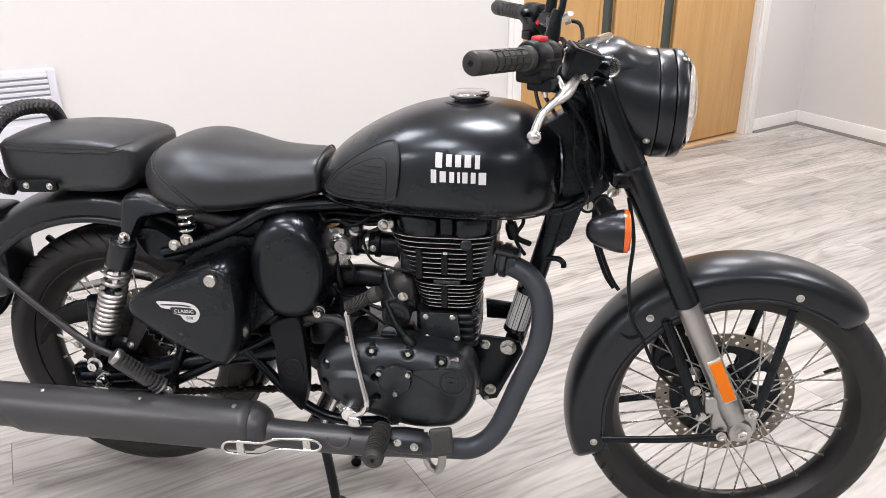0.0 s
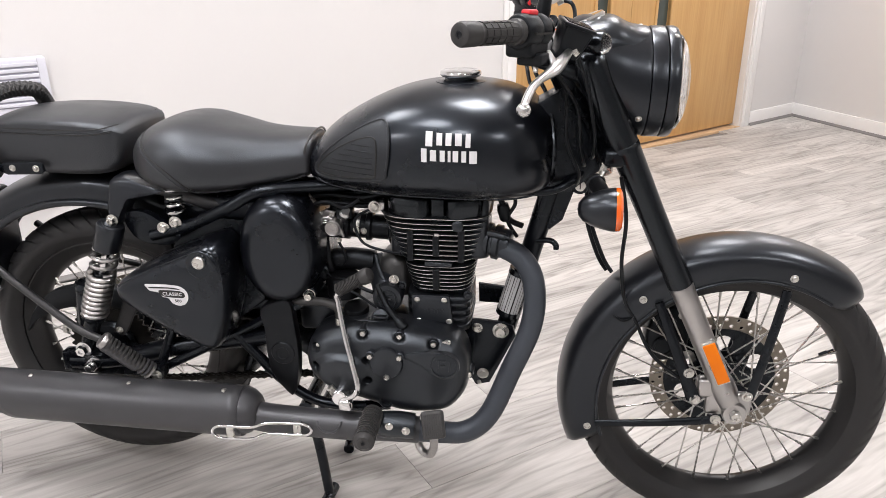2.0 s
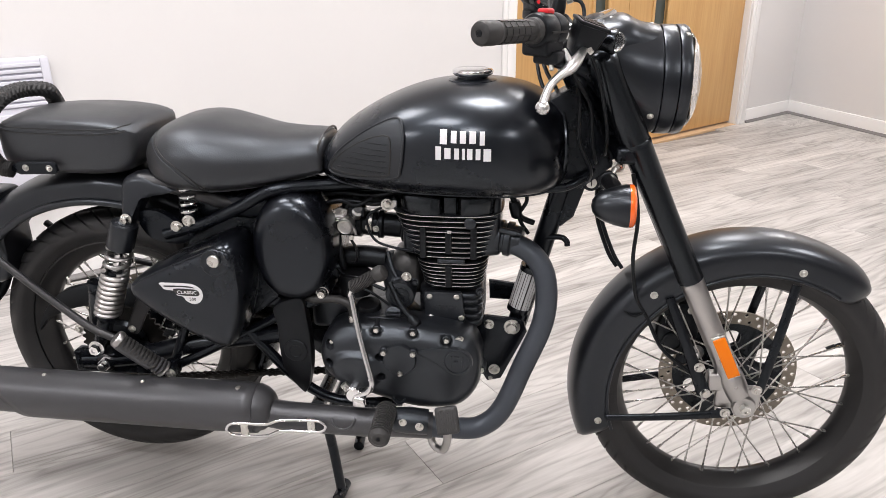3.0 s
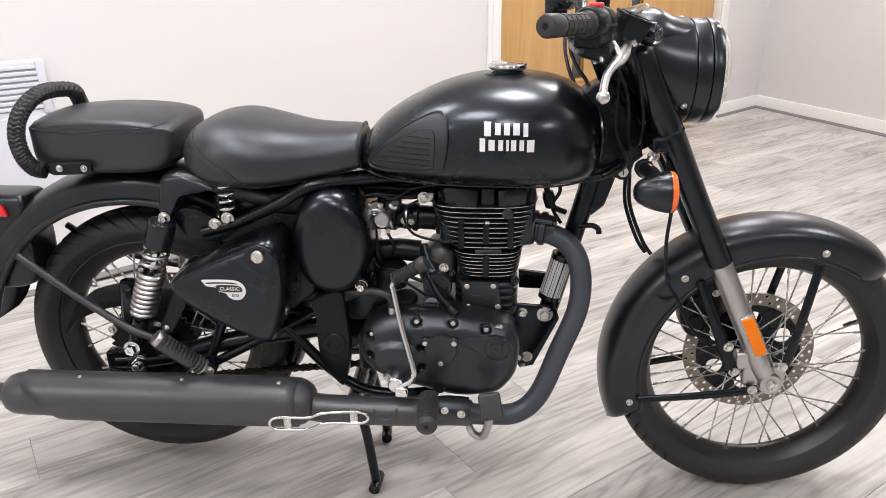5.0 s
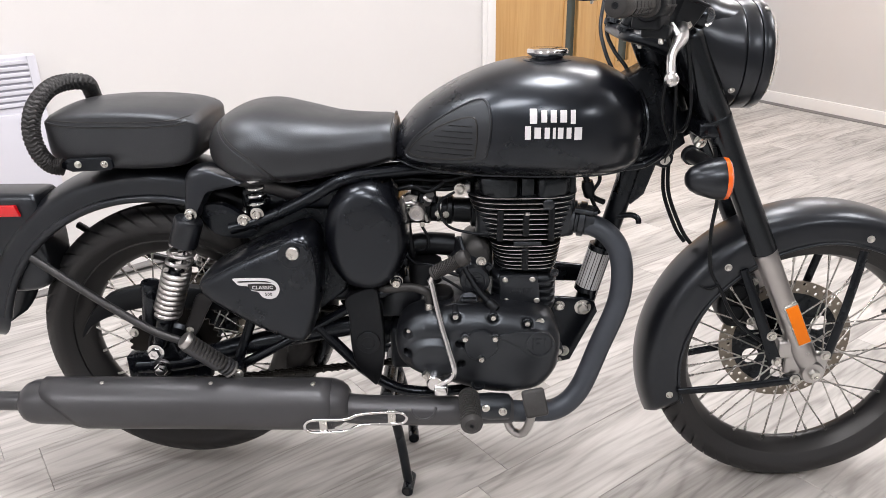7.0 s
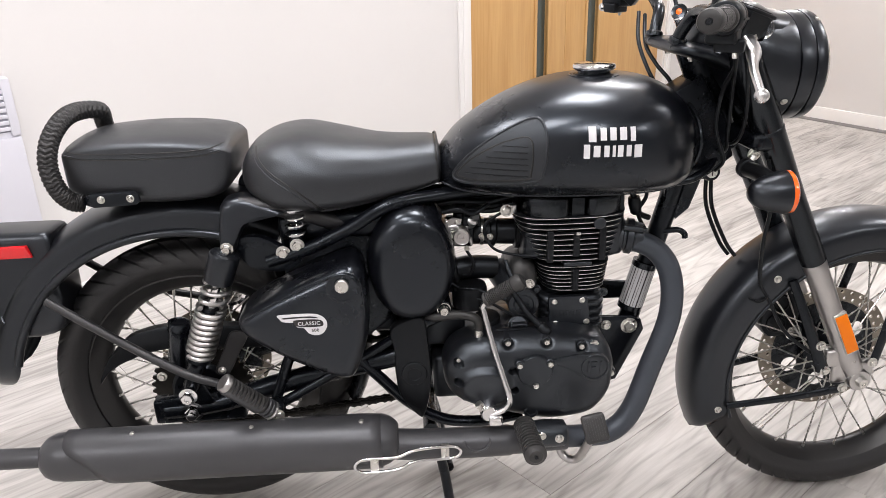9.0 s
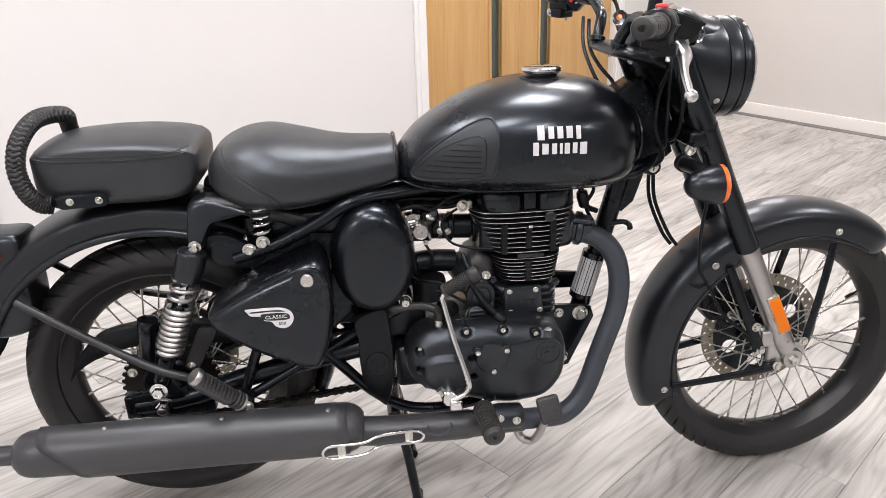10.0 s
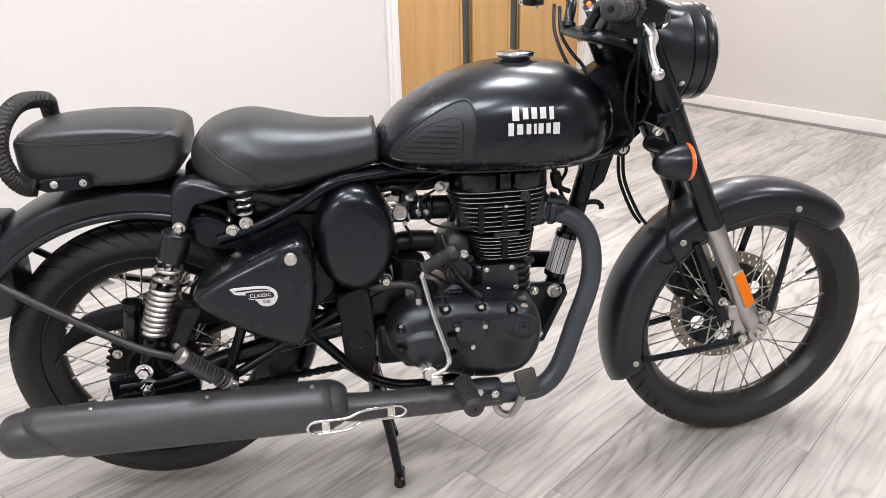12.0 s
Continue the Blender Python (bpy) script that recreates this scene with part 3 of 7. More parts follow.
def build_spokes(parent, c, r_rim, r_hub, hub_half, count, lean, phase=0.0, well=0.0):
    for k in range(count):
        side = -1 if k % 2 else 1
        cross = 1 if (k // 2) % 2 else -1
        a = 2 * math.pi * (k + phase) / count
        p = ring_point(c, r_rim, a, side * 0.008 + well)
        q = ring_point(c, r_hub, a + cross * lean, side * hub_half)
        d = (q - p).normalized()
        bm = bmesh.new()
        sweep(bm, [p + d * 0.016, q], 0.0018, 8)
        sweep(bm, [p - d * 0.004, p + d * 0.014, p + d * 0.018], [0.0032, 0.003, 0.0019], 8)
        part("spoke", bm, SPOKE, parent)


def holed_ring(c, y0, y1, r0, r1, sectors, rows, hole, twist=0.5):
    """A flat ring pierced by round holes."""
    bm = bmesh.new()
    dr = (r1 - r0) / rows
    m = 16

    def pt(row, s, u, v, y):
        return ring_point(c, r0 + dr * (row + v), 2 * math.pi * (s + u + twist * row) / sectors, y)

    sq = []
    for i in range(m):
        a = 2 * math.pi * i / m + math.pi / 4
        k = 1 / max(abs(math.cos(a)), abs(math.sin(a)))
        sq.append((0.5 + 0.5 * math.cos(a) * k, 0.5 + 0.5 * math.sin(a) * k, a))
    for row in range(rows):
        rm = r0 + dr * (row + 0.5)
        hu = hole / (2 * math.pi * rm / sectors)
        hv = hole / dr
        for s in range(sectors):
            lay = []
            for y in (y0, y1):
                o = [bm.verts.new(pt(row, s, u, v, y)) for u, v, _ in sq]
                h = [bm.verts.new(pt(row, s, 0.5 + hu * math.cos(a), 0.5 + hv * math.sin(a), y)) for _, _, a in sq]
                lay.append((o, h))
            for i in range(m):
                j = (i + 1) % m
                for o, h in lay:
                    bm.faces.new((o[i], o[j], h[j], h[i]))
                bm.faces.new((lay[0][1][i], lay[0][1][j], lay[1][1][j], lay[1][1][i]))
    bmesh.ops.remove_doubles(bm, verts=bm.verts, dist=1e-5)
    for r, fl in ((r0, 1), (r1, 0)):
        seg = sectors * 4
        lo = [bm.verts.new(ring_point(c, r, 2 * math.pi * i / seg, y0)) for i in range(seg)]
        hi = [bm.verts.new(ring_point(c, r, 2 * math.pi * i / seg, y1)) for i in range(seg)]
        for i in range(seg):
            j = (i + 1) % seg
            bm.faces.new((lo[i], lo[j], hi[j], hi[i]))
    return bm


def build_front_wheel():
    hub = part("front_wheel", turned([(0.012, -0.075), (0.02, -0.07), (0.022, -0.055), (0.04, -0.05), (0.044, -0.046), (0.044, -0.04), (0.03, -0.034), (0.026, 0.0), (0.03, 0.034), (0.052, 0.04), (0.052, 0.05), (0.03, 0.058), (0.02, 0.07), (0.012, 0.075)], FA, "y", 40), FRAME_BLACK, BIKE, "spoked front wheel with drilled brake disc")
    build_tyre(hub, FA, 0.314, 0.047, 0.07, 50, 1.0, 0.034)
    build_rim(hub, FA, 0.258, 0.033, 0.012, 0.7)
    build_spokes(hub, FA, 0.234, 0.042, 0.04, 40, 1.05, 0.0, 0.01)
    part("brake_disc", holed_ring(FA, 0.054, 0.059, 0.117, 0.146, 36, 2, 0.0042), DISC_STEEL, hub, "drilled steel brake disc")
    part("disc_carrier", holed_ring(FA, 0.0545, 0.0585, 0.045, 0.118, 6, 1, 0.019), FRAME_BLACK, hub)
    # valve
    v2 = ring_point(FA, 0.229, radians(27), 0.01)
    d = (FA - v2).normalized()
    part("valve", sweep(bmesh.new(), [v2, v2 + d * 0.012, v2 + d * 0.013, v2 + d * 0.03], [0.0032, 0.0032, 0.0048, 0.0046], 10), PLASTIC, hub)


def build_rear_wheel():
    hub = part("rear_wheel", turned([(0.02, -0.08), (0.035, -0.075), (0.06, -0.055), (0.063, -0.05), (0.063, -0.042), (0.045, -0.036), (0.04, 0.0), (0.045, 0.036), (0.07, 0.045), (0.07, 0.055), (0.035, 0.075), (0.02, 0.08)], RA, "y", 40), FRAME_BLACK, BIKE, "spoked rear wheel with chain sprocket and disc")
    build_tyre(hub, RA, 0.313, 0.056, 0.0725, 46, 1.1, 0.039)
    build_rim(hub, RA, 0.243, 0.038)
    build_spokes(hub, RA, 0.208, 0.06, 0.044, 40, 0.9, 0.4)
    part("brake_disc", holed_ring(RA, 0.066, 0.071, 0.09, 0.12, 32, 2, 0.004), DISC_STEEL, hub, "drilled steel brake disc")
    for a in (radians(163),):
        v2 = ring_point(RA, 0.205, a, -0.004)
        d = (RA - v2).normalized()
        part("valve", sweep(bmesh.new(), [v2, v2 + d * 0.012, v2 + d * 0.013, v2 + d * 0.03], [0.0032, 0.0032, 0.0048, 0.0046], 10), PLASTIC, hub)
    # sprocket on the far side of the swing arm
    seg = 38 * 4
    bm = bmesh.new()
    loops = []
    for y in (-0.069, -0.063):
        loops.append([ring_point(RA, 0.099 + (0.005 if k % 4 < 2 else -0.002), 2 * math.pi * k / seg, y) for k in range(seg)])
    rings(bm, loops)
    part("sprocket", bm, CHAIN, hub)
    part("hub_cover", turned([(0.06, 0), (0.062, 0.012), (0.055, 0.02), (0.025, 0.024)], RA + Vector((0, -0.062, 0)), "y", 32, -1), FRAME_BLACK, hub)


def guard(c, R, half, skirt, a0, a1, seg, tip0, tip1, thick=0.0025, far_lift=0.0, nose=0.0, rise=0.0):
    """A valanced mudguard: crown of radius R, skirts down to skirt, between two angles."""
    loops = []
    m = 22
    for i in range(seg + 1):
        f = i / seg
        a = a0 + (a1 - a0) * f
        e0, e1 = f / tip0, (1 - f) / tip1
        k = 1.0
        if e0 < 1:
            k = min(k, math.sqrt(max(0.0, 1 - (1 - e0) ** 2)) * 0.97 + 0.03)
        if e1 < 1:
            k = min(k, math.sqrt(max(0.0, 1 - (1 - e1) ** 2)) * 0.97 + 0.03)
        lp = []
        low = skirt + rise * min(max((radians(135) - a) / radians(45), 0.0), 1.0)
        for s in (1, 0):
            row = []
            for j in range(m + 1):
                t = -1 + 2 * j / m
                th = thick * (1 - s)
                # crown arc over the middle, then straight skirt
                if abs(t) < 0.72:
                    q = t / 0.72 * math.pi / 2
                    y, r = (half - th) * math.sin(q), R - th - (R - low) * 0.5 * (1 - math.cos(q) ** 0.8)
                else:
                    q = (abs(t) - 0.72) / 0.28
                    y, r = math.copysign(half - th, t), R - th - (R - low) * (0.5 + 0.5 * q) + (far_lift * q if t > 0 else 0.0)
                y2 = y * (0.25 + 0.75 * k)
                r2 = R - (R - r) * k - ((1 - k) * nose * (R - low) if e0 < 1 else 0.0)
                row.append(ring_point(c, r2, a, y2))
            lp += row if s else list(reversed(row))
        loops.append(lp)
    bm = bmesh.new()
    rings(bm, loops, True, True)
    return bm


def build_front_mudguard():
    g = part("front_mudguard", guard(FA, 0.35, 0.066, 0.27, radians(47), radians(203), 72, 0.075, 0.05, nose=0.45, rise=0.012), SOFT_SATIN, BIKE, "satin black valanced front mudguard", 60)
    # rolled edge along each skirt
    for s in (-1, 1):
        pts = [ring_point(FA, 0.27 + 0.012 * min(max((135 - a) / 45, 0.0), 1.0), radians(a), s * 0.0655) for a in range(58, 200, 3)]
        part("rolled_edge", sweep(bmesh.new(), pts, 0.0035, 10), SOFT_SATIN, g)
    for p in ((1.441, -0.0985, 0.606), (1.17, -0.0985, 0.548), (1.082, -0.0985, 0.249)):
        bolt(g, p, 0.0055, (0, -1, 0), 0.005, dome=True)
    for s in (-1, 1):
        y, e = -0.032 + s * 0.07, -0.032 + s * 0.085
        for a, b, r0, r1, ends in (((1.432, y, 0.582), (1.391, e, 0.35), 0.0095, 0.0095, ((1.385, 0.359),)), ((1.2, y, 0.545), (1.284, e, 0.345), 0.0085, 0.014, ((1.268, 0.405), (1.286, 0.346))), ((1.098, y, 0.26), (1.335, e, 0.297), 0.008, 0.0095, ((1.331, 0.302),))):
            A, B = Vector(a), Vector(b)
            mid = A.lerp(B, 0.5) + Vector((0, s * 0.004, 0))
            st = part("stay", sweep(bmesh.new(), spline([A, mid, B], 5), [r0 + (r1 - r0) * q / 10 for q in range(11)], 12, flat=0.6, up=(0, 1, 0)), FRAME_BLACK, g)
            for bx, bz in ends:
                bolt(st, (bx, e + s * 0.006, bz), 0.0075, (0, s, 0), 0.007)


def build_rear_mudguard():
    c = Vector((0.0, 0.035, 0.335))
    g = part("rear_mudguard", guard(c, 0.424, 0.09, 0.356, radians(58), radians(177), 60, 0.02, 0.1, far_lift=0.03), SOFT_SATIN, BIKE, "satin black rear mudguard with rolled edge", 60)
    for s in (-1, 1):
        pts = [ring_point(c, 0.358 + (0.03 if s > 0 else 0.0), radians(a), s * 0.09) for a in range(60, 168, 3)]
        part("rolled_edge", sweep(bmesh.new(), pts, 0.0085, 12), SOFT_SATIN, g)
    # thin raised joint where the tail piece begins
    pts = [ring_point(c, 0.427 - 0.04 * (1 - math.cos(t) ** 0.8), radians(142 + 10 * abs(math.sin(t))), 0.091 * math.sin(t)) for t in np.linspace(-1.4, 1.4, 24)]
    part("joint_strip", sweep(bmesh.new(), pts, 0.003, 8), SOFT_SATIN, g)
    # tail lamp box with a red side reflector
    box_ = part("tail_lamp", loft([-0.48, -0.475, -0.44, -0.36, -0.29, -0.245, -0.235], [0.69, 0.698, 0.70, 0.701, 0.701, 0.70, 0.695], [0.52, 0.50, 0.49, 0.48, 0.48, 0.50, 0.55], [0.035, 0.045, 0.049, 0.05, 0.05, 0.05, 0.045], 7, 36, 3), SOFT_SATIN, g, "black tail lamp housing")
    box_.location.y = 0.002
    part("reflector", slab([(-0.45, 0.677), (-0.275, 0.679), (-0.268, 0.656), (-0.45, 0.654)], -0.045, -0.0545, 0.0015), RED, g, "red side reflector")
    part("number_plate", slab([(-0.45, 0.43), (-0.405, 0.43), (-0.36, 0.58), (-0.40, 0.6)], 0.07, -0.07, 0.002), PLATE, g, "plain pale number plate")
    # stay from the tail to the passenger peg
    for s in (-1, 1):
        pts = [(-0.252, 0.028 + s * 0.1, 0.572), (-0.16, s * 0.105, 0.528), (-0.06, s * 0.138, 0.48), (0.02, s * 0.166, 0.449), (0.075, s * 0.172, 0.43), (0.12, s * 0.16, 0.4)]
        part("stay", tube(pts, 0.0082, 14), MATT, g, "matt black tubular stay")


build_front_wheel()
build_rear_wheel()
build_front_mudguard()
build_rear_mudguard()


def build_fork():
    rake = Vector((0.481, 0, -1.0)).normalized()

    def on(z, y):
        return Vector((1.108 + (0.85 - z) * 0.481, y, z))

    fork = None
    for s in (-1, 1):
        y = -0.1 if s < 0 else 0.05
        bm = lathe(bmesh.new(), [(0.0, 0), (0.0225, 0.002), (0.0235, 0.006), (0.0225, 0.02), (0.0225, 0.22), (0.026, 0.235), (0.026, 0.262), (0.022, 0.3), (0.018, 0.315)], on(0.585, y), rake, 32)
        ob = part("fork_slider", bm, ALLOY, BIKE, "brushed alloy fork slider")
        if s < 0:
            fork = ob
        # axle lug and clamp
        part("axle_clamp", turned([(0.022, -0.024), (0.0245, -0.02), (0.0245, 0.02), (0.022, 0.024)], Vector((FA.x, y, FA.z)), "y", 28), ALLOY, ob)
        bolt(ob, Vector((FA.x, y + s * 0.022, FA.z)), 0.0115, (0, s, 0), 0.014)
        part("pinch_lug", block((1.29, y - 0.014, 0.345), (1.335, y + 0.012, 0.385), 0.006), ALLOY, ob)
        part("lower_shroud", lathe(bmesh.new(), [(0.022, -0.002), (0.0245, 0.0), (0.0245, 0.15), (0.0255, 0.20), (0.0275, 0.285), (0.0285, 0.296), (0.0265, 0.299), (0.02, 0.3)], on(0.585, y), -rake, 36), GLOSS, ob, "black fork shroud")
        part("upper_shroud", lathe(bmesh.new(), [(0.024, 0.0), (0.0275, 0.002), (0.0285, 0.02), (0.03, 0.12), (0.031, 0.155), (0.029, 0.168), (0.022, 0.179), (0.01, 0.184), (0.0, 0.185)], on(0.852, y), -rake, 36), GLOSS, ob, "black fork cover")
        part("mount_lug", block((1.31, min(y, y + s * 0.014), 0.305), (1.40, max(y, y + s * 0.014), 0.36), 0.008), ALLOY, ob)
    # amber reflector on the near slider
    m = Matrix.Translation((1.316, -0.1245, 0.431)) @ Matrix.Rotation(-math.atan(0.481), 4, "Y")
    part("reflector_frame", box(bmesh.new(), (-0.0138, -0.002, -0.05), (0.0138, 0.008, 0.05), 0.002, m), STEEL, fork)
    part("reflector", box(bmesh.new(), (-0.0122, -0.0045, -0.046), (0.0122, 0.0, 0.046), 0.0015, m), ORANGE, fork, "orange side reflector")
    # yokes
    part("bottom_yoke", block((1.07, -0.125, 0.815), (1.135, 0.125, 0.85), 0.012), FRAME_BLACK, BIKE)
    part("steering_stem", sweep(bmesh.new(), [(0.985, 0, 1.0), (1.075, 0, 0.80)], 0.03, 24), FRAME_BLACK, BIKE)
    # caliper on the far side
    cal = part("brake_caliper", slab(flat_shape([(1.20, 0.40), (1.205, 0.45), (1.225, 0.48), (1.26, 0.485), (1.285, 0.46), (1.29, 0.40), (1.27, 0.365), (1.225, 0.36)], 3), 0.055, 0.0, 0.01), PLASTIC, BIKE, "black front brake caliper")
    for x, z, r in ((1.24, 0.445, 0.022), (1.237, 0.395, 0.022)):
        part("caliper_piston", turned([(r, -0.004), (r, 0.004), (r * 0.8, 0.006), (r * 0.75, 0.003), (0.0, 0.003)], (x, 0.0, z), "y", 24, -1), PLASTIC, cal)
    bolt(cal, (1.27, 0.0, 0.47), 0.006, (0, -1, 0), 0.006)
    bolt(cal, (1.275, 0.0, 0.375), 0.006, (0, -1, 0), 0.006)


def build_headlamp():
    o = Vector((0, 0, 0.954))
    nac = part("headlamp_nacelle", loft([1.0, 1.006, 1.03, 1.06, 1.09, 1.115, 1.14, 1.147], [1.045, 1.06, 1.072, 1.07, 1.064, 1.058, 1.054, 1.052], [1.0, 0.975, 0.94, 0.905, 0.88, 0.865, 0.858, 0.858], [0.02, 0.055, 0.085, 0.095, 0.0985, 0.0985, 0.0975, 0.0965], 2.1, 56, 6, centre=0.5), SOFT_SATIN, BIKE, "satin black headlamp nacelle")
    nac.location = (-0.005, -0.02, 0.0)
    # shoulder that carries the instruments
    part("nacelle_shoulder", loft([0.965, 0.975, 1.0, 1.04, 1.07, 1.088, 1.105, 1.125, 1.145], [1.015, 1.038, 1.056, 1.068, 1.073, 1.071, 1.062, 1.055, 1.052], [1.0, 0.99, 0.975, 0.97, 0.97, 0.975, 0.98, 0.98, 0.98], [0.03, 0.06, 0.082, 0.09, 0.088, 0.083, 0.078, 0.073, 0.065], 2.3, 48, 5), SOFT_SATIN, nac)
    part("lamp_band", turned([(0.09, 0), (0.0985, 0.001), (0.0993, 0.004), (0.0993, 0.024), (0.0985, 0.027), (0.09, 0.028)], (1.148, 0, 0.954), "x", 72), SOFT_SATIN, nac)
    part("lamp_rim", turned([(0.09, 0.0), (0.0985, 0.0), (0.0993, 0.002), (0.0993, 0.014), (0.097, 0.019), (0.0905, 0.0215), (0.085, 0.021), (0.085, 0.016)], (1.1775, 0, 0.954), "x", 72), SOFT_SATIN, nac, "black headlamp rim")
    part("headlamp_lens", turned([(0.0885, -0.002), (0.0885, 0.002), (0.084, 0.010), (0.072, 0.0175), (0.05, 0.024), (0.025, 0.0275), (0.0, 0.0285), (0.0, 0.0255), (0.05, 0.021), (0.07, 0.0145), (0.086, -0.002)], (1.197, 0, 0.954), "x", 64, 1, False), GLASS, nac, "clear domed headlamp glass")
    part("reflector_bowl", turned([(0.086, 0.0), (0.08, -0.012), (0.06, -0.03), (0.035, -0.042), (0.012, -0.046)], (1.195, 0, 0.954), "x", 48), CHROME, nac)
    for a in (-32, 212, 90):
        t = radians(a)
        p = Vector((1.133, 0.097 * math.cos(t), 0.954 + 0.0985 * math.sin(t)))
        bolt(nac, p, 0.0045, (0, math.cos(t), math.sin(t)), 0.004, dome=True)
    bolt(nac, (1.19, -0.05, 0.954 + 0.086), 0.0035, (0.4, -0.45, 0.8), 0.003, dome=True)
    # side pilot lamps
    for s in (-1, 1):
        part("pilot_housing", turned([(0.016, -0.03), (0.018, 0.0), (0.021, 0.008), (0.021, 0.016), (0.017, 0.018)], (1.042, s * 0.122, 1.036), (1, s * 0.25, -0.1), 28), GLOSS, nac)
        part("pilot_lens", turned([(0.0165, 0.0), (0.0165, 0.003), (0.013, 0.009), (0.006, 0.013), (0.0, 0.014)], Vector((1.042, s * 0.122, 1.036)) + Vector((1, s * 0.25, -0.1)).normalized() * 0.018, (1, s * 0.25, -0.1), 24), GLASS, nac, "clear pilot lamp lens")
    # speedometer
    tilt = Vector((-0.42, 0, 1))
    sp = part("speedometer", turned([(0.04, -0.03), (0.043, 0.0), (0.044, 0.006), (0.041, 0.01), (0.036, 0.009)], (1.03, 0, 1.055), tilt, 40), CHROME, nac, "chrome ringed speedometer")
    part("dial", turned([(0.0365, 0.006), (0.0, 0.007)], (1.03, 0, 1.055), tilt, 32), BLACK_INK, sp)
    part("key_switch", turned([(0.014, -0.01), (0.014, 0.008), (0.012, 0.01), (0.005, 0.01)], (0.985, -0.045, 1.04), tilt, 24), CHROME, nac)
    part("ammeter", turned([(0.017, -0.01), (0.018, 0.006), (0.016, 0.008), (0.0, 0.007)], (0.985, 0.045, 1.04), tilt, 24), CHROME, nac)


def build_handlebar():
    bar = part("handlebar_yoke", loft([0.925, 0.93, 0.945, 0.98, 1.02, 1.045, 1.05], [0.999, 1.006, 1.009, 1.007, 0.999, 0.982, 0.97], [0.994, 0.989, 0.984, 0.974, 0.955, 0.942, 0.947], [0.06, 0.09, 0.11, 0.12, 0.11, 0.095, 0.07], 3.2, 40, 4), FRAME_BLACK, BIKE, "black handlebar yoke with tubular bars")
    for s in (-1, 1):
        hi = 0.026 if s > 0 else 0.0
        path = [(0.849 - hi * 0.6, s * 0.406, 1.072 + hi), (0.915 - hi * 0.5, s * 0.30, 1.066 + hi), (0.943, s * 0.21, 1.063 + hi), (0.953, s * 0.15, 1.064 + hi * 0.7), (0.955, s * 0.105, 1.062), (0.951, s * 0.082, 1.05), (0.94, s * 0.064, 1.02), (0.936, s * 0.06, 0.995)]
        part("handlebar", tube(path, 0.0112, 16), GLOSS, bar, "black tubular handlebar")
        part("riser_collar", turned([(0.012, 0), (0.0165, 0.002), (0.0165, 0.01), (0.0135, 0.013)], (0.937, s * 0.061, 1.004), (0.2, s * 0.25, 1), 24), GLOSS, bar)
        bolt(bar, (0.966, s * 0.06, 0.979), 0.0045, (0, -0.2, -1), 0.006)
    wl = part("warning_lamp", turned([(0.011, -0.02), (0.0145, 0.0), (0.0155, 0.003), (0.0145, 0.006), (0.0105, 0.005)], (0.972, 0.028, 1.052), (-0.55, -0.6, 0.35), 28), GLOSS, bar, "small black warning lamp with orange face")
    part("lamp_face", turned([(0.0105, 0.002), (0.006, 0.005), (0.0, 0.0055)], (0.972, 0.028, 1.052), (-0.55, -0.6, 0.35), 20), AMBER, wl)
    part("lamp_stem", tube([(0.978, 0.036, 1.047), (0.987, 0.034, 1.02), (0.99, 0.03, 0.975)], 0.007, 12), CHROME, wl)
    for s in (-1, 1):
        hi = 0.026 if s > 0 else 0.0
        a, b = Vector((0.849 - hi * 0.6, s * 0.406, 1.072 + hi)), Vector((0.915 - hi * 0.5, s * 0.30, 1.066 + hi))
        d = (b - a).normalized()
        L = (b - a).length
        prof = [(0.0035, -0.012), (0.005, -0.0135), (0.005, -0.015), (0.010, -0.0155), (0.0155, -0.013), (0.0172, -0.009), (0.0172, 0.018), (0.0168, 0.021), (0.0158, 0.0225), (0.0154, 0.03)]
        prof += [(0.0154 + 0.0003 * (k % 2), 0.03 + 0.0035 * k) for k in range(1, 20)] + [(0.0158, L - 0.012), (0.019, L - 0.01), (0.0195, L)]
        grip = part("grip", turned(prof, a, d, 36), SOFT_RUBBER, bar, "black rubber handlebar grip")
        # raised pads of the grip
        u = d.orthogonal().normalized()
        w = d.cross(u)
        for k in range(5):
            for q in range(10):
                t = 2 * math.pi * q / 10
                n = u * math.cos(t) + w * math.sin(t)
                m = Matrix.Translation(a + d * (0.036 + 0.0155 * k) + n * 0.0157) @ Matrix((d, n.cross(d), n)).transposed().to_4x4()
                part("grip_pad", box(bmesh.new(), (-0.0064, -0.0038, -0.001), (0.0064, 0.0038, 0.0007), 0.0, m), SOFT_RUBBER, grip)
        bolt(grip, a - d * 0.0125, 0.005, -d, 0.003, washer=False, mat=PLASTIC)
        # switch housing
        c = Vector((0.932 - hi * 0.4, s * 0.268, 1.064 + hi))
        m = Matrix.Translation(c) @ Matrix((d, Vector((0, 0, 1)).cross(d).normalized(), Vector((0, 0, 1)))).transposed().to_4x4()
        hs = part("switch_housing", turned([(0.016, -0.034), (0.0235, -0.032), (0.026, -0.028), (0.0268, 0.0), (0.0248, 0.004), (0.0268, 0.007), (0.026, 0.026), (0.022, 0.03), (0.014, 0.031)], c, d, 36), PLASTIC, bar, "black switch housing")
        part("switch_body", box(bmesh.new(), (-0.027, -0.02, -0.038), (0.027, 0.026, -0.004), 0.006, m), PLASTIC, hs)
        part("housing_joint", box(bmesh.new(), (-0.024, -0.0285, -0.003), (0.024, 0.0285, 0.0), 0.0, m), BLACK_INK, hs)
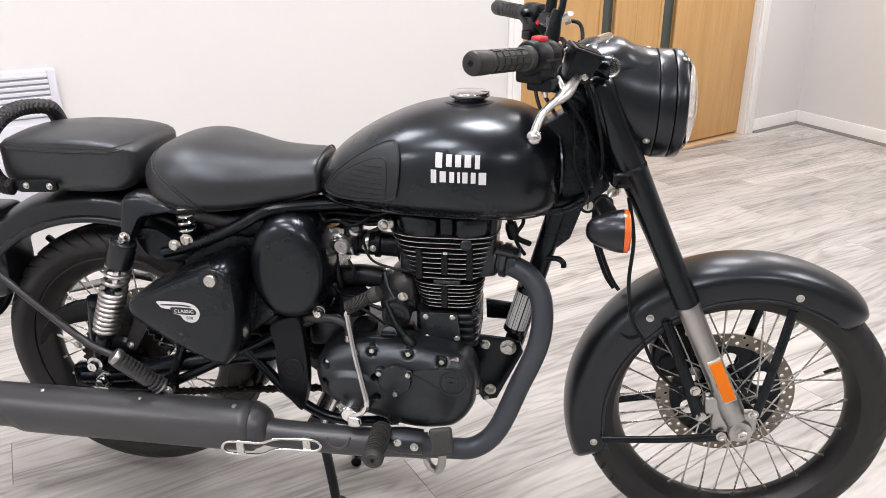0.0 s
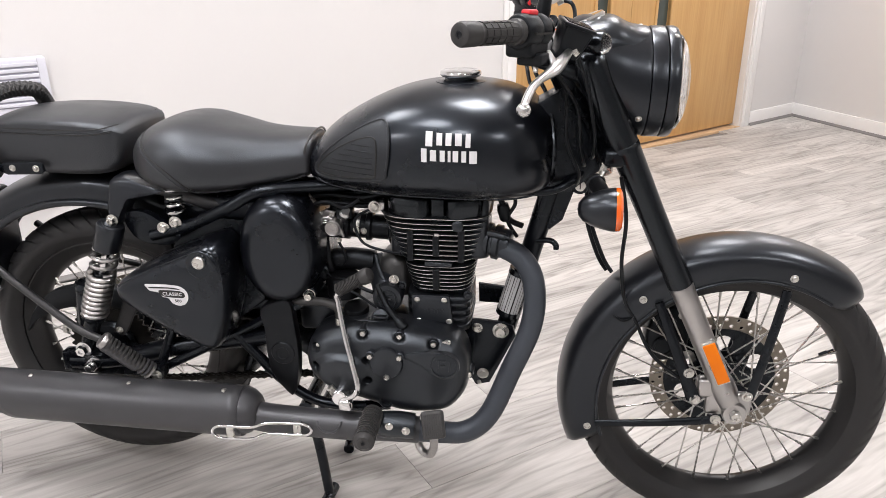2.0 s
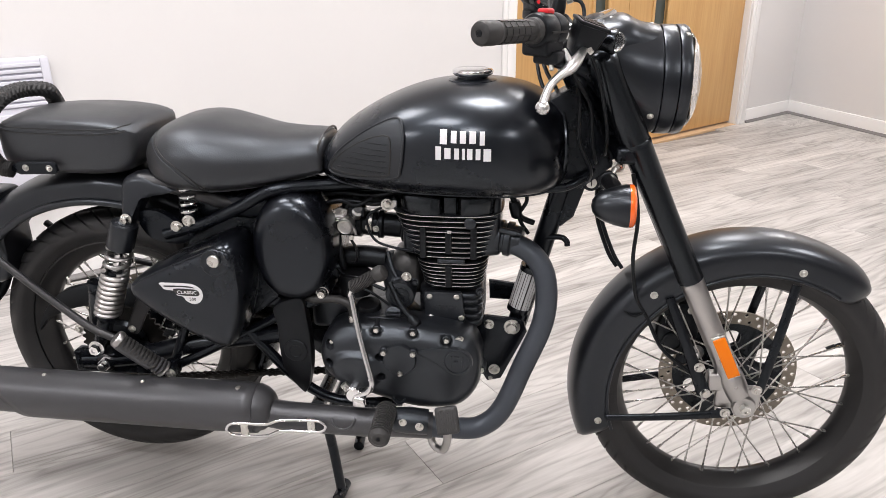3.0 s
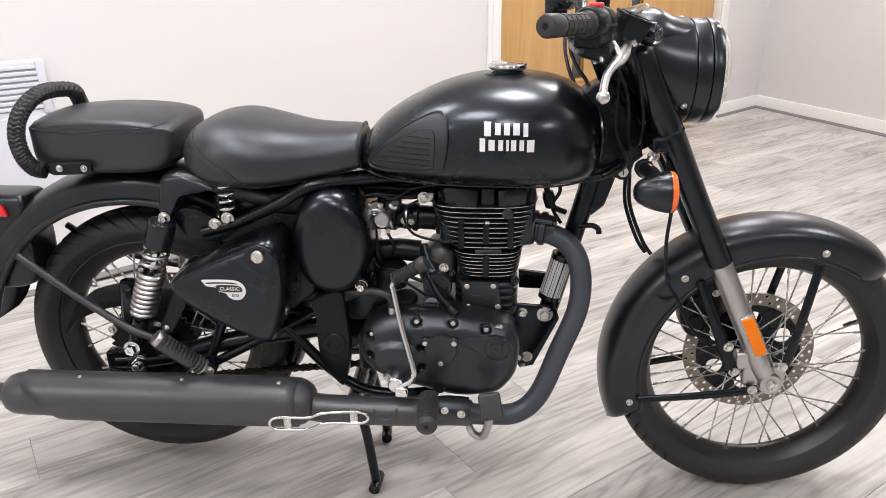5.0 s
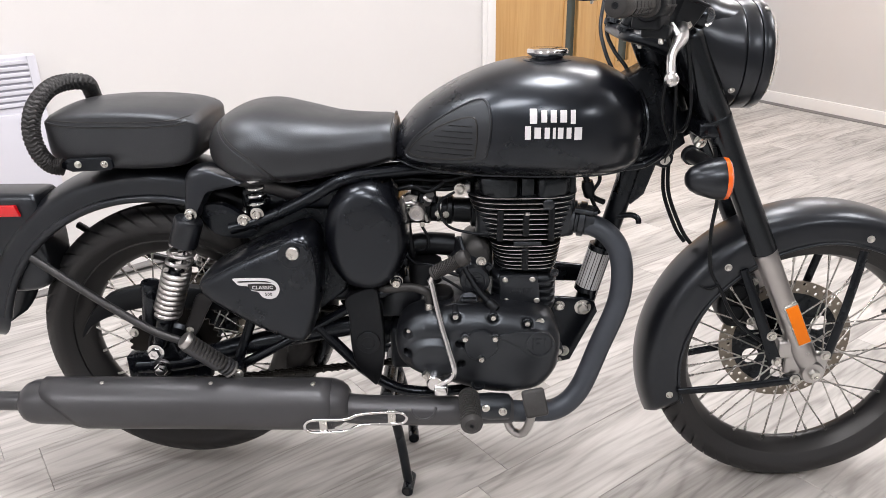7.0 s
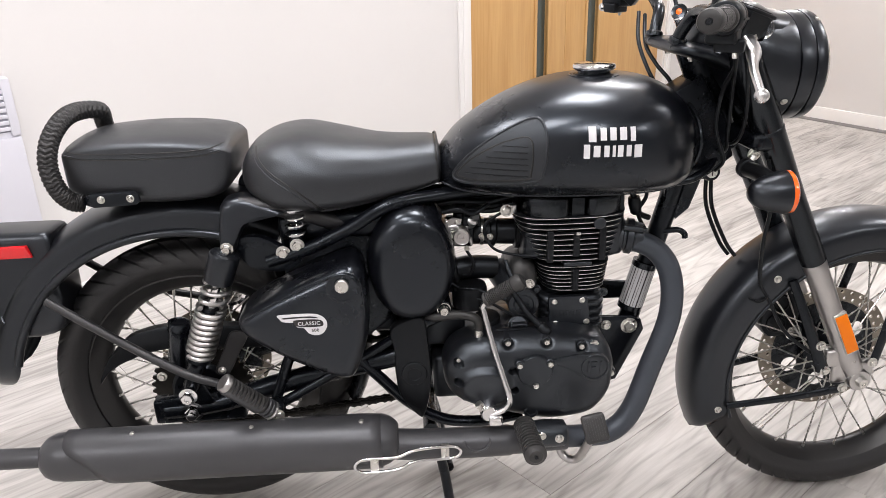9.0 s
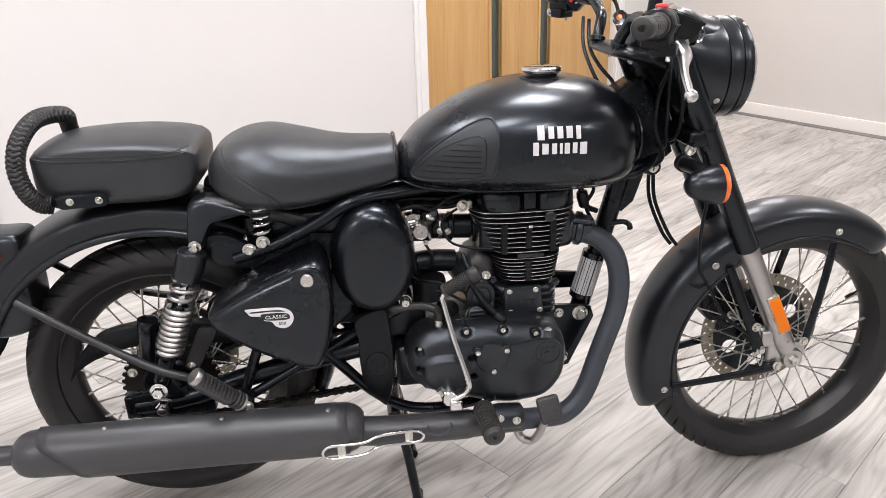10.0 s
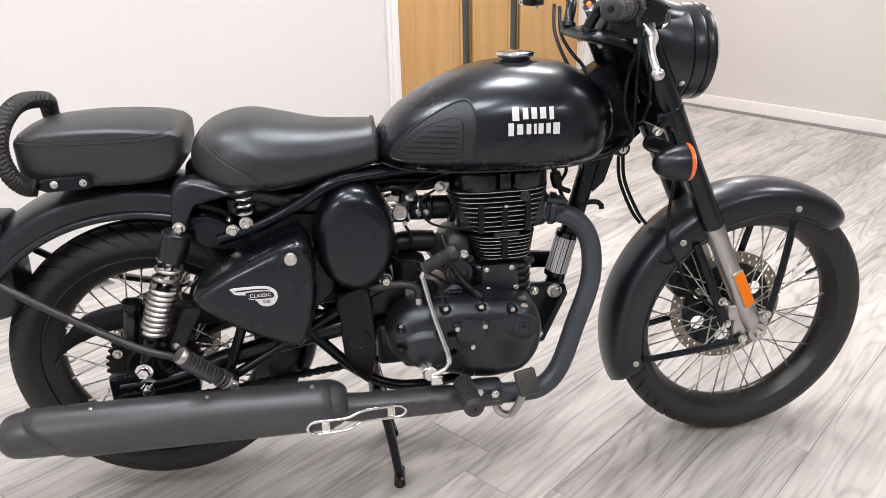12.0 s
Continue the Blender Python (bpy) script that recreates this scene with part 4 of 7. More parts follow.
        part("screw_boss", turned([(0.0038, 0), (0.0038, 0.008), (0.0025, 0.009), (0.0025, 0.007)], c + Vector((0.012, s * 0.012, -0.05)), (0, s * 0.3, -1), 14), STEEL, hs)
        box2 = box(bmesh.new(), (-0.012, -0.03, -0.05), (0.02, 0.014, -0.03), 0.004, m)
        part("switch_base", box2, PLASTIC, hs)
        if s < 0:
            part("kill_switch", box(bmesh.new(), (-0.012, -0.01, 0.022), (0.011, 0.009, 0.032), 0.004, m), RED_SWITCH, hs, "red kill switch")
        else:
            m2 = Matrix.Translation((0.943, 0.228, 1.079)) @ Matrix.Rotation(radians(-32), 4, "Z") @ Matrix.Rotation(radians(38), 4, "Y")
            part("switch_block", box(bmesh.new(), (-0.017, -0.014, -0.02), (0.017, 0.02, 0.02), 0.003, m2), PLASTIC, hs)
            part("horn_switch", box(bmesh.new(), (-0.012, -0.0165, -0.011), (-0.004, -0.013, 0.001), 0.001, m2), RED_SWITCH, hs, "red rocker switch")
            for k in range(2):
                part("switch_mark", box(bmesh.new(), (0.003, -0.0146, -0.006 + 0.01 * k), (0.006, -0.0138, -0.003 + 0.01 * k), 0.0, m2), WHITE_INK, hs, "plain white mark")
            part("switch_rocker", box(bmesh.new(), (-0.055, -0.02, -0.022), (-0.04, 0.004, -0.008), 0.003, m2), PLASTIC, hs)
            part("cable_ferrule", turned([(0.0042, 0), (0.0048, 0.002), (0.0048, 0.014), (0.003, 0.016)], (0.985, 0.2, 1.078), (0.8, -0.3, 0.4), 14), STEEL, hs)
            part("clutch_cable", tube([(0.995, 0.196, 1.084), (1.012, 0.19, 1.08), (1.02, 0.18, 1.06), (1.018, 0.15, 1.02)], 0.0042, 10), PLASTIC, hs)
        # throttle cable collar and clamp with a mirror stalk
        c2 = Vector((0.95, s * 0.19, 1.062 + hi))
        part("lever_perch", turned([(0.014, -0.018), (0.018, -0.014), (0.018, 0.014), (0.014, 0.018)], c2, d, 24), GLOSS, bar)
        stalk = [c2 + Vector((0, 0, 0.012)), c2 + Vector((0.006, 0, 0.045)), c2 + Vector((0.016, 0, 0.075)), c2 + Vector((0.014, s * 0.006, 0.12)), c2 + Vector((-0.01, s * 0.03, 0.19))]
        ms = part("mirror_stalk", tube(stalk, 0.0058, 12), GLOSS, bar, "black mirror stalk")
        part("stalk_boot", turned([(0.0115, 0.0), (0.012, 0.02), (0.009, 0.05), (0.0075, 0.058)], c2 + Vector((0, 0, 0.01)), Vector((0.15, 0, 1)), 20), PLASTIC, ms)
        part("mirror_head", turned([(0.0, -0.014), (0.03, -0.012), (0.045, -0.004), (0.046, 0.002), (0.043, 0.003)], stalk[-1] + Vector((0, 0, 0.04)), Vector((-1, 0, 0.05)), 32), GLOSS, ms, "round black mirror")
    # brake lever with ball end
    lev = [(0.995, -0.215, 1.028), (0.987, -0.245, 1.022), (0.977, -0.272, 1.014), (0.966, -0.297, 1.007), (0.952, -0.328, 1.002), (0.941, -0.357, 0.995), (0.934, -0.384, 0.985), (0.930, -0.403, 0.976)]
    pts = spline(lev, 6)
    n = len(pts)
    rad = [0.0072 - 0.0012 * (i / n) + 0.0048 * math.exp(-((i / n - 0.3) / 0.16) ** 2) for i in range(n)]
    blade = sweep(bmesh.new(), pts, rad, 16, flat=0.8)
    sweep(blade, spline([(0.974, -0.279, 1.012), (0.969, -0.273, 1.022), (0.962, -0.266, 1.036)], 5), [0.0095 - 0.0006 * i for i in range(11)], 14, flat=0.7)
    lv = part("brake_lever", blade, CAST_ALLOY, bar, "polished alloy brake lever with ball end")
    bm = bmesh.new()
    bmesh.ops.create_uvsphere(bm, u_segments=24, v_segments=16, radius=0.0103, matrix=Matrix.Translation((0.93, -0.407, 0.972)))
    part("ball_end", bm, CAST_ALLOY, lv)
    lev2 = [(x, -y, z + 0.07) for x, y, z in lev]
    lv2 = part("clutch_lever", sweep(bmesh.new(), spline(lev2, 6), rad, 14, flat=0.75), CAST_ALLOY, bar, "polished alloy clutch lever")
    bm = bmesh.new()
    bmesh.ops.create_uvsphere(bm, u_segments=24, v_segments=16, radius=0.0098, matrix=Matrix.Translation((0.93, 0.407, 1.042)))
    part("ball_end", bm, CAST_ALLOY, lv2)
    # brake fluid reservoir
    tilt_z = Vector((0.36, -0.08, 0.93)).normalized()
    tilt_x = Vector((0.86, 0.28, -0.34))
    tilt_x = (tilt_x - tilt_z * tilt_x.dot(tilt_z)).normalized()
    m = Matrix.Translation((1.006, -0.2, 1.066)) @ Matrix((tilt_x, tilt_z.cross(tilt_x), tilt_z)).transposed().to_4x4()
    pot = bmesh.new()
    rings(pot, [[m @ Vector((x * k, y * k, z)) for x, y in ((-0.022, -0.021), (0.022, -0.021), (0.026, -0.016), (0.026, 0.016), (0.022, 0.021), (-0.022, 0.021), (-0.026, 0.016), (-0.026, -0.016))] for z, k in ((-0.047, 0.72), (-0.04, 0.8), (-0.006, 1.0), (-0.001, 1.0))])
    rs = part("brake_reservoir", pot, PLASTIC, bar, "black brake fluid reservoir with ribbed lid")
    part("lid", box(bmesh.new(), (-0.0275, -0.0225, -0.001), (0.0275, 0.0225, 0.005), 0.002, m), PLASTIC, rs)
    for k in range(6):
        part("rib", box(bmesh.new(), (-0.021, -0.0145 + 0.0058 * k - 0.0016, 0.0045), (0.021, -0.0145 + 0.0058 * k + 0.0016, 0.0064), 0.0, m), PLASTIC, rs)
    part("banjo", turned([(0.009, -0.012), (0.011, -0.008), (0.011, 0.008), (0.006, 0.012)], (1.004, -0.2, 1.03), (0.6, -0.7, 0.1), 20), STEEL, bar)
    # cables
    for pts, r in (
        ([(0.95, -0.262, 1.03), (0.985, -0.2, 0.985), (1.0, -0.13, 0.93), (1.005, -0.11, 0.86), (1.03, -0.1, 0.80), (1.03, -0.07, 0.77)], 0.0035),
        ([(0.96, -0.25, 1.02), (0.99, -0.19, 0.975), (1.02, -0.125, 0.92), (1.03, -0.105, 0.85), (1.04, -0.08, 0.81), (1.045, -0.03, 0.80)], 0.0035),
        ([(1.005, -0.17, 1.03), (1.03, -0.15, 0.97), (1.052, -0.12, 0.88), (1.055, -0.09, 0.83), (1.055, -0.03, 0.81)], 0.0035),
        ([(0.955, 0.03, 0.91), (0.945, 0.045, 0.915), (0.93, 0.07, 0.95), (0.925, 0.115, 0.995), (0.94, 0.17, 1.045)], 0.004),
        ([(0.962, 0.02, 0.905), (0.965, 0.03, 0.925), (0.945, 0.06, 0.955), (0.935, 0.1, 0.99), (0.95, 0.16, 1.04)], 0.004),
        ([(1.058, 0.03, 0.735), (1.06, 0.02, 0.67), (1.085, 0.0, 0.60), (1.105, -0.01, 0.57)], 0.0042),
        ([(1.064, 0.02, 0.735), (1.068, 0.01, 0.67), (1.095, -0.01, 0.60), (1.115, -0.02, 0.57)], 0.0042),
        ([(1.105, -0.12, 0.80), (1.12, -0.125, 0.72), (1.12, -0.115, 0.63), (1.135, -0.098, 0.545), (1.16, -0.098, 0.50), (1.20, -0.11, 0.43), (1.29, -0.112, 0.36)], 0.0038),
    ):
        part("cable", tube(pts, r, 10), PLASTIC, bar)
    part("cable_clip", sweep(bmesh.new(), spline([(1.115, -0.094, 0.512), (1.135, -0.104, 0.502), (1.155, -0.098, 0.512), (1.135, -0.094, 0.52)], 5, True), 0.0022, 8, closed=True), PLASTIC, bar)


def build_indicator(s):
    base = Vector((1.08, s * 0.222, 0.771))
    ax = Vector((1, s * 0.05, 0.03)).normalized()
    body = part("indicator", turned([(0.0, -0.056), (0.011, -0.054), (0.02, -0.047), (0.0275, -0.034), (0.0335, -0.016), (0.037, 0.0), (0.0375, 0.007), (0.035, 0.008)], base, ax, 40), SOFT_SATIN, BIKE, "black teardrop indicator with amber lens")
    part("lens", turned([(0.037, 0.0), (0.0374, 0.002), (0.0368, 0.007), (0.033, 0.0105), (0.018, 0.0125), (0.0, 0.013)], base + ax * 0.0075, ax, 40), AMBER, body, "amber indicator lens")
    root = base + Vector((-0.02, -s * 0.09, 0.018))
    part("stem", tube([base + Vector((-0.012, 0, 0.016)), base + Vector((-0.016, -s * 0.045, 0.02)), root], 0.0145, 18), PLASTIC, body)
    part("stem_collar", turned([(0.0145, -0.006), (0.0175, -0.004), (0.018, 0.006), (0.0155, 0.009)], root, (0.0, -s, 0.08), 24), PLASTIC, body)
    part("stem_bracket", sweep(bmesh.new(), [root, root + Vector((0.01, -s * 0.004, 0.02)), Vector((1.082, s * 0.11, 0.812))], [0.007, 0.008, 0.009], 12, flat=0.5), STEEL, body)
    bolt(body, (1.078, s * 0.116, 0.811), 0.0085, (0, s, 0), 0.01)


build_fork()
build_headlamp()
build_handlebar()
for side in (-1, 1):
    build_indicator(side)

# ---- tank and seats ----
TX = [0.503, 0.507, 0.52, 0.555, 0.615, 0.68, 0.74, 0.80, 0.86, 0.91, 0.95, 0.975, 0.988, 0.992]
TTOP = [0.79, 0.808, 0.832, 0.868, 0.905, 0.933, 0.948, 0.953, 0.95, 0.94, 0.92, 0.893, 0.862, 0.83]
TBOT = [0.775, 0.768, 0.759, 0.749, 0.743, 0.74, 0.739, 0.739, 0.739, 0.74, 0.745, 0.757, 0.781, 0.823]
TW = [0.02, 0.05, 0.075, 0.105, 0.135, 0.157, 0.17, 0.178, 0.175, 0.16, 0.132, 0.10, 0.06, 0.02]


TANK_LINE = spline([(x, t, b) for x, t, b in zip(TX, TTOP, TBOT)], 8)
TANK_WIDE = spline([(x, w, 0) for x, w in zip(TX, TW)], 8)


def tank_y(x, z, lift=0.0):
    """The near flank of the tank at x, z."""
    a = np.interp(x, [p.x for p in TANK_LINE], [p.y for p in TANK_LINE])
    b = np.interp(x, [p.x for p in TANK_LINE], [p.z for p in TANK_LINE])
    w = np.interp(x, [p.x for p in TANK_WIDE], [p.y for p in TANK_WIDE])
    zm = b + (a - b) * 0.465
    t = min(0.999, abs(z - zm) / ((a - zm) if z > zm else (zm - b)))
    p = 2.35 if z > zm else 3.2
    return -(w * (1 - t ** p) ** (1 / p) + lift)


def on_tank(bm, outline, lift, thick=0.0, steps=7):
    """A thin raised patch that follows the tank's flank."""
    pts = [Vector((p[0], 0, p[1])) for p in outline]
    n = len(pts)
    c = sum(pts, Vector()) / n
    ringv = []
    for k in range(steps):
        f = 1 - k / steps
        row = []
        for p in pts:
            q = c.lerp(p, f)
            row.append(bm.verts.new((q.x, tank_y(q.x, q.z, lift), q.z)))
        ringv.append(row)
    edge = [bm.verts.new((p.x, tank_y(p.x, p.z, lift - thick), p.z)) for p in pts]
    for i in range(n):
        j = (i + 1) % n
        bm.faces.new((edge[i], edge[j], ringv[0][j], ringv[0][i]))
        for a, b in zip(ringv, ringv[1:]):
            bm.faces.new((a[i], a[j], b[j], b[i]))
    m = bm.verts.new((c.x, tank_y(c.x, c.z, lift), c.z))
    for i in range(n):
        bm.faces.new((ringv[-1][i], ringv[-1][(i + 1) % n], m))
    return bm


def build_tank():
    tank = part("fuel_tank", loft(TX, TTOP, TBOT, TW, 2.35, 72, 8, low_power=3.2, centre=0.465), SATIN, BIKE, "satin black teardrop fuel tank", 60)
    # seam flange round the bottom
    pts = []
    for x in np.linspace(0.508, 0.986, 40):
        z = float(np.interp(x, [p.x for p in TANK_LINE], [p.z for p in TANK_LINE])) + 0.005
        pts.append(Vector((x, tank_y(x, z, 0.0015), z)))
    loop = pts + [Vector((p.x, -p.y, p.z)) for p in reversed(pts)]
    part("seam_flange", sweep(bmesh.new(), loop, 0.0042, 10, closed=True), SATIN, tank)
    # filler cap
    part("filler_neck", turned([(0.05, -0.008), (0.048, 0.001), (0.04, 0.003), (0.03, 0.004), (0.03, 0.012), (0.026, 0.013)], (0.803, -0.012, 0.95), "z", 48), SATIN, tank)
    part("filler_cap", turned([(0.03, 0.008), (0.036, 0.009), (0.039, 0.012), (0.0395, 0.016), (0.038, 0.019), (0.034, 0.0205), (0.0, 0.022)], (0.803, -0.012, 0.95), "z", 56), CHROME, tank, "chrome screw-down filler cap")
    # knee pad
    knee = flat_shape([(0.53, 0.79), (0.542, 0.813), (0.569, 0.84), (0.607, 0.867), (0.645, 0.888), (0.671, 0.897), (0.683, 0.891), (0.688, 0.869), (0.687, 0.839), (0.682, 0.81), (0.671, 0.79), (0.6, 0.781), (0.545, 0.78)], 5)
    kp = part("knee_pad", on_tank(bmesh.new(), knee, 0.0045, 0.0075), KNEE, tank, "matt black rubber knee pad", 50)
    edge = [Vector((x, tank_y(x, z, 0.0032), z)) for x, z in knee]
    part("pad_rim", sweep(bmesh.new(), edge, 0.0026, 8, closed=True), KNEE, kp)
    inner = flat_shape([(0.538, 0.797), (0.563, 0.825), (0.602, 0.85), (0.634, 0.863), (0.655, 0.867), (0.663, 0.86), (0.664, 0.833), (0.661, 0.806), (0.654, 0.794), (0.595, 0.788), (0.548, 0.789)], 5)
    part("knee_panel", on_tank(bmesh.new(), inner, 0.0058, 0.003), KNEE, kp)
    for k in range(6):
        z = 0.799 + k * 0.0105
        x0 = 0.549 + max(0, (k - 0.2)) * 0.0135
        pts = [(x, tank_y(x, z, 0.0056), z) for x in np.linspace(x0, 0.656, 14)]
        part("pad_groove", sweep(bmesh.new(), pts, 0.0012, 6), PLASTIC, kp)
    # black bead paints in the shade of the recess round the panel
    rim = [Vector((x, tank_y(x, z, 0.0046), z)) for x, z in inner]
    part("recess_shade", sweep(bmesh.new(), rim, 0.0019, 6, closed=True), BLACK_INK, kp)
    # white tank badge: plain marks the size of the two rows of letters
    rows = [(0.757, 0.863, 0.8835, [0.018, 0.0145, 0.015, 0.0165, 0.0125], 0.0018), (0.749, 0.8345, 0.854, [0.0145, 0.016, 0.0125, 0.007, 0.0135, 0.012, 0.019], 0.0018)]
    for x0, z0, z1, widths, gap in rows:
        x = x0
        for i, wd in enumerate(widths):
            lo = z0 - (0.0025 if i in (0, len(widths) - 1) else 0)
            hi = z1 + (0.002 if i == 0 else 0)
            n = wd * 0.7
            shape = flat_shape([(x, lo), (x + n * 0.5, lo), (x + n, lo), (x + n, (lo + hi) / 2), (x + n, hi), (x + n * 0.5, hi), (x, hi), (x, (lo + hi) / 2)], 1)
            part("badge_mark", on_tank(bmesh.new(), shape, 0.0012, 0.0015, 4), WHITE_INK, tank, "plain white badge mark")
            x += wd + gap
    # front mounting band
    pts = [(0.972 + 0.012 * math.cos(t), -0.112 * math.cos(t) * 0.9, 0.83 + 0.07 * math.sin(t)) for t in np.linspace(-1.2, 1.35, 20)]
    part("front_band", sweep(bmesh.new(), pts, 0.0045, 8), GLOSS, tank)


def build_saddle():
    xs = [0.141, 0.145, 0.165, 0.208, 0.26, 0.32, 0.39, 0.45, 0.49, 0.507, 0.511]
    top = [0.80, 0.825, 0.85, 0.869, 0.873, 0.861, 0.847, 0.843, 0.842, 0.835, 0.82]
    bot = [0.793, 0.778, 0.757, 0.738, 0.731, 0.731, 0.738, 0.747, 0.757, 0.765, 0.788]
    w = [0.03, 0.075, 0.115, 0.148, 0.158, 0.148, 0.118, 0.098, 0.088, 0.079, 0.05]
    yc = 0.014
    s = part("saddle", loft(xs, top, bot, w, 2.7, 64, 7, low_power=3.0, centre=0.36), LEATHER, BIKE, "black leatherette sprung solo saddle", 70)
    s.location.y = yc

    half = flank_of(xs, top, bot, w, 2.7, 3.0, 0.36, 7)
    for sd in (-1, 1):
        # twin-stitched curve that sweeps down over the rear flank
        for dx, dz in ((0.0, 0.0), (0.006, 0.005)):
            line = spline([(0.168 + dx, 0, 0.846 + dz), (0.182 + dx, 0, 0.83 + dz), (0.205 + dx, 0, 0.812 + dz), (0.238 + dx, 0, 0.79 + dz), (0.268 + dx, 0, 0.764 + dz), (0.288 + dx, 0, 0.742 + dz)], 8)
            pts = [(q.x, sd * (half(q.x, q.z) + 0.0004), q.z) for q in line]
            part("stitched_seam", sweep(bmesh.new(), pts, 0.0013, 6), BLACK_INK if dx else LEATHER, s)
        rim = [(x, sd * (half(x, z) + 0.0003), z) for x, z in ((q.x, q.z) for q in spline([(0.288, 0, 0.742), (0.34, 0, 0.739), (0.41, 0, 0.749), (0.47, 0, 0.76), (0.5, 0, 0.77)], 6))]
        part("piping", sweep(bmesh.new(), rim, 0.0018, 6), LEATHER, s)
    pts = [(0.5085, 0.0, 0.842)]
    pts = [(0.499 + 0.006 * abs(math.cos(t)), 0.081 * math.sin(t), 0.772 + 0.072 * max(0.0, math.cos(t)) ** 0.4) for t in np.linspace(-1.5, 1.5, 30)]
    part("front_piping", sweep(bmesh.new(), pts, 0.0022, 8), BLACK_INK, s)
    # springs
    for y in (-0.1, 0.1):
        sp = part("seat_spring", coil(bmesh.new(), (0.236, y, 0.688), (0.240, y, 0.758), 0.0175, 0.0036, 4.6), CHROME, BIKE, "chrome saddle coil spring")
        part("spring_foot", turned([(0.012, -0.022), (0.014, 0.0), (0.014, 0.03), (0.01, 0.032)], (0.236, y, 0.672), "z", 20), FRAME_BLACK, sp)
        bolt(sp, (0.238, y - 0.013 if y < 0 else y + 0.013, 0.677), 0.0095, (0, -1 if y < 0 else 1, 0), 0.008)
        bolt(sp, (0.211, y - 0.013 if y < 0 else y + 0.013, 0.664), 0.0095, (0, -1 if y < 0 else 1, 0), 0.008)


def build_pillion():
    xs = [-0.168, -0.166, -0.155, -0.12, -0.05, 0.02, 0.072, 0.1, 0.119, 0.128, 0.13]
    top = [0.838, 0.859, 0.871, 0.88, 0.885, 0.884, 0.879, 0.873, 0.864, 0.852, 0.843]
    bot = [0.80, 0.785, 0.77, 0.761, 0.757, 0.756, 0.759, 0.765, 0.78, 0.805, 0.83]
    w = [0.075, 0.09, 0.102, 0.11, 0.114, 0.116, 0.115, 0.111, 0.103, 0.09, 0.07]
    p = part("pillion_seat", loft(xs, top, bot, w, 2.0, 80, 6, low_power=7, centre=0.84), LEATHER, BIKE, "black leatherette pillion seat pad", 70)
    p.location.y = 0.022
    half = flank_of(xs, top, bot, w, 2.0, 7, 0.84, 6)
    line = spline([(x, z, 0) for x, z in ((-0.16, 0.856), (-0.13, 0.851), (-0.09, 0.849), (-0.03, 0.848), (0.04, 0.848), (0.07, 0.849), (0.095, 0.851), (0.108, 0.853), (0.116, 0.854))], 6)
    for off, r, m in ((0.0, 0.0015, LEATHER), (0.0075, 0.0011, BLACK_INK), (-0.0028, 0.0011, BLACK_INK)):
        near = [Vector((q.x, -(half(q.x, q.y + off) + 0.0003), q.y + off)) for q in line]
        for sd in (1, -1):
            part("piping" if r > 0.0012 else "stitching", sweep(bmesh.new(), [Vector((q.x, sd * q.y, q.z)) for q in near], r, 8), m, p)
    for s in (-1, 1):
        y = -0.098 if s < 0 else 0.138
        br = part("rail_bracket", slab([(-0.14, 0.775), (-0.115, 0.789), (-0.04, 0.791), (-0.033, 0.786), (-0.031, 0.772), (-0.038, 0.766), (-0.112, 0.763)], y * 0.97, y * 1.06, 0.002), FRAME_BLACK, BIKE, "black grab rail bracket")
        for x in (-0.098, -0.047):
            bolt(br, (x, y * 1.06, 0.778), 0.005, (0, s, 0), 0.005, dome=True)
    pts = [(-0.13, -0.1, 0.773), (-0.15, -0.102, 0.777), (-0.17, -0.1, 0.80), (-0.182, -0.09, 0.838), (-0.18, -0.07, 0.877), (-0.17, -0.03, 0.906), (-0.16, 0.02, 0.914)]
    pts = pts + [(x + 0.03, 0.04 - y, z) for x, y, z in reversed(pts[:-1])]
    sp = spline(pts, 44)

    def weave(i, k):
        t = 2 * math.pi * k / 32
        fold = abs(((t / (2 * math.pi) * 5) % 1.0) - 0.5) * 2
        ridge = abs(math.sin(i * 0.36 + fold * 2.2))
        return 0.3 * ridge ** 0.6 + 0.12 * abs(fold - 0.5) + 0.05 * math.sin(i * 2.1 + 5 * t) - 0.2

    part("rope_grab_rail", sweep(bmesh.new(), sp, 0.0148, 32, bumps=weave), ROPE, BIKE, "grab rail bound in black cord", 70)


build_tank()
build_saddle()
build_pillion()

# ---- side panels and frame ----


def lettering(word, size, p, mat, parent):
    """Flat raised letters on the near flank, centred over p."""
    cu = bpy.data.curves.new("lettering", "FONT")
    cu.body, cu.size, cu.extrude, cu.align_x, cu.space_character = word, size, 0.0002, "CENTER", 1.12
    cu.offset = 0.00018
    tmp = new("lettering", cu)
    me = bpy.data.meshes.new_from_object(tmp.evaluated_get(bpy.context.evaluated_depsgraph_get()))
    bpy.data.objects.remove(tmp)
    me.transform(Matrix.Translation(p) @ Matrix.Rotation(math.pi / 2, 4, "X"))
    me.materials.clear()
    me.materials.append(mat)
    ob = new("lettering", me)
    ob.parent = parent
    return ob


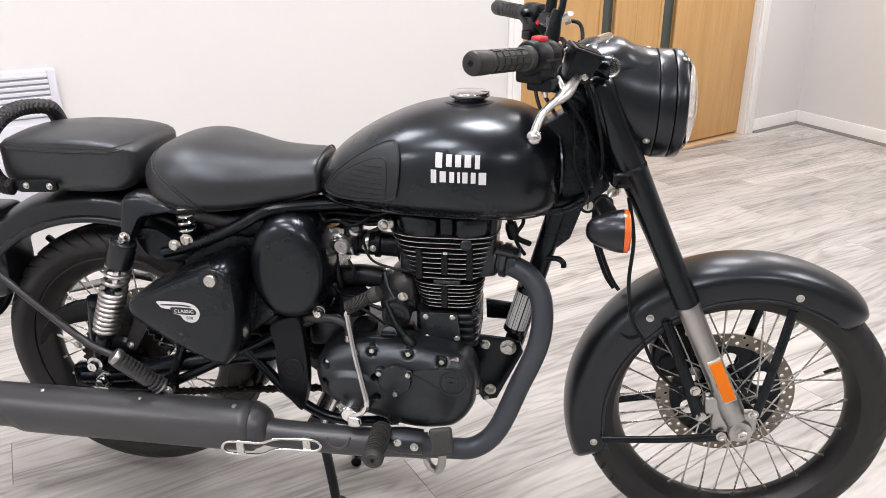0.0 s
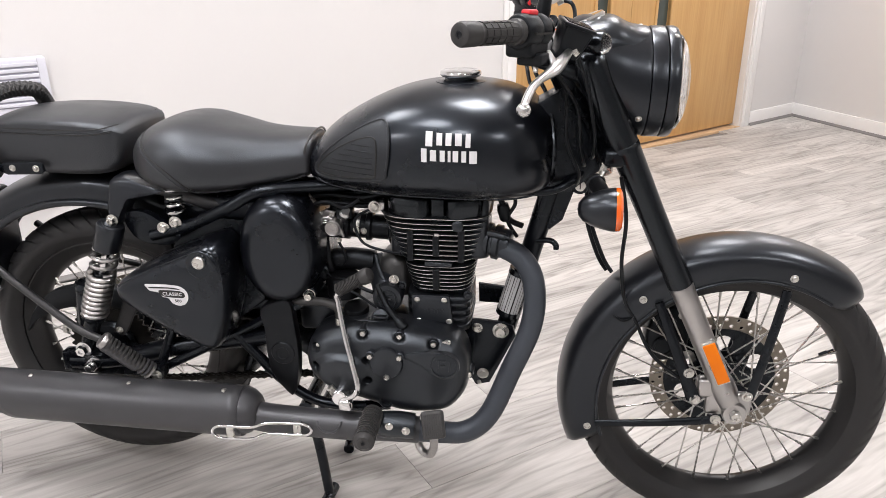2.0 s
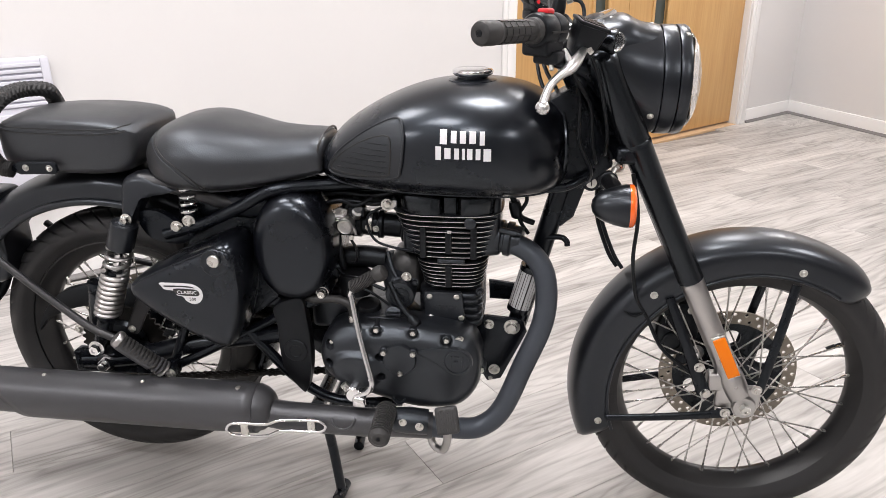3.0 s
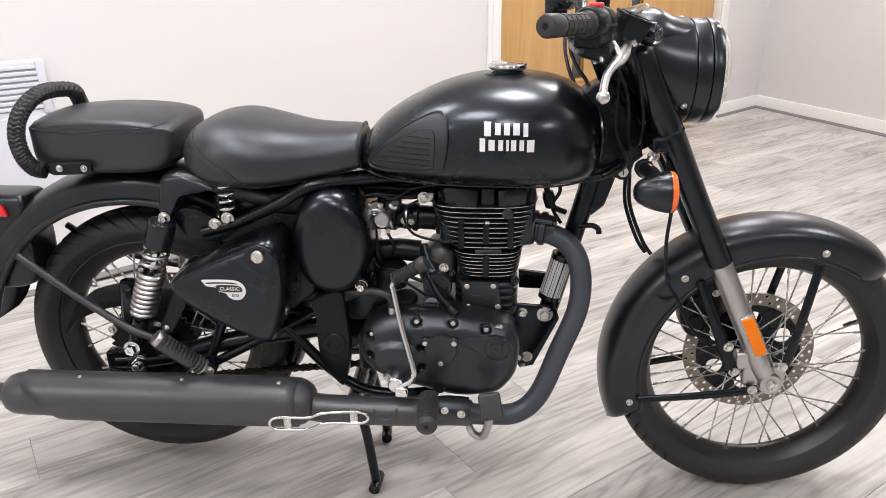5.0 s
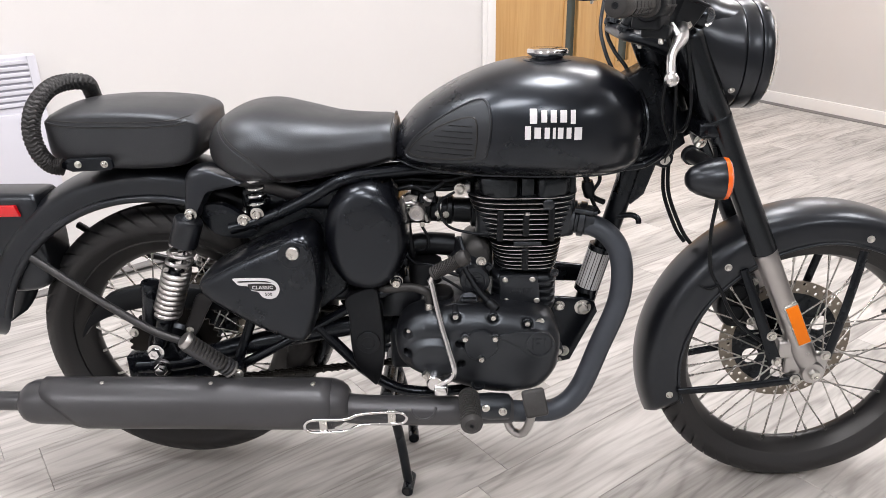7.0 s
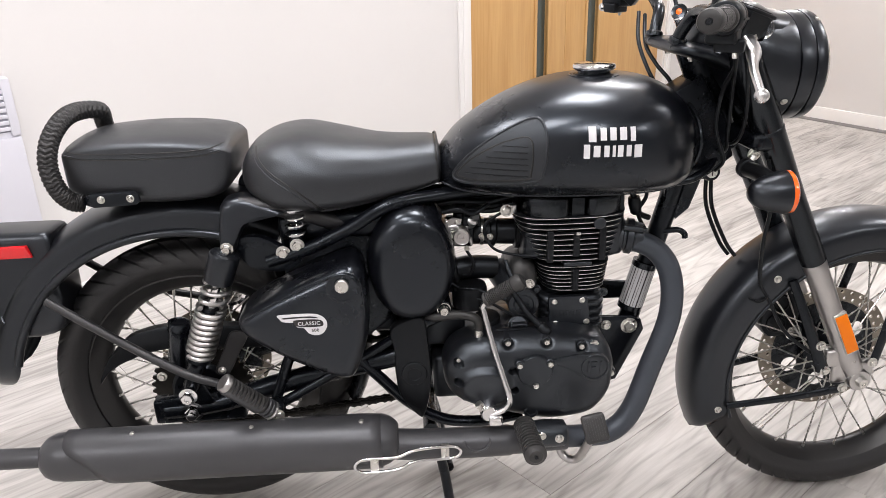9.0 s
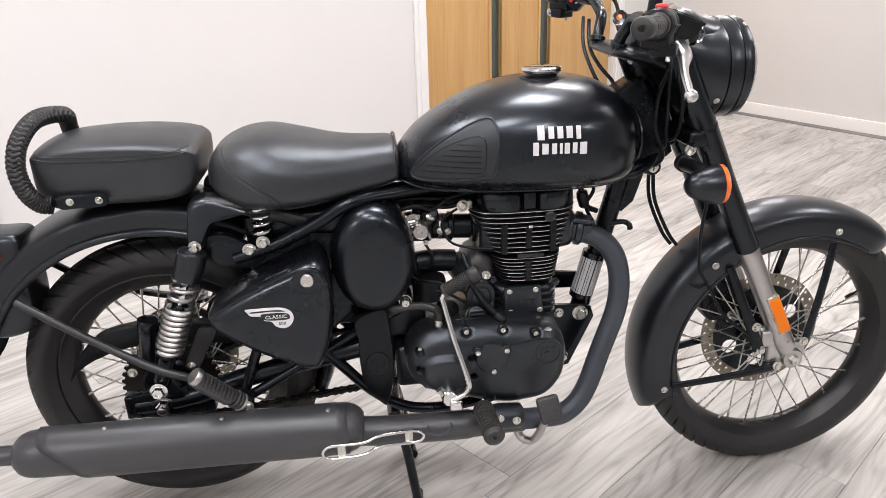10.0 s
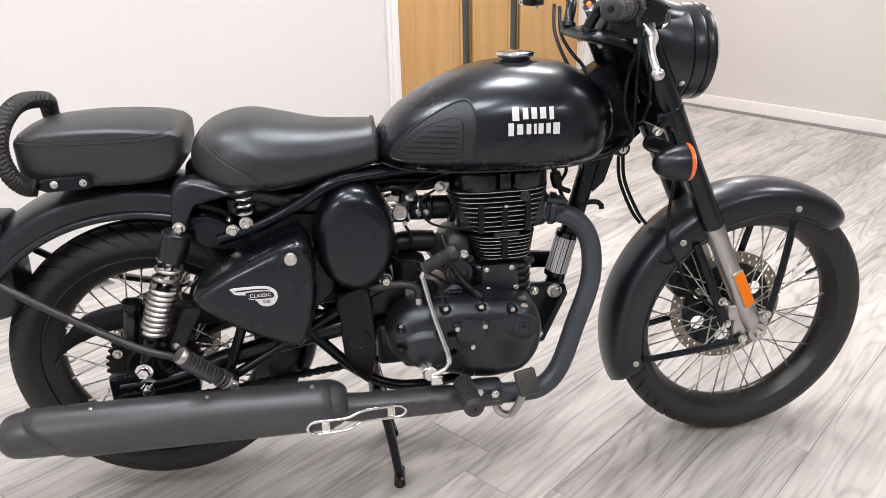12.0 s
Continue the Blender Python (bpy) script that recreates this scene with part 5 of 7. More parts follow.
def build_side_panel():
    out = [(0.128, 0.552), (0.137, 0.572), (0.19, 0.603), (0.26, 0.634), (0.315, 0.655), (0.341, 0.655), (0.357, 0.635), (0.362, 0.60), (0.363, 0.54), (0.352, 0.49), (0.333, 0.44), (0.315, 0.432), (0.29, 0.437), (0.21, 0.478), (0.145, 0.525)]
    p = part("side_panel", pillow(out, [(-0.075, 0.004), (-0.12, 0.0), (-0.165, 0.0), (-0.178, 0.002), (-0.189, 0.007), (-0.195, 0.014), (-0.198, 0.024), (-0.2, 0.036)], 5), SATIN, BIKE, "satin black triangular side panel", 60)
    part("panel_dish", turned([(0.029, 0.0), (0.028, 0.0016), (0.0265, 0.0022), (0.024, 0.0016), (0.016, 0.0012), (0.0, 0.0012)], (0.321, -0.1985, 0.624), "y", 40, -1), SATIN, p)
    # pressed bead along the upper edge
    bead = spline([(0.14, -0.1885, 0.566), (0.19, -0.1895, 0.594), (0.26, -0.1895, 0.6255), (0.313, -0.1895, 0.6465), (0.335, -0.1895, 0.6475), (0.348, -0.1885, 0.636), (0.354, -0.188, 0.61), (0.3555, -0.188, 0.56)], 6)
    part("pressed_bead", sweep(bmesh.new(), bead, 0.0024, 8), SATIN, p)
    part("panel_lock", turned([(0.0125, 0.0), (0.0125, 0.006), (0.0115, 0.0075), (0.006, 0.008), (0.0, 0.0075)], (0.321, -0.1995, 0.630), "y", 32, -1), STEEL, p, "round steel panel fastener")
    # winged badge, plain shapes and bars
    y = -0.2004
    part("badge", slab(flat_shape([(0.203, 0.579), (0.225, 0.58), (0.255, 0.58), (0.275, 0.577), (0.287, 0.567), (0.289, 0.553), (0.281, 0.540), (0.268, 0.536), (0.255, 0.541), (0.248, 0.551), (0.236, 0.554), (0.231, 0.5625), (0.212, 0.5655), (0.206, 0.572)], 4), y, y - 0.0008, 0.0002), WHITE_INK, p, "white winged badge decal")
    part("badge_line", slab(flat_shape([(0.213, 0.574), (0.25, 0.5748), (0.268, 0.5735), (0.275, 0.57), (0.266, 0.5712), (0.25, 0.5722), (0.214, 0.571)], 2), y - 0.0008, y - 0.0012, 0.0002), BLACK_INK, p)
    part("badge_ground", slab(flat_shape([(0.232, 0.568), (0.262, 0.5685), (0.279, 0.566), (0.283, 0.558), (0.277, 0.5535), (0.25, 0.5535), (0.236, 0.556), (0.231, 0.562)], 3), y - 0.0008, y - 0.0013, 0.0002), BLACK_INK, p)
    lettering("CLASSIC", 0.0098, (0.2575, y - 0.0014, 0.5575), WHITE_INK, p)
    lettering("500", 0.0085, (0.2675, y - 0.0009, 0.5435), BLACK_INK, p)
    a = part("air_filter_drum", pillow([(0.446 + 0.084 * math.copysign(abs(math.cos(t)) ** 0.96, math.cos(t)), 0.622 + 0.1145 * math.copysign(abs(math.sin(t)) ** 0.96, math.sin(t))) for t in np.linspace(0, 2 * math.pi, 48, endpoint=False)],
                                      [(0.06, 0.006), (0.05, 0), (-0.088, 0.0), (-0.102, 0.002), (-0.114, 0.006), (-0.122, 0.011), (-0.128, 0.018), (-0.1315, 0.026), (-0.1335, 0.036), (-0.1342, 0.046)], 1), SATIN, BIKE, "satin black oval air filter drum", 60)
    bolt(a, (0.504, -0.112, 0.53), 0.0095, (0, -1, 0), 0.014)
    part("drum_lug", turned([(0.015, 0), (0.015, 0.07), (0.011, 0.074)], (0.504, -0.04, 0.53), "y", 20, -1), FRAME_BLACK, a)


def build_frame():
    fr = part("frame", tube([(0.985, 0, 0.90), (0.90, 0, 0.80), (0.75, 0, 0.745), (0.55, 0, 0.73), (0.42, 0, 0.715)], 0.022, 20), FRAME_BLACK, BIKE, "black tubular steel frame")
    part("headstock", sweep(bmesh.new(), [(1.0, 0, 0.935), (1.05, 0, 0.775)], 0.034, 28), FRAME_BLACK, fr)
    part("gusset", slab([(0.93, 0.905), (0.965, 0.925), (1.0, 0.945), (1.05, 0.86), (1.075, 0.79), (1.02, 0.745), (0.95, 0.745), (0.945, 0.80)], 0.03, -0.045, 0.005), FRAME_BLACK, fr)
    part("tank_bracket", tube([(0.95, -0.075, 0.752), (0.99, -0.07, 0.757), (1.03, -0.05, 0.775), (1.045, -0.03, 0.79)], 0.008, 12), FRAME_BLACK, fr)
    part("downtube", sweep(bmesh.new(), [(1.0, 0, 0.80), (0.985, 0, 0.74), (0.905, 0, 0.43), (0.895, 0, 0.40)], 0.0215, 24, flat=1.0), FRAME_BLACK, fr)
    # steering lock barrel
    lk = part("steering_lock", turned([(0.0165, 0.0), (0.018, 0.003), (0.018, 0.03), (0.0165, 0.034), (0.0, 0.034)], (1.039, -0.003, 0.756), "y", 32, -1), FRAME_BLACK, fr)
    part("lock_ear", slab(flat_shape([(1.018, 0.758), (1.022, 0.742), (1.039, 0.737), (1.056, 0.745), (1.066, 0.79), (1.06, 0.805), (1.03, 0.80)], 3), -0.005, -0.022, 0.003), FRAME_BLACK, lk)
    part("lock_face", turned([(0.0105, 0), (0.0105, 0.003), (0.0, 0.0035)], (1.039, -0.0365, 0.756), "y", 24, -1), STEEL, lk)
    part("key_slot", block((1.0378, -0.0415, 0.75), (1.0402, -0.0395, 0.762), 0.0004), BLACK_INK, lk)
    part("gusset", slab([(0.962, 0.80), (1.045, 0.80), (1.034, 0.753), (1.01, 0.677), (0.985, 0.655), (0.955, 0.67)], -0.016, 0.016, 0.003), FRAME_BLACK, fr)
    # striped sleeve on the downtube
    a, b = Vector((0.931, -0.004, 0.556)), Vector((0.906, -0.004, 0.462))
    sl = part("downtube_sleeve", sweep(bmesh.new(), [a + (a - b) * 0.02, b - (a - b) * 0.02], 0.0245, 32), LABEL, fr, "silver label with black stripes round the downtube")
    d = (b - a).normalized()
    u = Vector((0, -1, 0))
    v = d.cross(u)
    for k, (ang, wdt) in enumerate(((-70, 4), (-55, 6), (-38, 2), (-24, 2), (-6, 7), (12, 2), (24, 4), (42, 2), (56, 5), (74, 3))):
        t0, t1 = radians(ang - wdt / 2), radians(ang + wdt / 2)
        bm = bmesh.new()
        q = [[p + (u * math.cos(t) + v * math.sin(t)) * r for t in (t0, (t0 + t1) / 2, t1)] for p in (a, b) for r in (0.0248,)]
        rings(bm, q, False, False)
        ob = part("stripe", bm, BLACK_INK, sl)
    for p, r in ((a, 0.0253), (b, 0.0253)):
        part("sleeve_band", sweep(bmesh.new(), [p - d * 0.006, p + d * 0.006], r, 32), GLOSS, sl)
    for s in (-1, 1):
        y = s * 0.105
        tubes = [
            ([(0.18, y, 0.645), (0.26, y, 0.668), (0.34, y, 0.705), (0.41, y * 0.9, 0.74), (0.50, y * 0.6, 0.745), (0.58, y * 0.4, 0.745)], 0.0125),
            ([(0.505, y, 0.515), (0.42, y, 0.476), (0.345, y, 0.434), (0.234, s * 0.118, 0.378), (0.168, s * 0.125, 0.345)], 0.010),
            ([(0.335, y, 0.428), (0.37, y, 0.385), (0.43, y, 0.318), (0.50, y, 0.274), (0.58, y, 0.265), (0.66, y * 0.9, 0.268)], 0.0115),
            ([(0.205, y, 0.46), (0.165, s * 0.122, 0.355)], 0.0105),
        ]
        for pts, r in tubes:
            part("frame_tube", tube(pts, r, 14), FRAME_BLACK, fr)
        # swing arm
        sa = part("swing_arm", tube([(-0.055, s * 0.1, 0.335), (0.05, s * 0.1, 0.345), (0.2, s * 0.098, 0.385), (0.43, s * 0.09, 0.425)], 0.021, 18), FRAME_BLACK, BIKE, "black swing arm")
        part("axle_plate", slab([(-0.06, 0.312), (-0.06, 0.366), (0.05, 0.378), (0.06, 0.33), (0.04, 0.31)], s * 0.098, s * 0.116, 0.003), FRAME_BLACK, sa)
        bolt(sa, (0, s * 0.118, 0.338), 0.015, (0, s, 0), 0.012, mat=CHROME)
        part("axle_end", turned([(0.0085, 0.0), (0.0085, 0.022), (0.006, 0.024)], (0, s * 0.118, 0.338), "y", 20, s), CHROME, sa)
        bolt(sa, (0.006, s * 0.149, 0.392), 0.0125, (0, s, 0), 0.013, mat=CHROME)
        part("chain_adjuster", turned([(0.006, 0), (0.006, 0.016), (0.004, 0.018), (0.003, 0.03)], (-0.058, s * 0.1, 0.335), (-1, 0, 0), 12), STEEL, sa)
        bolt(sa, (-0.048, s * 0.116, 0.42), 0.007, (0, s, 0), 0.007)
        part("shock_lug", slab([(-0.02, 0.35), (0.045, 0.35), (0.03, 0.41), (0.0, 0.415)], s * 0.1, s * 0.118, 0.004), FRAME_BLACK, sa)
        # chain guard strap and axle block
        part("guard_strap", slab(flat_shape([(0.085, 0.492), (0.104, 0.497), (0.122, 0.49), (0.1, 0.45), (0.075, 0.405), (0.06, 0.401), (0.048, 0.412), (0.066, 0.45)], 3), s * 0.088, s * 0.095, 0.0015), MATT, sa)
        bolt(sa, (0.062, s * 0.0955, 0.414), 0.006, (0, s, 0), 0.004, dome=True)
        part("axle_block", block((-0.078, min(s * 0.082, s * 0.112), 0.309), (0.1, max(s * 0.082, s * 0.112), 0.36), 0.004), FRAME_BLACK, sa)
        # footrest plate
        pl = part("pivot_plate", slab(flat_shape([(0.398, 0.492), (0.425, 0.512), (0.462, 0.517), (0.47, 0.47), (0.474, 0.40), (0.47, 0.345), (0.458, 0.30), (0.445, 0.297), (0.412, 0.345), (0.404, 0.40), (0.404, 0.45)], 4), s * 0.095, s * 0.124, 0.005), PLASTIC, BIKE, "black swing arm pivot cover plate")
        part("pivot_cap", turned([(0.0255, 0), (0.0255, 0.0025), (0.024, 0.004), (0.014, 0.0042), (0.013, 0.003), (0.0, 0.003)], (0.441, s * 0.1235, 0.398), "y", 36, s), PLASTIC, pl)
        # subframe bracket over the shock
        br = part("shock_bracket", pillow(flat_shape([(0.106, 0.754), (0.118, 0.767), (0.146, 0.772), (0.18, 0.764), (0.222, 0.747), (0.222, 0.737), (0.2, 0.737), (0.17, 0.731), (0.146, 0.714), (0.134, 0.695), (0.128, 0.677), (0.114, 0.668), (0.101, 0.675), (0.099, 0.705), (0.103, 0.735)], 4), [(s * 0.085, 0.0), (s * 0.108, 0.0), (s * 0.117, 0.0018), (s * 0.123, 0.005), (s * 0.126, 0.0095), (s * 0.1275, 0.015)], 1), SOFT_SATIN, BIKE, "matt black shock absorber bracket", 60)
        for v in br.data.vertices:
            v.co.y -= s * (v.co.z - 0.69) * 0.15
        part("seat_rail_plate", slab(flat_shape([(0.125, 0.69), (0.17, 0.695), (0.215, 0.668), (0.245, 0.65), (0.215, 0.625), (0.16, 0.63), (0.135, 0.65)], 3), s * 0.088, s * 0.108, 0.003), FRAME_BLACK, br)
        part("seat_rail", tube([(0.14, s * 0.1, 0.757), (0.2, s * 0.1, 0.748), (0.26, s * 0.09, 0.728), (0.31, s * 0.075, 0.705), (0.36, s * 0.05, 0.69)], 0.0155, 14), MATT, br)
        bolt(br, (0.115, s * 0.131, 0.684), 0.0085, (0, s, 0), 0.012)
        # shock absorber
        a, b = Vector((0.112, s * 0.13, 0.68)), Vector((0.006, s * 0.13, 0.392))
        d = (b - a).normalized()
        L = (b - a).length
        sh = part("shock_absorber", lathe(bmesh.new(), [(0.008, -0.003), (0.012, 0.001), (0.018, 0.0025), (0.0185, 0.004), (0.0255, 0.0055), (0.0272, 0.009), (0.0275, 0.013), (0.0275, 0.058), (0.0265, 0.0615), (0.024, 0.063), (0.012, 0.064), (0.011, 0.068)], a, d, 36), SOFT_SATIN, BIKE, "gas shock absorber with chrome coil spring")
        part("damper_rod", sweep(bmesh.new(), [a + d * 0.06, a + d * 0.16], 0.008, 16), CHROME, sh)
        part("damper_body", lathe(bmesh.new(), [(0.014, 0.12), (0.016, 0.125), (0.016, L - 0.09), (0.025, L - 0.088), (0.025, L - 0.075), (0.017, L - 0.07), (0.017, L - 0.014), (0.012, L - 0.005), (0.012, L + 0.008)], a, d, 28), FRAME_BLACK, sh)
        cs = bmesh.new()
        coil(cs, a + d * 0.064, a + d * 0.118, 0.0236, 0.0042, 2.8)
        coil(cs, a + d * 0.118, a + d * (L - 0.086), 0.0236, 0.0055, 9.0)
        part("coil_spring", cs, ALLOY, sh, "chrome coil spring")
        # reservoir canister behind
        if s < 0:
            part("canister", lathe(bmesh.new(), [(0.0, 0.002), (0.014, 0.002), (0.0155, 0.0), (0.0195, 0.001), (0.0208, 0.004), (0.0208, 0.018), (0.0198, 0.019), (0.0198, 0.1), (0.017, 0.106)], (-0.012, s * 0.075, 0.518), (-0.14, 0, -1), 28), SATIN, sh)
    # chain
    line = spline([(-0.2, 0, 0.372), (-0.175, 0, 0.41), (-0.13, 0, 0.444), (-0.07, 0, 0.462), (0.0, 0, 0.466), (0.1, 0, 0.458), (0.24, 0, 0.452)], 6)
    loops = []
    for k, q in enumerate(line):
        h = 0.004 + 0.02 * min(1.0, k / 12)
        loops.append([Vector((q.x, y, q.z + z * h)) for y, z in ((-0.028, -1), (-0.042, -1), (-0.044, -0.8), (-0.044, 0.75), (-0.04, 1), (-0.02, 1), (-0.02, 0.8), (-0.028, 0.8))])
    bm = bmesh.new()
    rings(bm, loops)
    part("chain_guard", bm, PLASTIC, BIKE, "black chain guard")
    p0, p1 = Vector((0.0, -0.03, 0.438)), Vector((0.52, -0.03, 0.425))
    p2, p3 = Vector((0.0, -0.03, 0.245)), Vector((0.52, -0.03, 0.30))
    for a, b in ((p0, p1), (p2, p3)):
        bm = bmesh.new()
        n = int((b - a).length / 0.0159)
        for k in range(n):
            q0, q1 = a.lerp(b, k / n), a.lerp(b, (k + 1) / n)
            o = 0.006 if k % 2 else 0.004
            for sg in (-1, 1):
                sweep(bm, [q0 + Vector((0, sg * o, 0)), q0.lerp(q1, 0.5) + Vector((0, sg * o, 0)), q1 + Vector((0, sg * o, 0))], [0.0072, 0.0046, 0.0072], 8)
            lathe(bm, [(0.005, -0.008), (0.005, 0.008)], q0, "y", 8)
        tagged(part("drive_chain", bm, CHAIN, BIKE, "oily roller drive chain run"), kind="stuff")
    part("wiring_tray", block((0.495, -0.02, 0.692), (0.668, 0.03, 0.738), 0.008), PLASTIC, BIKE, "black wiring tray under the tank")
    for pts in ([(0.49, -0.03, 0.715), (0.54, -0.035, 0.722), (0.6, -0.03, 0.716), (0.66, -0.035, 0.73)], [(0.5, -0.035, 0.7), (0.55, -0.04, 0.706), (0.61, -0.035, 0.7), (0.65, -0.04, 0.715)]):
        part("wiring_loom", tube(pts, 0.0055, 10), PLASTIC, BIKE)
    # boxes and inner guard that fill the space under the saddle
    part("battery_box", block((0.2, -0.07, 0.47), (0.39, 0.1, 0.69), 0.012), FRAME_BLACK, BIKE, "black battery box under the saddle")
    part("tool_tray", block((0.20, -0.085, 0.675), (0.50, 0.1, 0.725), 0.012), FRAME_BLACK, BIKE)
    part("inner_guard", tube([(0.2, 0.03, 0.70), (0.30, 0.03, 0.60), (0.335, 0.03, 0.46), (0.33, 0.03, 0.34), (0.31, 0.03, 0.28)], 0.055, 18, 6, flat=0.35), FRAME_BLACK, BIKE)
    part("frame_web", slab([(0.32, 0.44), (0.40, 0.50), (0.42, 0.56), (0.37, 0.6), (0.33, 0.56)], -0.05, -0.085, 0.004), FRAME_BLACK, BIKE)
    part("gearbox_web", slab([(0.37, 0.44), (0.41, 0.47), (0.46, 0.5), (0.52, 0.52), (0.52, 0.36), (0.46, 0.33), (0.42, 0.36)], 0.04, -0.02, 0.004), FRAME_BLACK, BIKE)


build_side_panel()
build_frame()


TOP_BOLTS = ((0.622, -0.153, 0.471), (0.697, -0.156, 0.47), (0.765, -0.156, 0.456))
COVER_HOLES = ((0.526, 0.437), (0.526, 0.399), (0.631, 0.419), (0.632, 0.375))


def cover_shell():
    """The swelling side cover: round shoulders, a clutch swell, sunken bolt pockets and bolt holes."""
    line = flat_shape([(0.498, 0.405), (0.506, 0.44), (0.528, 0.464), (0.565, 0.477), (0.615, 0.482), (0.695, 0.482), (0.765, 0.474), (0.812, 0.459), (0.832, 0.424), (0.835, 0.385), (0.827, 0.342), (0.795, 0.302), (0.745, 0.289), (0.69, 0.29), (0.62, 0.309), (0.546, 0.334), (0.509, 0.365)], 15)
    P = np.array([(p[0], p[1]) for p in line])
    Q = np.roll(P, -1, axis=0)
    mid = np.array((0.664, 0.388))

    def depth(p):
        ab = Q - P
        t = np.clip(((p - P) * ab).sum(1) / np.maximum((ab * ab).sum(1), 1e-12), 0, 1)
        d = float(np.sqrt(((P + ab * t[:, None] - p) ** 2).sum(1)).min())
        f = min(d / 0.042, 1.0)
        y = -0.128 - 0.041 * math.sqrt(1 - (1 - f) ** 2) - 0.004 * min(d / 0.09, 1.0)
        # clutch swell, steep at its upper edge and running out downwards
        u, v = (p[0] - 0.577) / 0.058, (p[1] - 0.385) / 0.05
        q = (abs(u) ** 2.4 + abs(v) ** 2.4) ** (1 / 2.4)
        k = min(max((1.0 - q) / 0.34, 0.0), 1.0)
        y -= 0.013 * k * k * (3 - 2 * k) * (0.75 + 0.25 * v)
        for bx, by, bz in TOP_BOLTS:
            d = math.hypot(p[0] - bx, min(0.0, p[1] - bz - 0.001))
            k = min(max((0.0125 - d) / 0.004, 0.0), 1.0)
            y += k * max(0.0, by + 0.005 - y)
        for hx, hz in COVER_HOLES:
            k = min(max((0.0092 - math.hypot(p[0] - hx, p[1] - hz)) / 0.0025, 0.0), 1.0)
            y += 0.016 * k
        return y

    loops = [[Vector((a, -0.08, b)) for a, b in P], [Vector((a, -0.12, b)) for a, b in P]]
    for i in range(72):
        f = 1 - (i / 72)
        ring = mid + (P - mid) * f
        loops.append([Vector((a, depth(np.array((a, b))), b)) for a, b in ring])
    bm = bmesh.new()
    rings(bm, loops)
    return bm


def build_engine():
    e = part("engine", block((0.53, -0.1, 0.30), (0.818, 0.11, 0.45), 0.02), ENGINE_BLACK, BIKE, "black single-cylinder engine with bright-edged cooling fins")
    cov = part("timing_cover", cover_shell(), ENGINE_BLACK, e, "black cast timing cover", 50)
    part("point_cap", turned([(0.034, -0.02), (0.034, 0.004), (0.032, 0.007), (0.028, 0.008), (0.0, 0.0085)], (0.672, -0.172, 0.418), "y", 44, -1), ENGINE_BLACK, cov)
    part("teardrop", pillow(flat_shape([(0.702, 0.435), (0.735, 0.445), (0.775, 0.448), (0.805, 0.442), (0.819, 0.42), (0.812, 0.396), (0.788, 0.387), (0.765, 0.396), (0.738, 0.416)], 4), [(-0.165, 0), (-0.174, 0.001), (-0.1752, 0.003)], 1), ENGINE_BLACK, cov)
    part("emblem_ring", sweep(bmesh.new(), [Vector((0.788 + 0.0255 * math.cos(t), -0.1755, 0.419 + 0.0255 * math.sin(t))) for t in np.linspace(0, 2 * math.pi, 40, endpoint=False)], 0.0018, 8, closed=True), ENGINE_BLACK, cov)
    for x0, x1, z0, z1 in ((0.774, 0.778, 0.407, 0.432), (0.781, 0.792, 0.428, 0.432), (0.781, 0.790, 0.417, 0.421), (0.797, 0.801, 0.407, 0.432)):
        part("emblem_mark", block((x0, -0.1775, z0), (x1, -0.173, z1), 0.0006), ENGINE_BLACK, cov, "plain cast emblem mark")
    for x, y, z in TOP_BOLTS + ((0.834, -0.132, 0.378),):
        part("bolt_boss", turned([(0.0095, -0.03), (0.0095, 0.0), (0.0085, 0.001), (0.0075, -0.001)], (x, y, z), "y", 24, -1), ENGINE_BLACK, cov)
        if z > 0.4:
            rib = sweep(bmesh.new(), [(x, -0.1, z + 0.004), (x, -0.13, z + 0.003), (x, y + 0.006, z)], [0.009, 0.0095, 0.0095], 18)
            part("boss_rib", rib, ENGINE_BLACK, cov)
        bolt(cov, (x, y + 0.001, z), 0.0062, (0, -1, 0), 0.006, washer=False)
    for x, z in ((0.641, 0.436), (0.70, 0.436), (0.673, 0.39)):
        part("bolt_boss", turned([(0.009, -0.02), (0.009, 0.007), (0.0075, 0.0085)], (x, -0.172, z), "y", 20, -1), ENGINE_BLACK, cov)
        bolt(cov, (x, -0.1805, z), 0.0062, (0, -1, 0), 0.006, washer=False)
    for x, z in COVER_HOLES:
        bolt(cov, (x + 0.001, -0.151, z + 0.001), 0.0045, (0, -1, 0), 0.002, washer=False, mat=STEEL if z > 0.43 else PLASTIC)
    part("drain_plug", turned([(0.014, -0.01), (0.015, 0.002), (0.013, 0.004), (0.009, 0.004), (0.008, -0.001), (0.0, -0.001)], (0.667, -0.165, 0.322), "y", 28, -1), ENGINE_BLACK, cov)
    part("oil_filler", turned([(0.02, -0.02), (0.0205, -0.002), (0.018, -0.001), (0.0175, 0.006), (0.0155, 0.008), (0.0, 0.0085)], (0.65, -0.108, 0.484), (0, -0.75, 0.66), 32), ENGINE_BLACK, e)
    part("filler_tab", block((0.636, -0.124, 0.489), (0.664, -0.112, 0.494), 0.0015), ENGINE_BLACK, e)
    part("scuff", slab(flat_shape([(0.781, 0.46), (0.792, 0.464), (0.799, 0.459), (0.79, 0.451), (0.783, 0.455)], 3), -0.148, -0.1555, 0.0003), STEEL, cov, "bright worn patch on the cover")
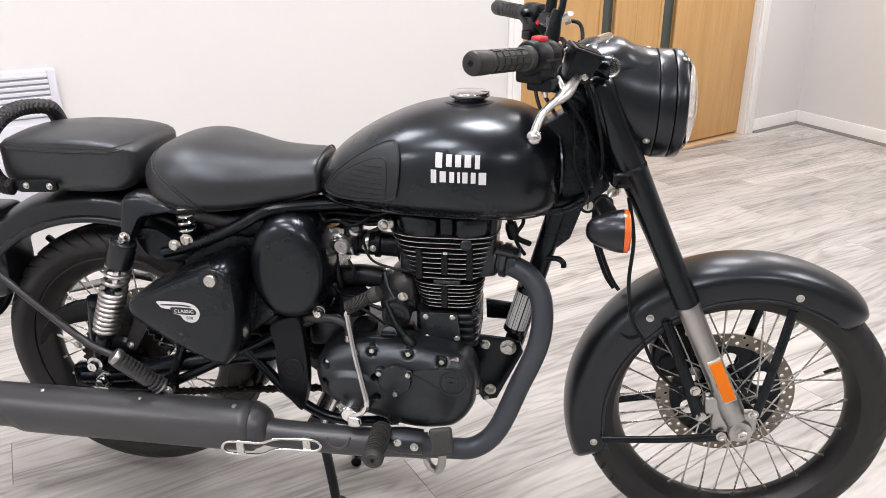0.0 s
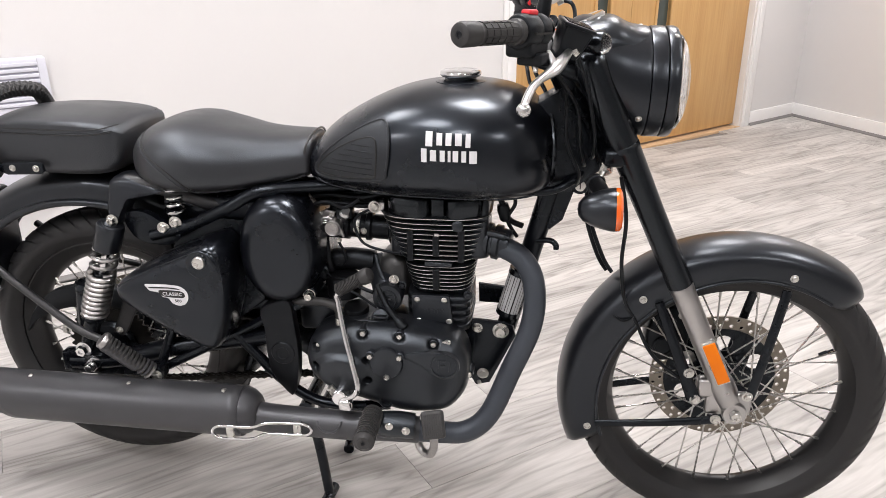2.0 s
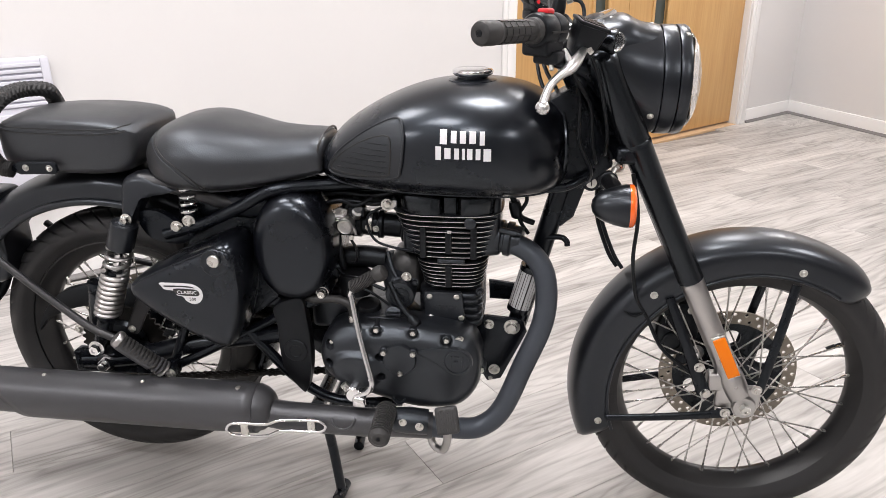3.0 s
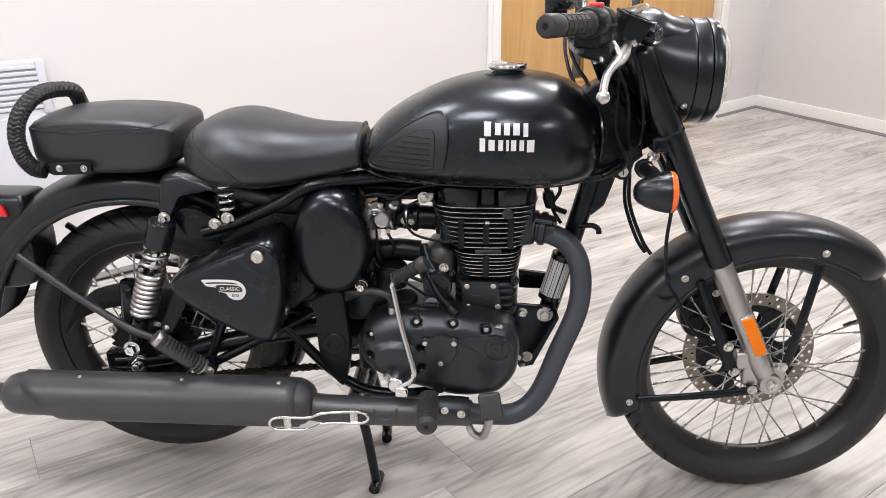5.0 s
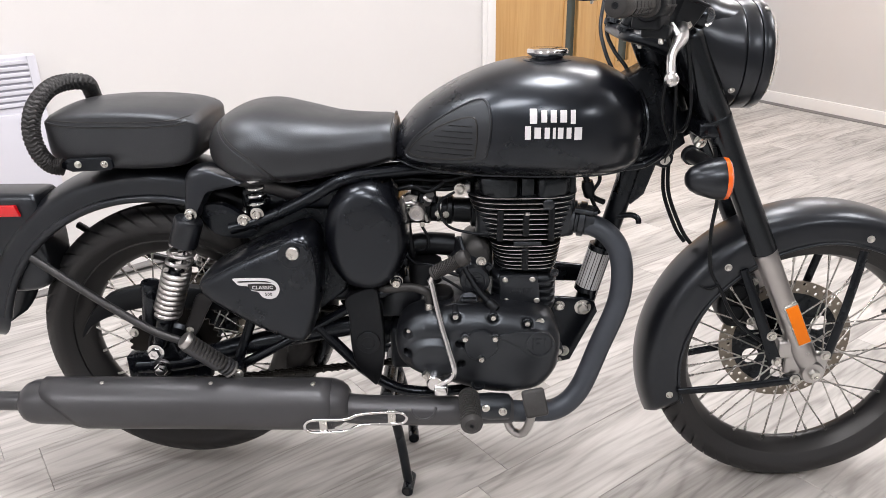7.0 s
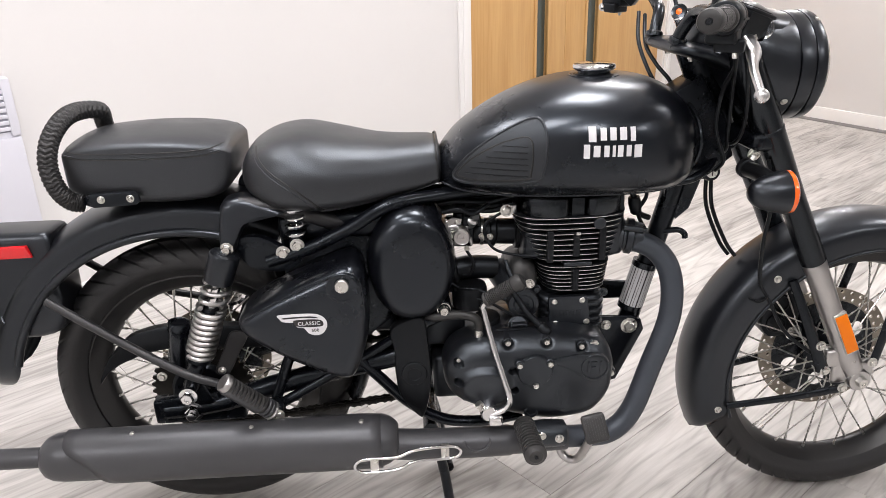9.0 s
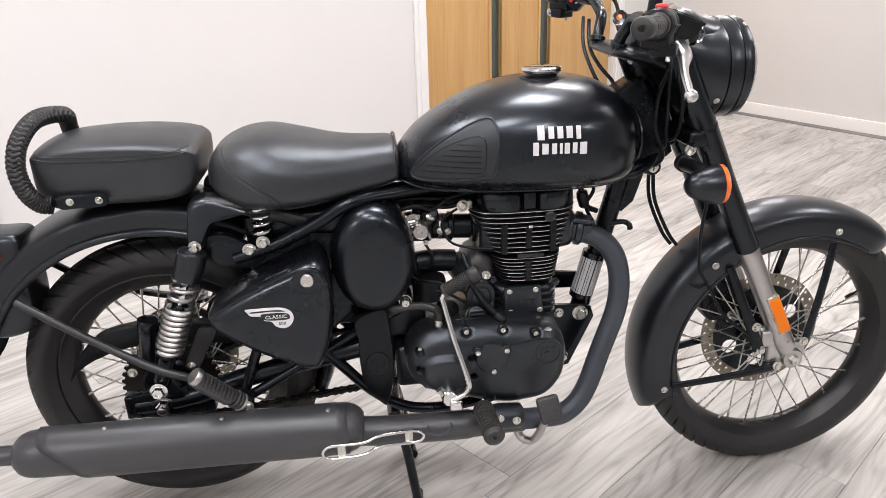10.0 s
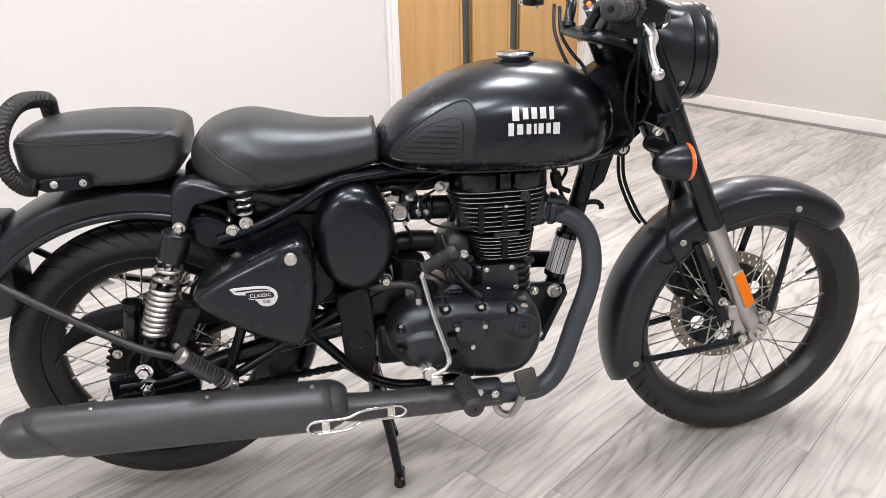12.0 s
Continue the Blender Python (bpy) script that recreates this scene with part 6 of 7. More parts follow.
    # kick-start shaft boss and breather union
    part("breather_union", turned([(0.014, -0.004), (0.015, 0.006), (0.012, 0.01), (0.009, 0.012), (0.009, 0.028)], (0.569, -0.128, 0.462), "z", 20), STEEL, e)
    part("breather_hose", tube([(0.569, -0.128, 0.48), (0.569, -0.128, 0.503), (0.56, -0.128, 0.516), (0.53, -0.12, 0.52), (0.48, -0.11, 0.513), (0.45, -0.08, 0.51)], 0.0088, 16), SOFT_RUBBER, e)
    # barrel base
    part("barrel_base", loft([0.698, 0.70, 0.71, 0.735, 0.80, 0.82, 0.828, 0.83], [0.52] + [0.525] * 6 + [0.52], [0.445] + [0.44] * 6 + [0.445], [0.05, 0.06, 0.07, 0.074, 0.074, 0.07, 0.06, 0.05], 8, 40, 3), ENGINE_BLACK, e)
    # barrel and head fins
    part("barrel", loft([0.705, 0.71, 0.73, 0.80, 0.82, 0.825], [0.70] * 6, [0.50] * 6, [0.03, 0.045, 0.055, 0.055, 0.045, 0.03], 8, 32, 3), ENGINE_BLACK, e)

    def fin(z, cx, hx, hy, th=0.0042, name="fin", mats=None, power=5):
        n = 56
        loops = []
        for zz, ins in ((z, 0.0012), (z + 0.0008, 0.0), (z + th - 0.0008, 0.0), (z + th, 0.0012)):
            lp = []
            for k in range(n):
                t = 2 * math.pi * k / n
                c, s = math.cos(t), math.sin(t)
                lp.append(Vector((cx + (hx - ins) * math.copysign(abs(c) ** (2 / power), c), (hy - ins) * math.copysign(abs(s) ** (2 / power), s), zz)))
            loops.append(lp)
        bm = bmesh.new()
        rings(bm, loops)
        bm.faces.ensure_lookup_table()
        if mats:
            for f in bm.faces:
                ns = [v.co.z for v in f.verts]
                if abs(min(ns) - (z + 0.0008)) < 1e-6 and abs(max(ns) - (z + th - 0.0008)) < 1e-6:
                    f.material_index = 1
        return part(name, bm, mats or ENGINE_BLACK, e, "", 30)

    # fins widen upwards from the barrel to the head
    for k in range(7):
        f = k / 6
        fin(0.5425 + 0.0083 * k, 0.769 - 0.003 * f, 0.065 + 0.011 * f, 0.087 + 0.003 * f, 0.0026, "barrel_fin", [ENGINE_BLACK, FIN_EDGE], 3.6)
    for k in range(9):
        f = k / 8
        fin(0.608 + 0.0109 * k, 0.764 - 0.007 * f, 0.082 + 0.031 * f, 0.092 + 0.004 * f, 0.0028, "head_fin", [ENGINE_BLACK, FIN_EDGE], 3.6)
    for k in range(4):
        fin(0.458 + 0.0165 * k, 0.765, 0.068, 0.087, 0.0055, "base_fin")
    # cylinder head and rocker box
    part("cylinder_head", loft([0.665, 0.668, 0.685, 0.73, 0.80, 0.845, 0.862, 0.865], [0.725] + [0.737] * 6 + [0.725], [0.60, 0.60, 0.60, 0.595, 0.595, 0.60, 0.60, 0.60], [0.04, 0.06, 0.07, 0.074, 0.074, 0.07, 0.06, 0.04], 7, 40, 3), ENGINE_BLACK, e, "black cylinder head")
    for cx, hx in ((0.708, 0.047), (0.817, 0.04)):
        loops = []
        for z, ins in ((0.698, 0.002), (0.70, 0.0), (0.728, 0.0), (0.737, 0.003), (0.743, 0.01)):
            lp = []
            for k in range(48):
                t = 2 * math.pi * k / 48
                c, s = math.cos(t), math.sin(t)
                x = cx + (hx - ins) * math.copysign(abs(c) ** 0.4, c)
                y = (0.0965 - ins) * math.copysign(abs(s) ** 0.4, s)
                # the covers follow the rounded plan of the head
                y *= 1 - 0.22 * max(0.0, abs(x - 0.757) - 0.05) / 0.055
                lp.append(Vector((x, y, z)))
            loops.append(lp)
        bm = bmesh.new()
        rings(bm, loops)
        part("rocker_cover", bm, GLOSS, e, "", 45)
    part("centre_web", block((0.753, -0.086, 0.68), (0.779, 0.06, 0.735), 0.003), GLOSS, e)
    part("cast_mark", block((0.761, -0.0985, 0.663), (0.7695, -0.097, 0.669), 0.0005), FIN_EDGE, e, "small bright cast mark")
    part("head_bolt", turned([(0.0115, 0), (0.0115, 0.01), (0.009, 0.012), (0.0, 0.0125)], (0.806, -0.087, 0.684), "y", 24, -1), ENGINE_BLACK, e)
    # fin dampers
    for x, z0, z1 in ((0.712, 0.608, 0.672), (0.813, 0.608, 0.676), (0.763, 0.618, 0.664), (0.763, 0.545, 0.592)):
        part("fin_damper", block((x - 0.0065, -0.0975, z0), (x + 0.0065, -0.083, z1), 0.002), PLASTIC, e)
    part("fin_step", block((0.74, -0.0945, 0.597), (0.795, -0.07, 0.6055), 0.002), ENGINE_BLACK, e)
    for x, z in ((0.69, 0.545), (0.826, 0.53)):
        bolt(e, (x, -0.075, z), 0.0065, (0, -1, 0), 0.007, mat=ENGINE_BLACK)
    # tappet inspection plate
    pl = part("inspection_plate", slab([(0.712, 0.53), (0.716, 0.533), (0.786, 0.533), (0.79, 0.53), (0.797, 0.47), (0.794, 0.466), (0.718, 0.466), (0.714, 0.47)], -0.083, -0.094, 0.002), ENGINE_BLACK, e, "black tappet inspection plate")
    for x, z in ((0.7235, 0.5225), (0.779, 0.5235), (0.7265, 0.4755), (0.789, 0.4765)):
        bolt(pl, (x, -0.0935, z), 0.0062, (0, -1, 0), 0.003, dome=True, washer=False)
    for k in range(7):
        part("cast_bar", block((0.735 + 0.0066 * k, -0.0952, 0.494), (0.739 + 0.0066 * k, -0.0935, 0.503), 0.0003), ENGINE_BLACK, pl, "plain raised bar in place of lettering")
    # starter motor and its drive cover
    st = part("starter_motor", lathe(bmesh.new(), [(0.02, -0.03), (0.027, -0.02), (0.03, 0.0), (0.03, 0.07), (0.026, 0.082), (0.012, 0.085)], (0.655, -0.06, 0.53), (-0.3, 0.75, 0.3), 32), ENGINE_BLACK, e, "black starter motor")
    part("starter_cap", turned([(0.03, -0.04), (0.031, 0.0), (0.029, 0.005), (0.023, 0.007), (0.0, 0.0075)], (0.662, -0.092, 0.522), "y", 36, -1), ENGINE_BLACK, st)
    part("starter_ring", sweep(bmesh.new(), [Vector((0.662 + 0.02 * math.cos(t), -0.0995, 0.522 + 0.02 * math.sin(t))) for t in np.linspace(0, 2 * math.pi, 36, endpoint=False)], 0.002, 8, closed=True), ENGINE_BLACK, st)
    for k in range(3):
        part("cast_bar", block((0.651, -0.1012, 0.512 + 0.008 * k), (0.673, -0.098, 0.5155 + 0.008 * k), 0.0006), ENGINE_BLACK, st, "plain raised bar in place of lettering")
    part("starter_housing", loft([0.632, 0.636, 0.648, 0.67, 0.69, 0.697, 0.7], [0.56, 0.582, 0.596, 0.602, 0.596, 0.58, 0.56], [0.5] * 7, [0.03, 0.045, 0.056, 0.06, 0.056, 0.045, 0.03], 3.2, 36, 4), CAST_GREY, st, "grey-black starter casting")
    bolt(st, (0.675, -0.083, 0.56), 0.0075, (0, -1, 0), 0.006)
    part("decompressor_rod", tube([(0.632, -0.05, 0.60), (0.64, -0.062, 0.575), (0.655, -0.075, 0.55)], 0.0045, 10), ENGINE_BLACK, e)
    part("wire_plug", tube([(0.642, -0.09, 0.548), (0.665, -0.115, 0.515), (0.69, -0.13, 0.49)], 0.0065, 12), PLASTIC, e)
    part("plug_cap", turned([(0.008, -0.014), (0.011, -0.01), (0.011, 0.008), (0.007, 0.012)], (0.697, -0.133, 0.484), (0.5, -0.2, -0.5), 16), PLASTIC, e)
    part("crank_breather", turned([(0.035, 0), (0.036, 0.035), (0.033, 0.045), (0.0, 0.046)], (0.56, -0.045, 0.505), "z", 32), PLASTIC, e)
    part("inlet_hose", tube([(0.50, -0.01, 0.56), (0.56, -0.01, 0.572), (0.62, -0.01, 0.568)], 0.024, 18), PLASTIC, e)
    # throttle body and inlet
    tb = part("throttle_body", turned([(0.03, -0.03), (0.032, -0.026), (0.032, 0.02), (0.027, 0.024), (0.027, 0.055), (0.031, 0.057), (0.031, 0.066), (0.026, 0.07), (0.026, 0.105), (0.034, 0.108), (0.034, 0.12)], (0.55, 0.0, 0.648), (1, 0, -0.06), 32), PLASTIC, BIKE, "throttle body with bright alloy cap")
    part("throttle_casting", block((0.527, -0.03, 0.628), (0.562, 0.03, 0.672), 0.006), ALLOY, tb)
    part("throttle_linkage", sweep(bmesh.new(), [(0.515, -0.035, 0.668), (0.535, -0.04, 0.672), (0.55, -0.04, 0.664)], [0.006, 0.008, 0.005], 12), ALLOY, tb)
    part("idle_screw", turned([(0.004, 0), (0.004, 0.02), (0.0055, 0.021), (0.0055, 0.026)], (0.52, -0.035, 0.66), (-0.6, -0.5, 0.5), 12), STEEL, tb)
    part("sensor_plug", block((0.55, -0.045, 0.672), (0.585, -0.02, 0.694), 0.004), PLASTIC, tb)
    part("throttle_wheel", turned([(0.0165, -0.015), (0.0165, 0.002), (0.017, 0.008), (0.0155, 0.01), (0.0135, 0.0085), (0.009, 0.0085), (0.0085, 0.0105), (0.004, 0.0105), (0.0035, 0.008), (0.0, 0.008)], (0.546, -0.05, 0.656), "y", 36, -1), ALLOY, tb)
    bolt(tb, (0.556, -0.048, 0.628), 0.004, (0, -1, 0), 0.005)
    bolt(tb, (0.53, -0.048, 0.655), 0.003, (0, -1, 0), 0.004)
    part("return_spring", coil(bmesh.new(), (0.529, -0.03, 0.672), (0.529, -0.046, 0.658), 0.008, 0.0014, 4), STEEL, tb)
    part("cable_bracket", slab([(0.512, 0.68), (0.53, 0.69), (0.548, 0.686), (0.544, 0.67), (0.526, 0.664), (0.514, 0.668)], -0.034, -0.04, 0.001), ALLOY, tb)
    part("idle_housing", turned([(0.011, 0.0), (0.012, 0.004), (0.012, 0.024), (0.008, 0.028), (0.008, 0.036)], (0.562, -0.026, 0.67), (0.25, -0.5, 0.5), 20), CAST_ALLOY, tb)
    part("stop_arm", sweep(bmesh.new(), [(0.552, -0.05, 0.66), (0.562, -0.052, 0.65), (0.566, -0.05, 0.636)], [0.004, 0.005, 0.003], 10), ALLOY, tb)
    for x, z in ((0.518, 0.683), (0.538, 0.68), (0.572, 0.683)):
        bolt(tb, (x, -0.041, z), 0.0035, (0, -1, 0), 0.004, dome=True)
    for x in (0.59, 0.612):
        part("hose_clamp", turned([(0.0275, -0.004), (0.0285, -0.0035), (0.0285, 0.0035), (0.0275, 0.004)], (x, 0.0, 0.648 - 0.06 * (x - 0.55)), (1, 0, -0.06), 32), STEEL, tb)
    part("injector", turned([(0.013, 0), (0.013, 0.012), (0.01, 0.014), (0.01, 0.03), (0.007, 0.032), (0.007, 0.045)], (0.545, -0.02, 0.684), (0.05, -0.1, 1), 18), PLASTIC, tb)
    part("fuel_union", turned([(0.008, 0), (0.009, 0.02), (0.006, 0.022), (0.006, 0.035)], (0.505, -0.03, 0.69), (-0.3, -0.3, 0.8), 14), STEEL, tb)
    for p in ((0.588, -0.03, 0.645), (0.604, -0.03, 0.643)):
        bolt(tb, p, 0.005, (0, -1, 0), 0.006, dome=True)
    part("head_stud_lug", block((0.628, -0.05, 0.694), (0.655, -0.03, 0.714), 0.003), CAST_ALLOY, tb)
    bolt(tb, (0.634, -0.052, 0.704), 0.009, (0, -1, 0), 0.005, dome=True)
    for pts, r in (
        ([(0.63, -0.045, 0.70), (0.595, -0.05, 0.68), (0.592, -0.05, 0.655), (0.61, -0.06, 0.628), (0.65, -0.07, 0.618), (0.69, -0.08, 0.617)], 0.0028),
        ([(0.51, -0.05, 0.705), (0.54, -0.055, 0.712), (0.57, -0.05, 0.70), (0.60, -0.04, 0.715)], 0.0045),
        ([(0.555, -0.05, 0.625), (0.568, -0.055, 0.60), (0.562, -0.05, 0.575), (0.548, -0.045, 0.57)], 0.003),
        ([(0.525, -0.04, 0.63), (0.53, -0.045, 0.585), (0.535, -0.04, 0.555)], 0.007),
        ([(0.52, -0.05, 0.56), (0.56, -0.07, 0.535), (0.60, -0.09, 0.525), (0.64, -0.095, 0.50)], 0.003),
        ([(0.53, -0.06, 0.545), (0.57, -0.07, 0.548), (0.61, -0.08, 0.535), (0.63, -0.085, 0.53)], 0.004),
        ([(0.88, -0.03, 0.735), (0.895, -0.03, 0.70), (0.905, -0.02, 0.675), (0.93, -0.01, 0.66)], 0.006),
        ([(0.905, -0.02, 0.75), (0.915, -0.03, 0.715), (0.90, -0.03, 0.68), (0.92, -0.02, 0.64)], 0.004),
    ):
        part("hose", tube(pts, r, 10), PLASTIC, e)
    part("sensor", turned([(0.011, -0.012), (0.013, 0.0), (0.011, 0.02), (0.007, 0.024)], (0.892, -0.03, 0.70), (0.2, 0, -1), 18), PLASTIC, e)
    # front engine mount
    fm = part("engine_mount", slab([(0.80, 0.462), (0.832, 0.46), (0.90, 0.455), (0.918, 0.448), (0.925, 0.425), (0.872, 0.308), (0.842, 0.30), (0.825, 0.33), (0.81, 0.4)], -0.036, -0.046, 0.002), FRAME_BLACK, BIKE, "black front engine mounting plate")
    bolt(fm, (0.844, -0.046, 0.44), 0.008, (0, -1, 0), 0.008)
    bolt(fm, (0.893, -0.046, 0.436), 0.0125, (0, -1, 0), 0.012)
    bolt(fm, (0.857, -0.046, 0.33), 0.009, (0, -1, 0), 0.006)
    bolt(fm, (0.849, -0.046, 0.308), 0.0035, (0, -1, 0), 0.004, dome=True)
    part("mount_flange", slab([(0.838, 0.50), (0.925, 0.49), (0.925, 0.452), (0.84, 0.455)], 0.06, 0.05, 0.002), FRAME_BLACK, fm)
    # gearbox top
    part("gearbox_top", turned([(0.066, -0.02), (0.064, 0.006), (0.055, 0.016), (0.03, 0.021), (0.0, 0.022)], (0.635, -0.05, 0.455), (0, -0.12, 1), 40), ENGINE_BLACK, e)
    part("gearbox_rib", sweep(bmesh.new(), spline([(0.58, -0.11, 0.468), (0.62, -0.118, 0.476), (0.68, -0.116, 0.474), (0.72, -0.1, 0.468)], 5), 0.009, 12), ENGINE_BLACK, e)
    part("breather_cap", turned([(0.026, 0.0), (0.0265, 0.012), (0.024, 0.016), (0.0, 0.0175)], (0.592, -0.075, 0.478), (0, -0.15, 1), 28), PLASTIC, e)
    # clutter under the gearbox
    for lo, hi in (((0.48, -0.07, 0.30), (0.55, 0.06, 0.40)), ((0.46, -0.06, 0.42), (0.55, 0.06, 0.50)), ((0.40, -0.05, 0.53), (0.53, 0.08, 0.57)), ((0.33, -0.07, 0.66), (0.50, 0.07, 0.72)), ((0.36, -0.08, 0.47), (0.41, 0.05, 0.60))):
        part("crankcase_part", block(lo, hi, 0.012), ENGINE_BLACK, e)


def build_exhaust():
    hp = [(0.845, -0.03, 0.638), (0.872, -0.04, 0.632), (0.929, -0.06, 0.611), (0.958, -0.08, 0.562), (0.956, -0.10, 0.481), (0.918, -0.12, 0.384), (0.878, -0.14, 0.292), (0.833, -0.155, 0.256), (0.778, -0.165, 0.256), (0.717, -0.172, 0.262)]
    h = part("exhaust_header", tube(hp, 0.0222, 24, 10), HEADER, BIKE, "grey-black exhaust header pipe", 60)
    part("port_clamp", turned([(0.025, -0.01), (0.034, -0.008), (0.036, 0.0), (0.036, 0.01), (0.031, 0.012), (0.031, 0.017), (0.036, 0.019), (0.036, 0.03), (0.031, 0.033), (0.029, 0.05)], (0.858, -0.032, 0.636), (1, -0.2, -0.12), 32), ENGINE_BLACK, h)
    for dy, dz in ((-0.03, 0.026), (0.02, -0.034)):
        part("port_stud", turned([(0.0065, -0.005), (0.0065, 0.03), (0.0045, 0.032), (0.0045, 0.04)], (0.868, -0.034 + dy, 0.635 + dz), (1, -0.2, -0.12), 12), ENGINE_BLACK, h)
    part("clamp_hook", tube([(0.955, -0.015, 0.63), (0.985, -0.025, 0.636), (0.998, -0.03, 0.63), (1.0, -0.032, 0.62)], 0.006, 10), FRAME_BLACK, h)
    mid = part("link_pipe", tube([(0.735, -0.17, 0.262), (0.69, -0.176, 0.266), (0.65, -0.18, 0.268), (0.62, -0.183, 0.27), (0.53, -0.185, 0.272), (0.43, -0.187, 0.277), (0.39, -0.187, 0.283)], [0.0275] * 8 + [0.0275] * 8 + [0.028] * 8 + [0.03] * 25, 28), EXHAUST, BIKE, "matt black exhaust link pipe", 60)
    pts = [Vector((0.556 + 0.024 * math.cos(t), -0.185 - 0.0302 * math.cos(0.75 + 0.75 * math.sin(t)), 0.2715 + 0.0302 * math.sin(0.75 + 0.75 * math.sin(t)))) for t in np.linspace(-math.pi, 0.1, 24)]
    part("scallop", sweep(bmesh.new(), pts, 0.0022, 8), EXHAUST, mid)
    sil = part("silencer", lathe(bmesh.new(), [(0.019, 0.0), (0.03, 0.003), (0.039, 0.012), (0.0445, 0.025), (0.0465, 0.045), (0.0475, 0.2), (0.0505, 0.30), (0.0515, 0.60), (0.0505, 0.64), (0.045, 0.655), (0.036, 0.667), (0.028, 0.672)], (-0.268, -0.187, 0.301), (1, 0, -0.012), 44), EXHAUST, BIKE, "matt black peashooter silencer", 60)
    part("tail_pipe", lathe(bmesh.new(), [(0.015, 0.0), (0.0185, 0.0), (0.0195, 0.004), (0.0195, 0.13)], (-0.385, -0.187, 0.303), (1, 0, -0.012), 28), EXHAUST, sil)
    # wrapped cover over the body with its slanted end
    bm = bmesh.new()
    loops = []
    for i in range(81):
        t = radians(-200 + 200 * i / 80) + radians(100)
        x0 = float(np.interp(math.sin(t), [-1, -0.75, -0.4, 0.0, 0.25, 0.45, 0.62, 0.8, 1.0], [-0.125, -0.131, -0.146, -0.158, -0.170, -0.186, -0.203, -0.212, -0.215]))
        row = []
        for x in np.linspace(x0, 0.372, 26):
            r = 0.0528 - max(0.0, x - 0.3) * 0.02
            row.append(Vector((x, -0.187 - r * math.cos(t), 0.301 - 0.012 * (x + 0.268) + r * math.sin(t))))
        loops.append(row)
    rings(bm, loops, False, False)
    mod = part("silencer_wrap", bm, EXHAUST, sil, "", 60)
    md = mod.modifiers.new("thickness", "SOLIDIFY")
    md.thickness, md.offset = 0.0034, 0.0
    for x in (-0.091, 0.129, 0.335):
        bolt(sil, (x, -0.199, 0.299 - 0.012 * (x + 0.268) + 0.0525), 0.005, (0, -0.25, 1), 0.004, dome=True)
    bolt(sil, (0.265, -0.236, 0.279), 0.005, (0, -1, -0.4), 0.002, dome=True, mat=EXHAUST)
    # wire guard
    wire = [(0.32, -0.242, 0.274), (0.327, -0.241, 0.285), (0.345, -0.241, 0.289), (0.40, -0.2395, 0.289), (0.425, -0.234, 0.295), (0.45, -0.229, 0.296), (0.50, -0.222, 0.293), (0.516, -0.221, 0.288), (0.522, -0.221, 0.279), (0.515, -0.222, 0.269), (0.495, -0.223, 0.266), (0.45, -0.229, 0.27), (0.425, -0.234, 0.269), (0.40, -0.24, 0.261), (0.345, -0.243, 0.26), (0.327, -0.243, 0.264)]
    wg = part("heat_guard", sweep(bmesh.new(), spline(wire, 6, True), 0.0032, 12, closed=True), CHROME, BIKE, "chrome wire heat guard on the silencer")
    for x, y, z in ((0.357, -0.239, 0.2745), (0.492, -0.2205, 0.2795)):
        part("guard_clip", block((x - 0.008, y - 0.002, z - 0.017), (x + 0.008, y + 0.004, z + 0.017), 0.0015), STEEL, wg)
        bolt(wg, (x, y - 0.002, z + 0.004), 0.003, (0, -1, 0), 0.002, dome=True, washer=False)


def ribbed(parent, name, a, b, r, count, mat, label="", r_end=None):
    """A rubber with rings round it."""
    a, b = Vector(a), Vector(b)
    L = (b - a).length
    prof = [(r * 0.75, 0), (r, 0.003)]
    for k in range(count):
        h = 0.006 + (L - 0.012) * k / count
        st = (L - 0.012) / count
        prof += [(r, h), (r, h + st * 0.5), (r * 0.74, h + st * 0.62), (r * 0.74, h + st * 0.9)]
    prof += [(r, L - 0.006), (r_end or r, L - 0.003), ((r_end or r) * 0.8, L)]
    return part(name, turned(prof, a, b - a, 28), mat, parent, label, 30)


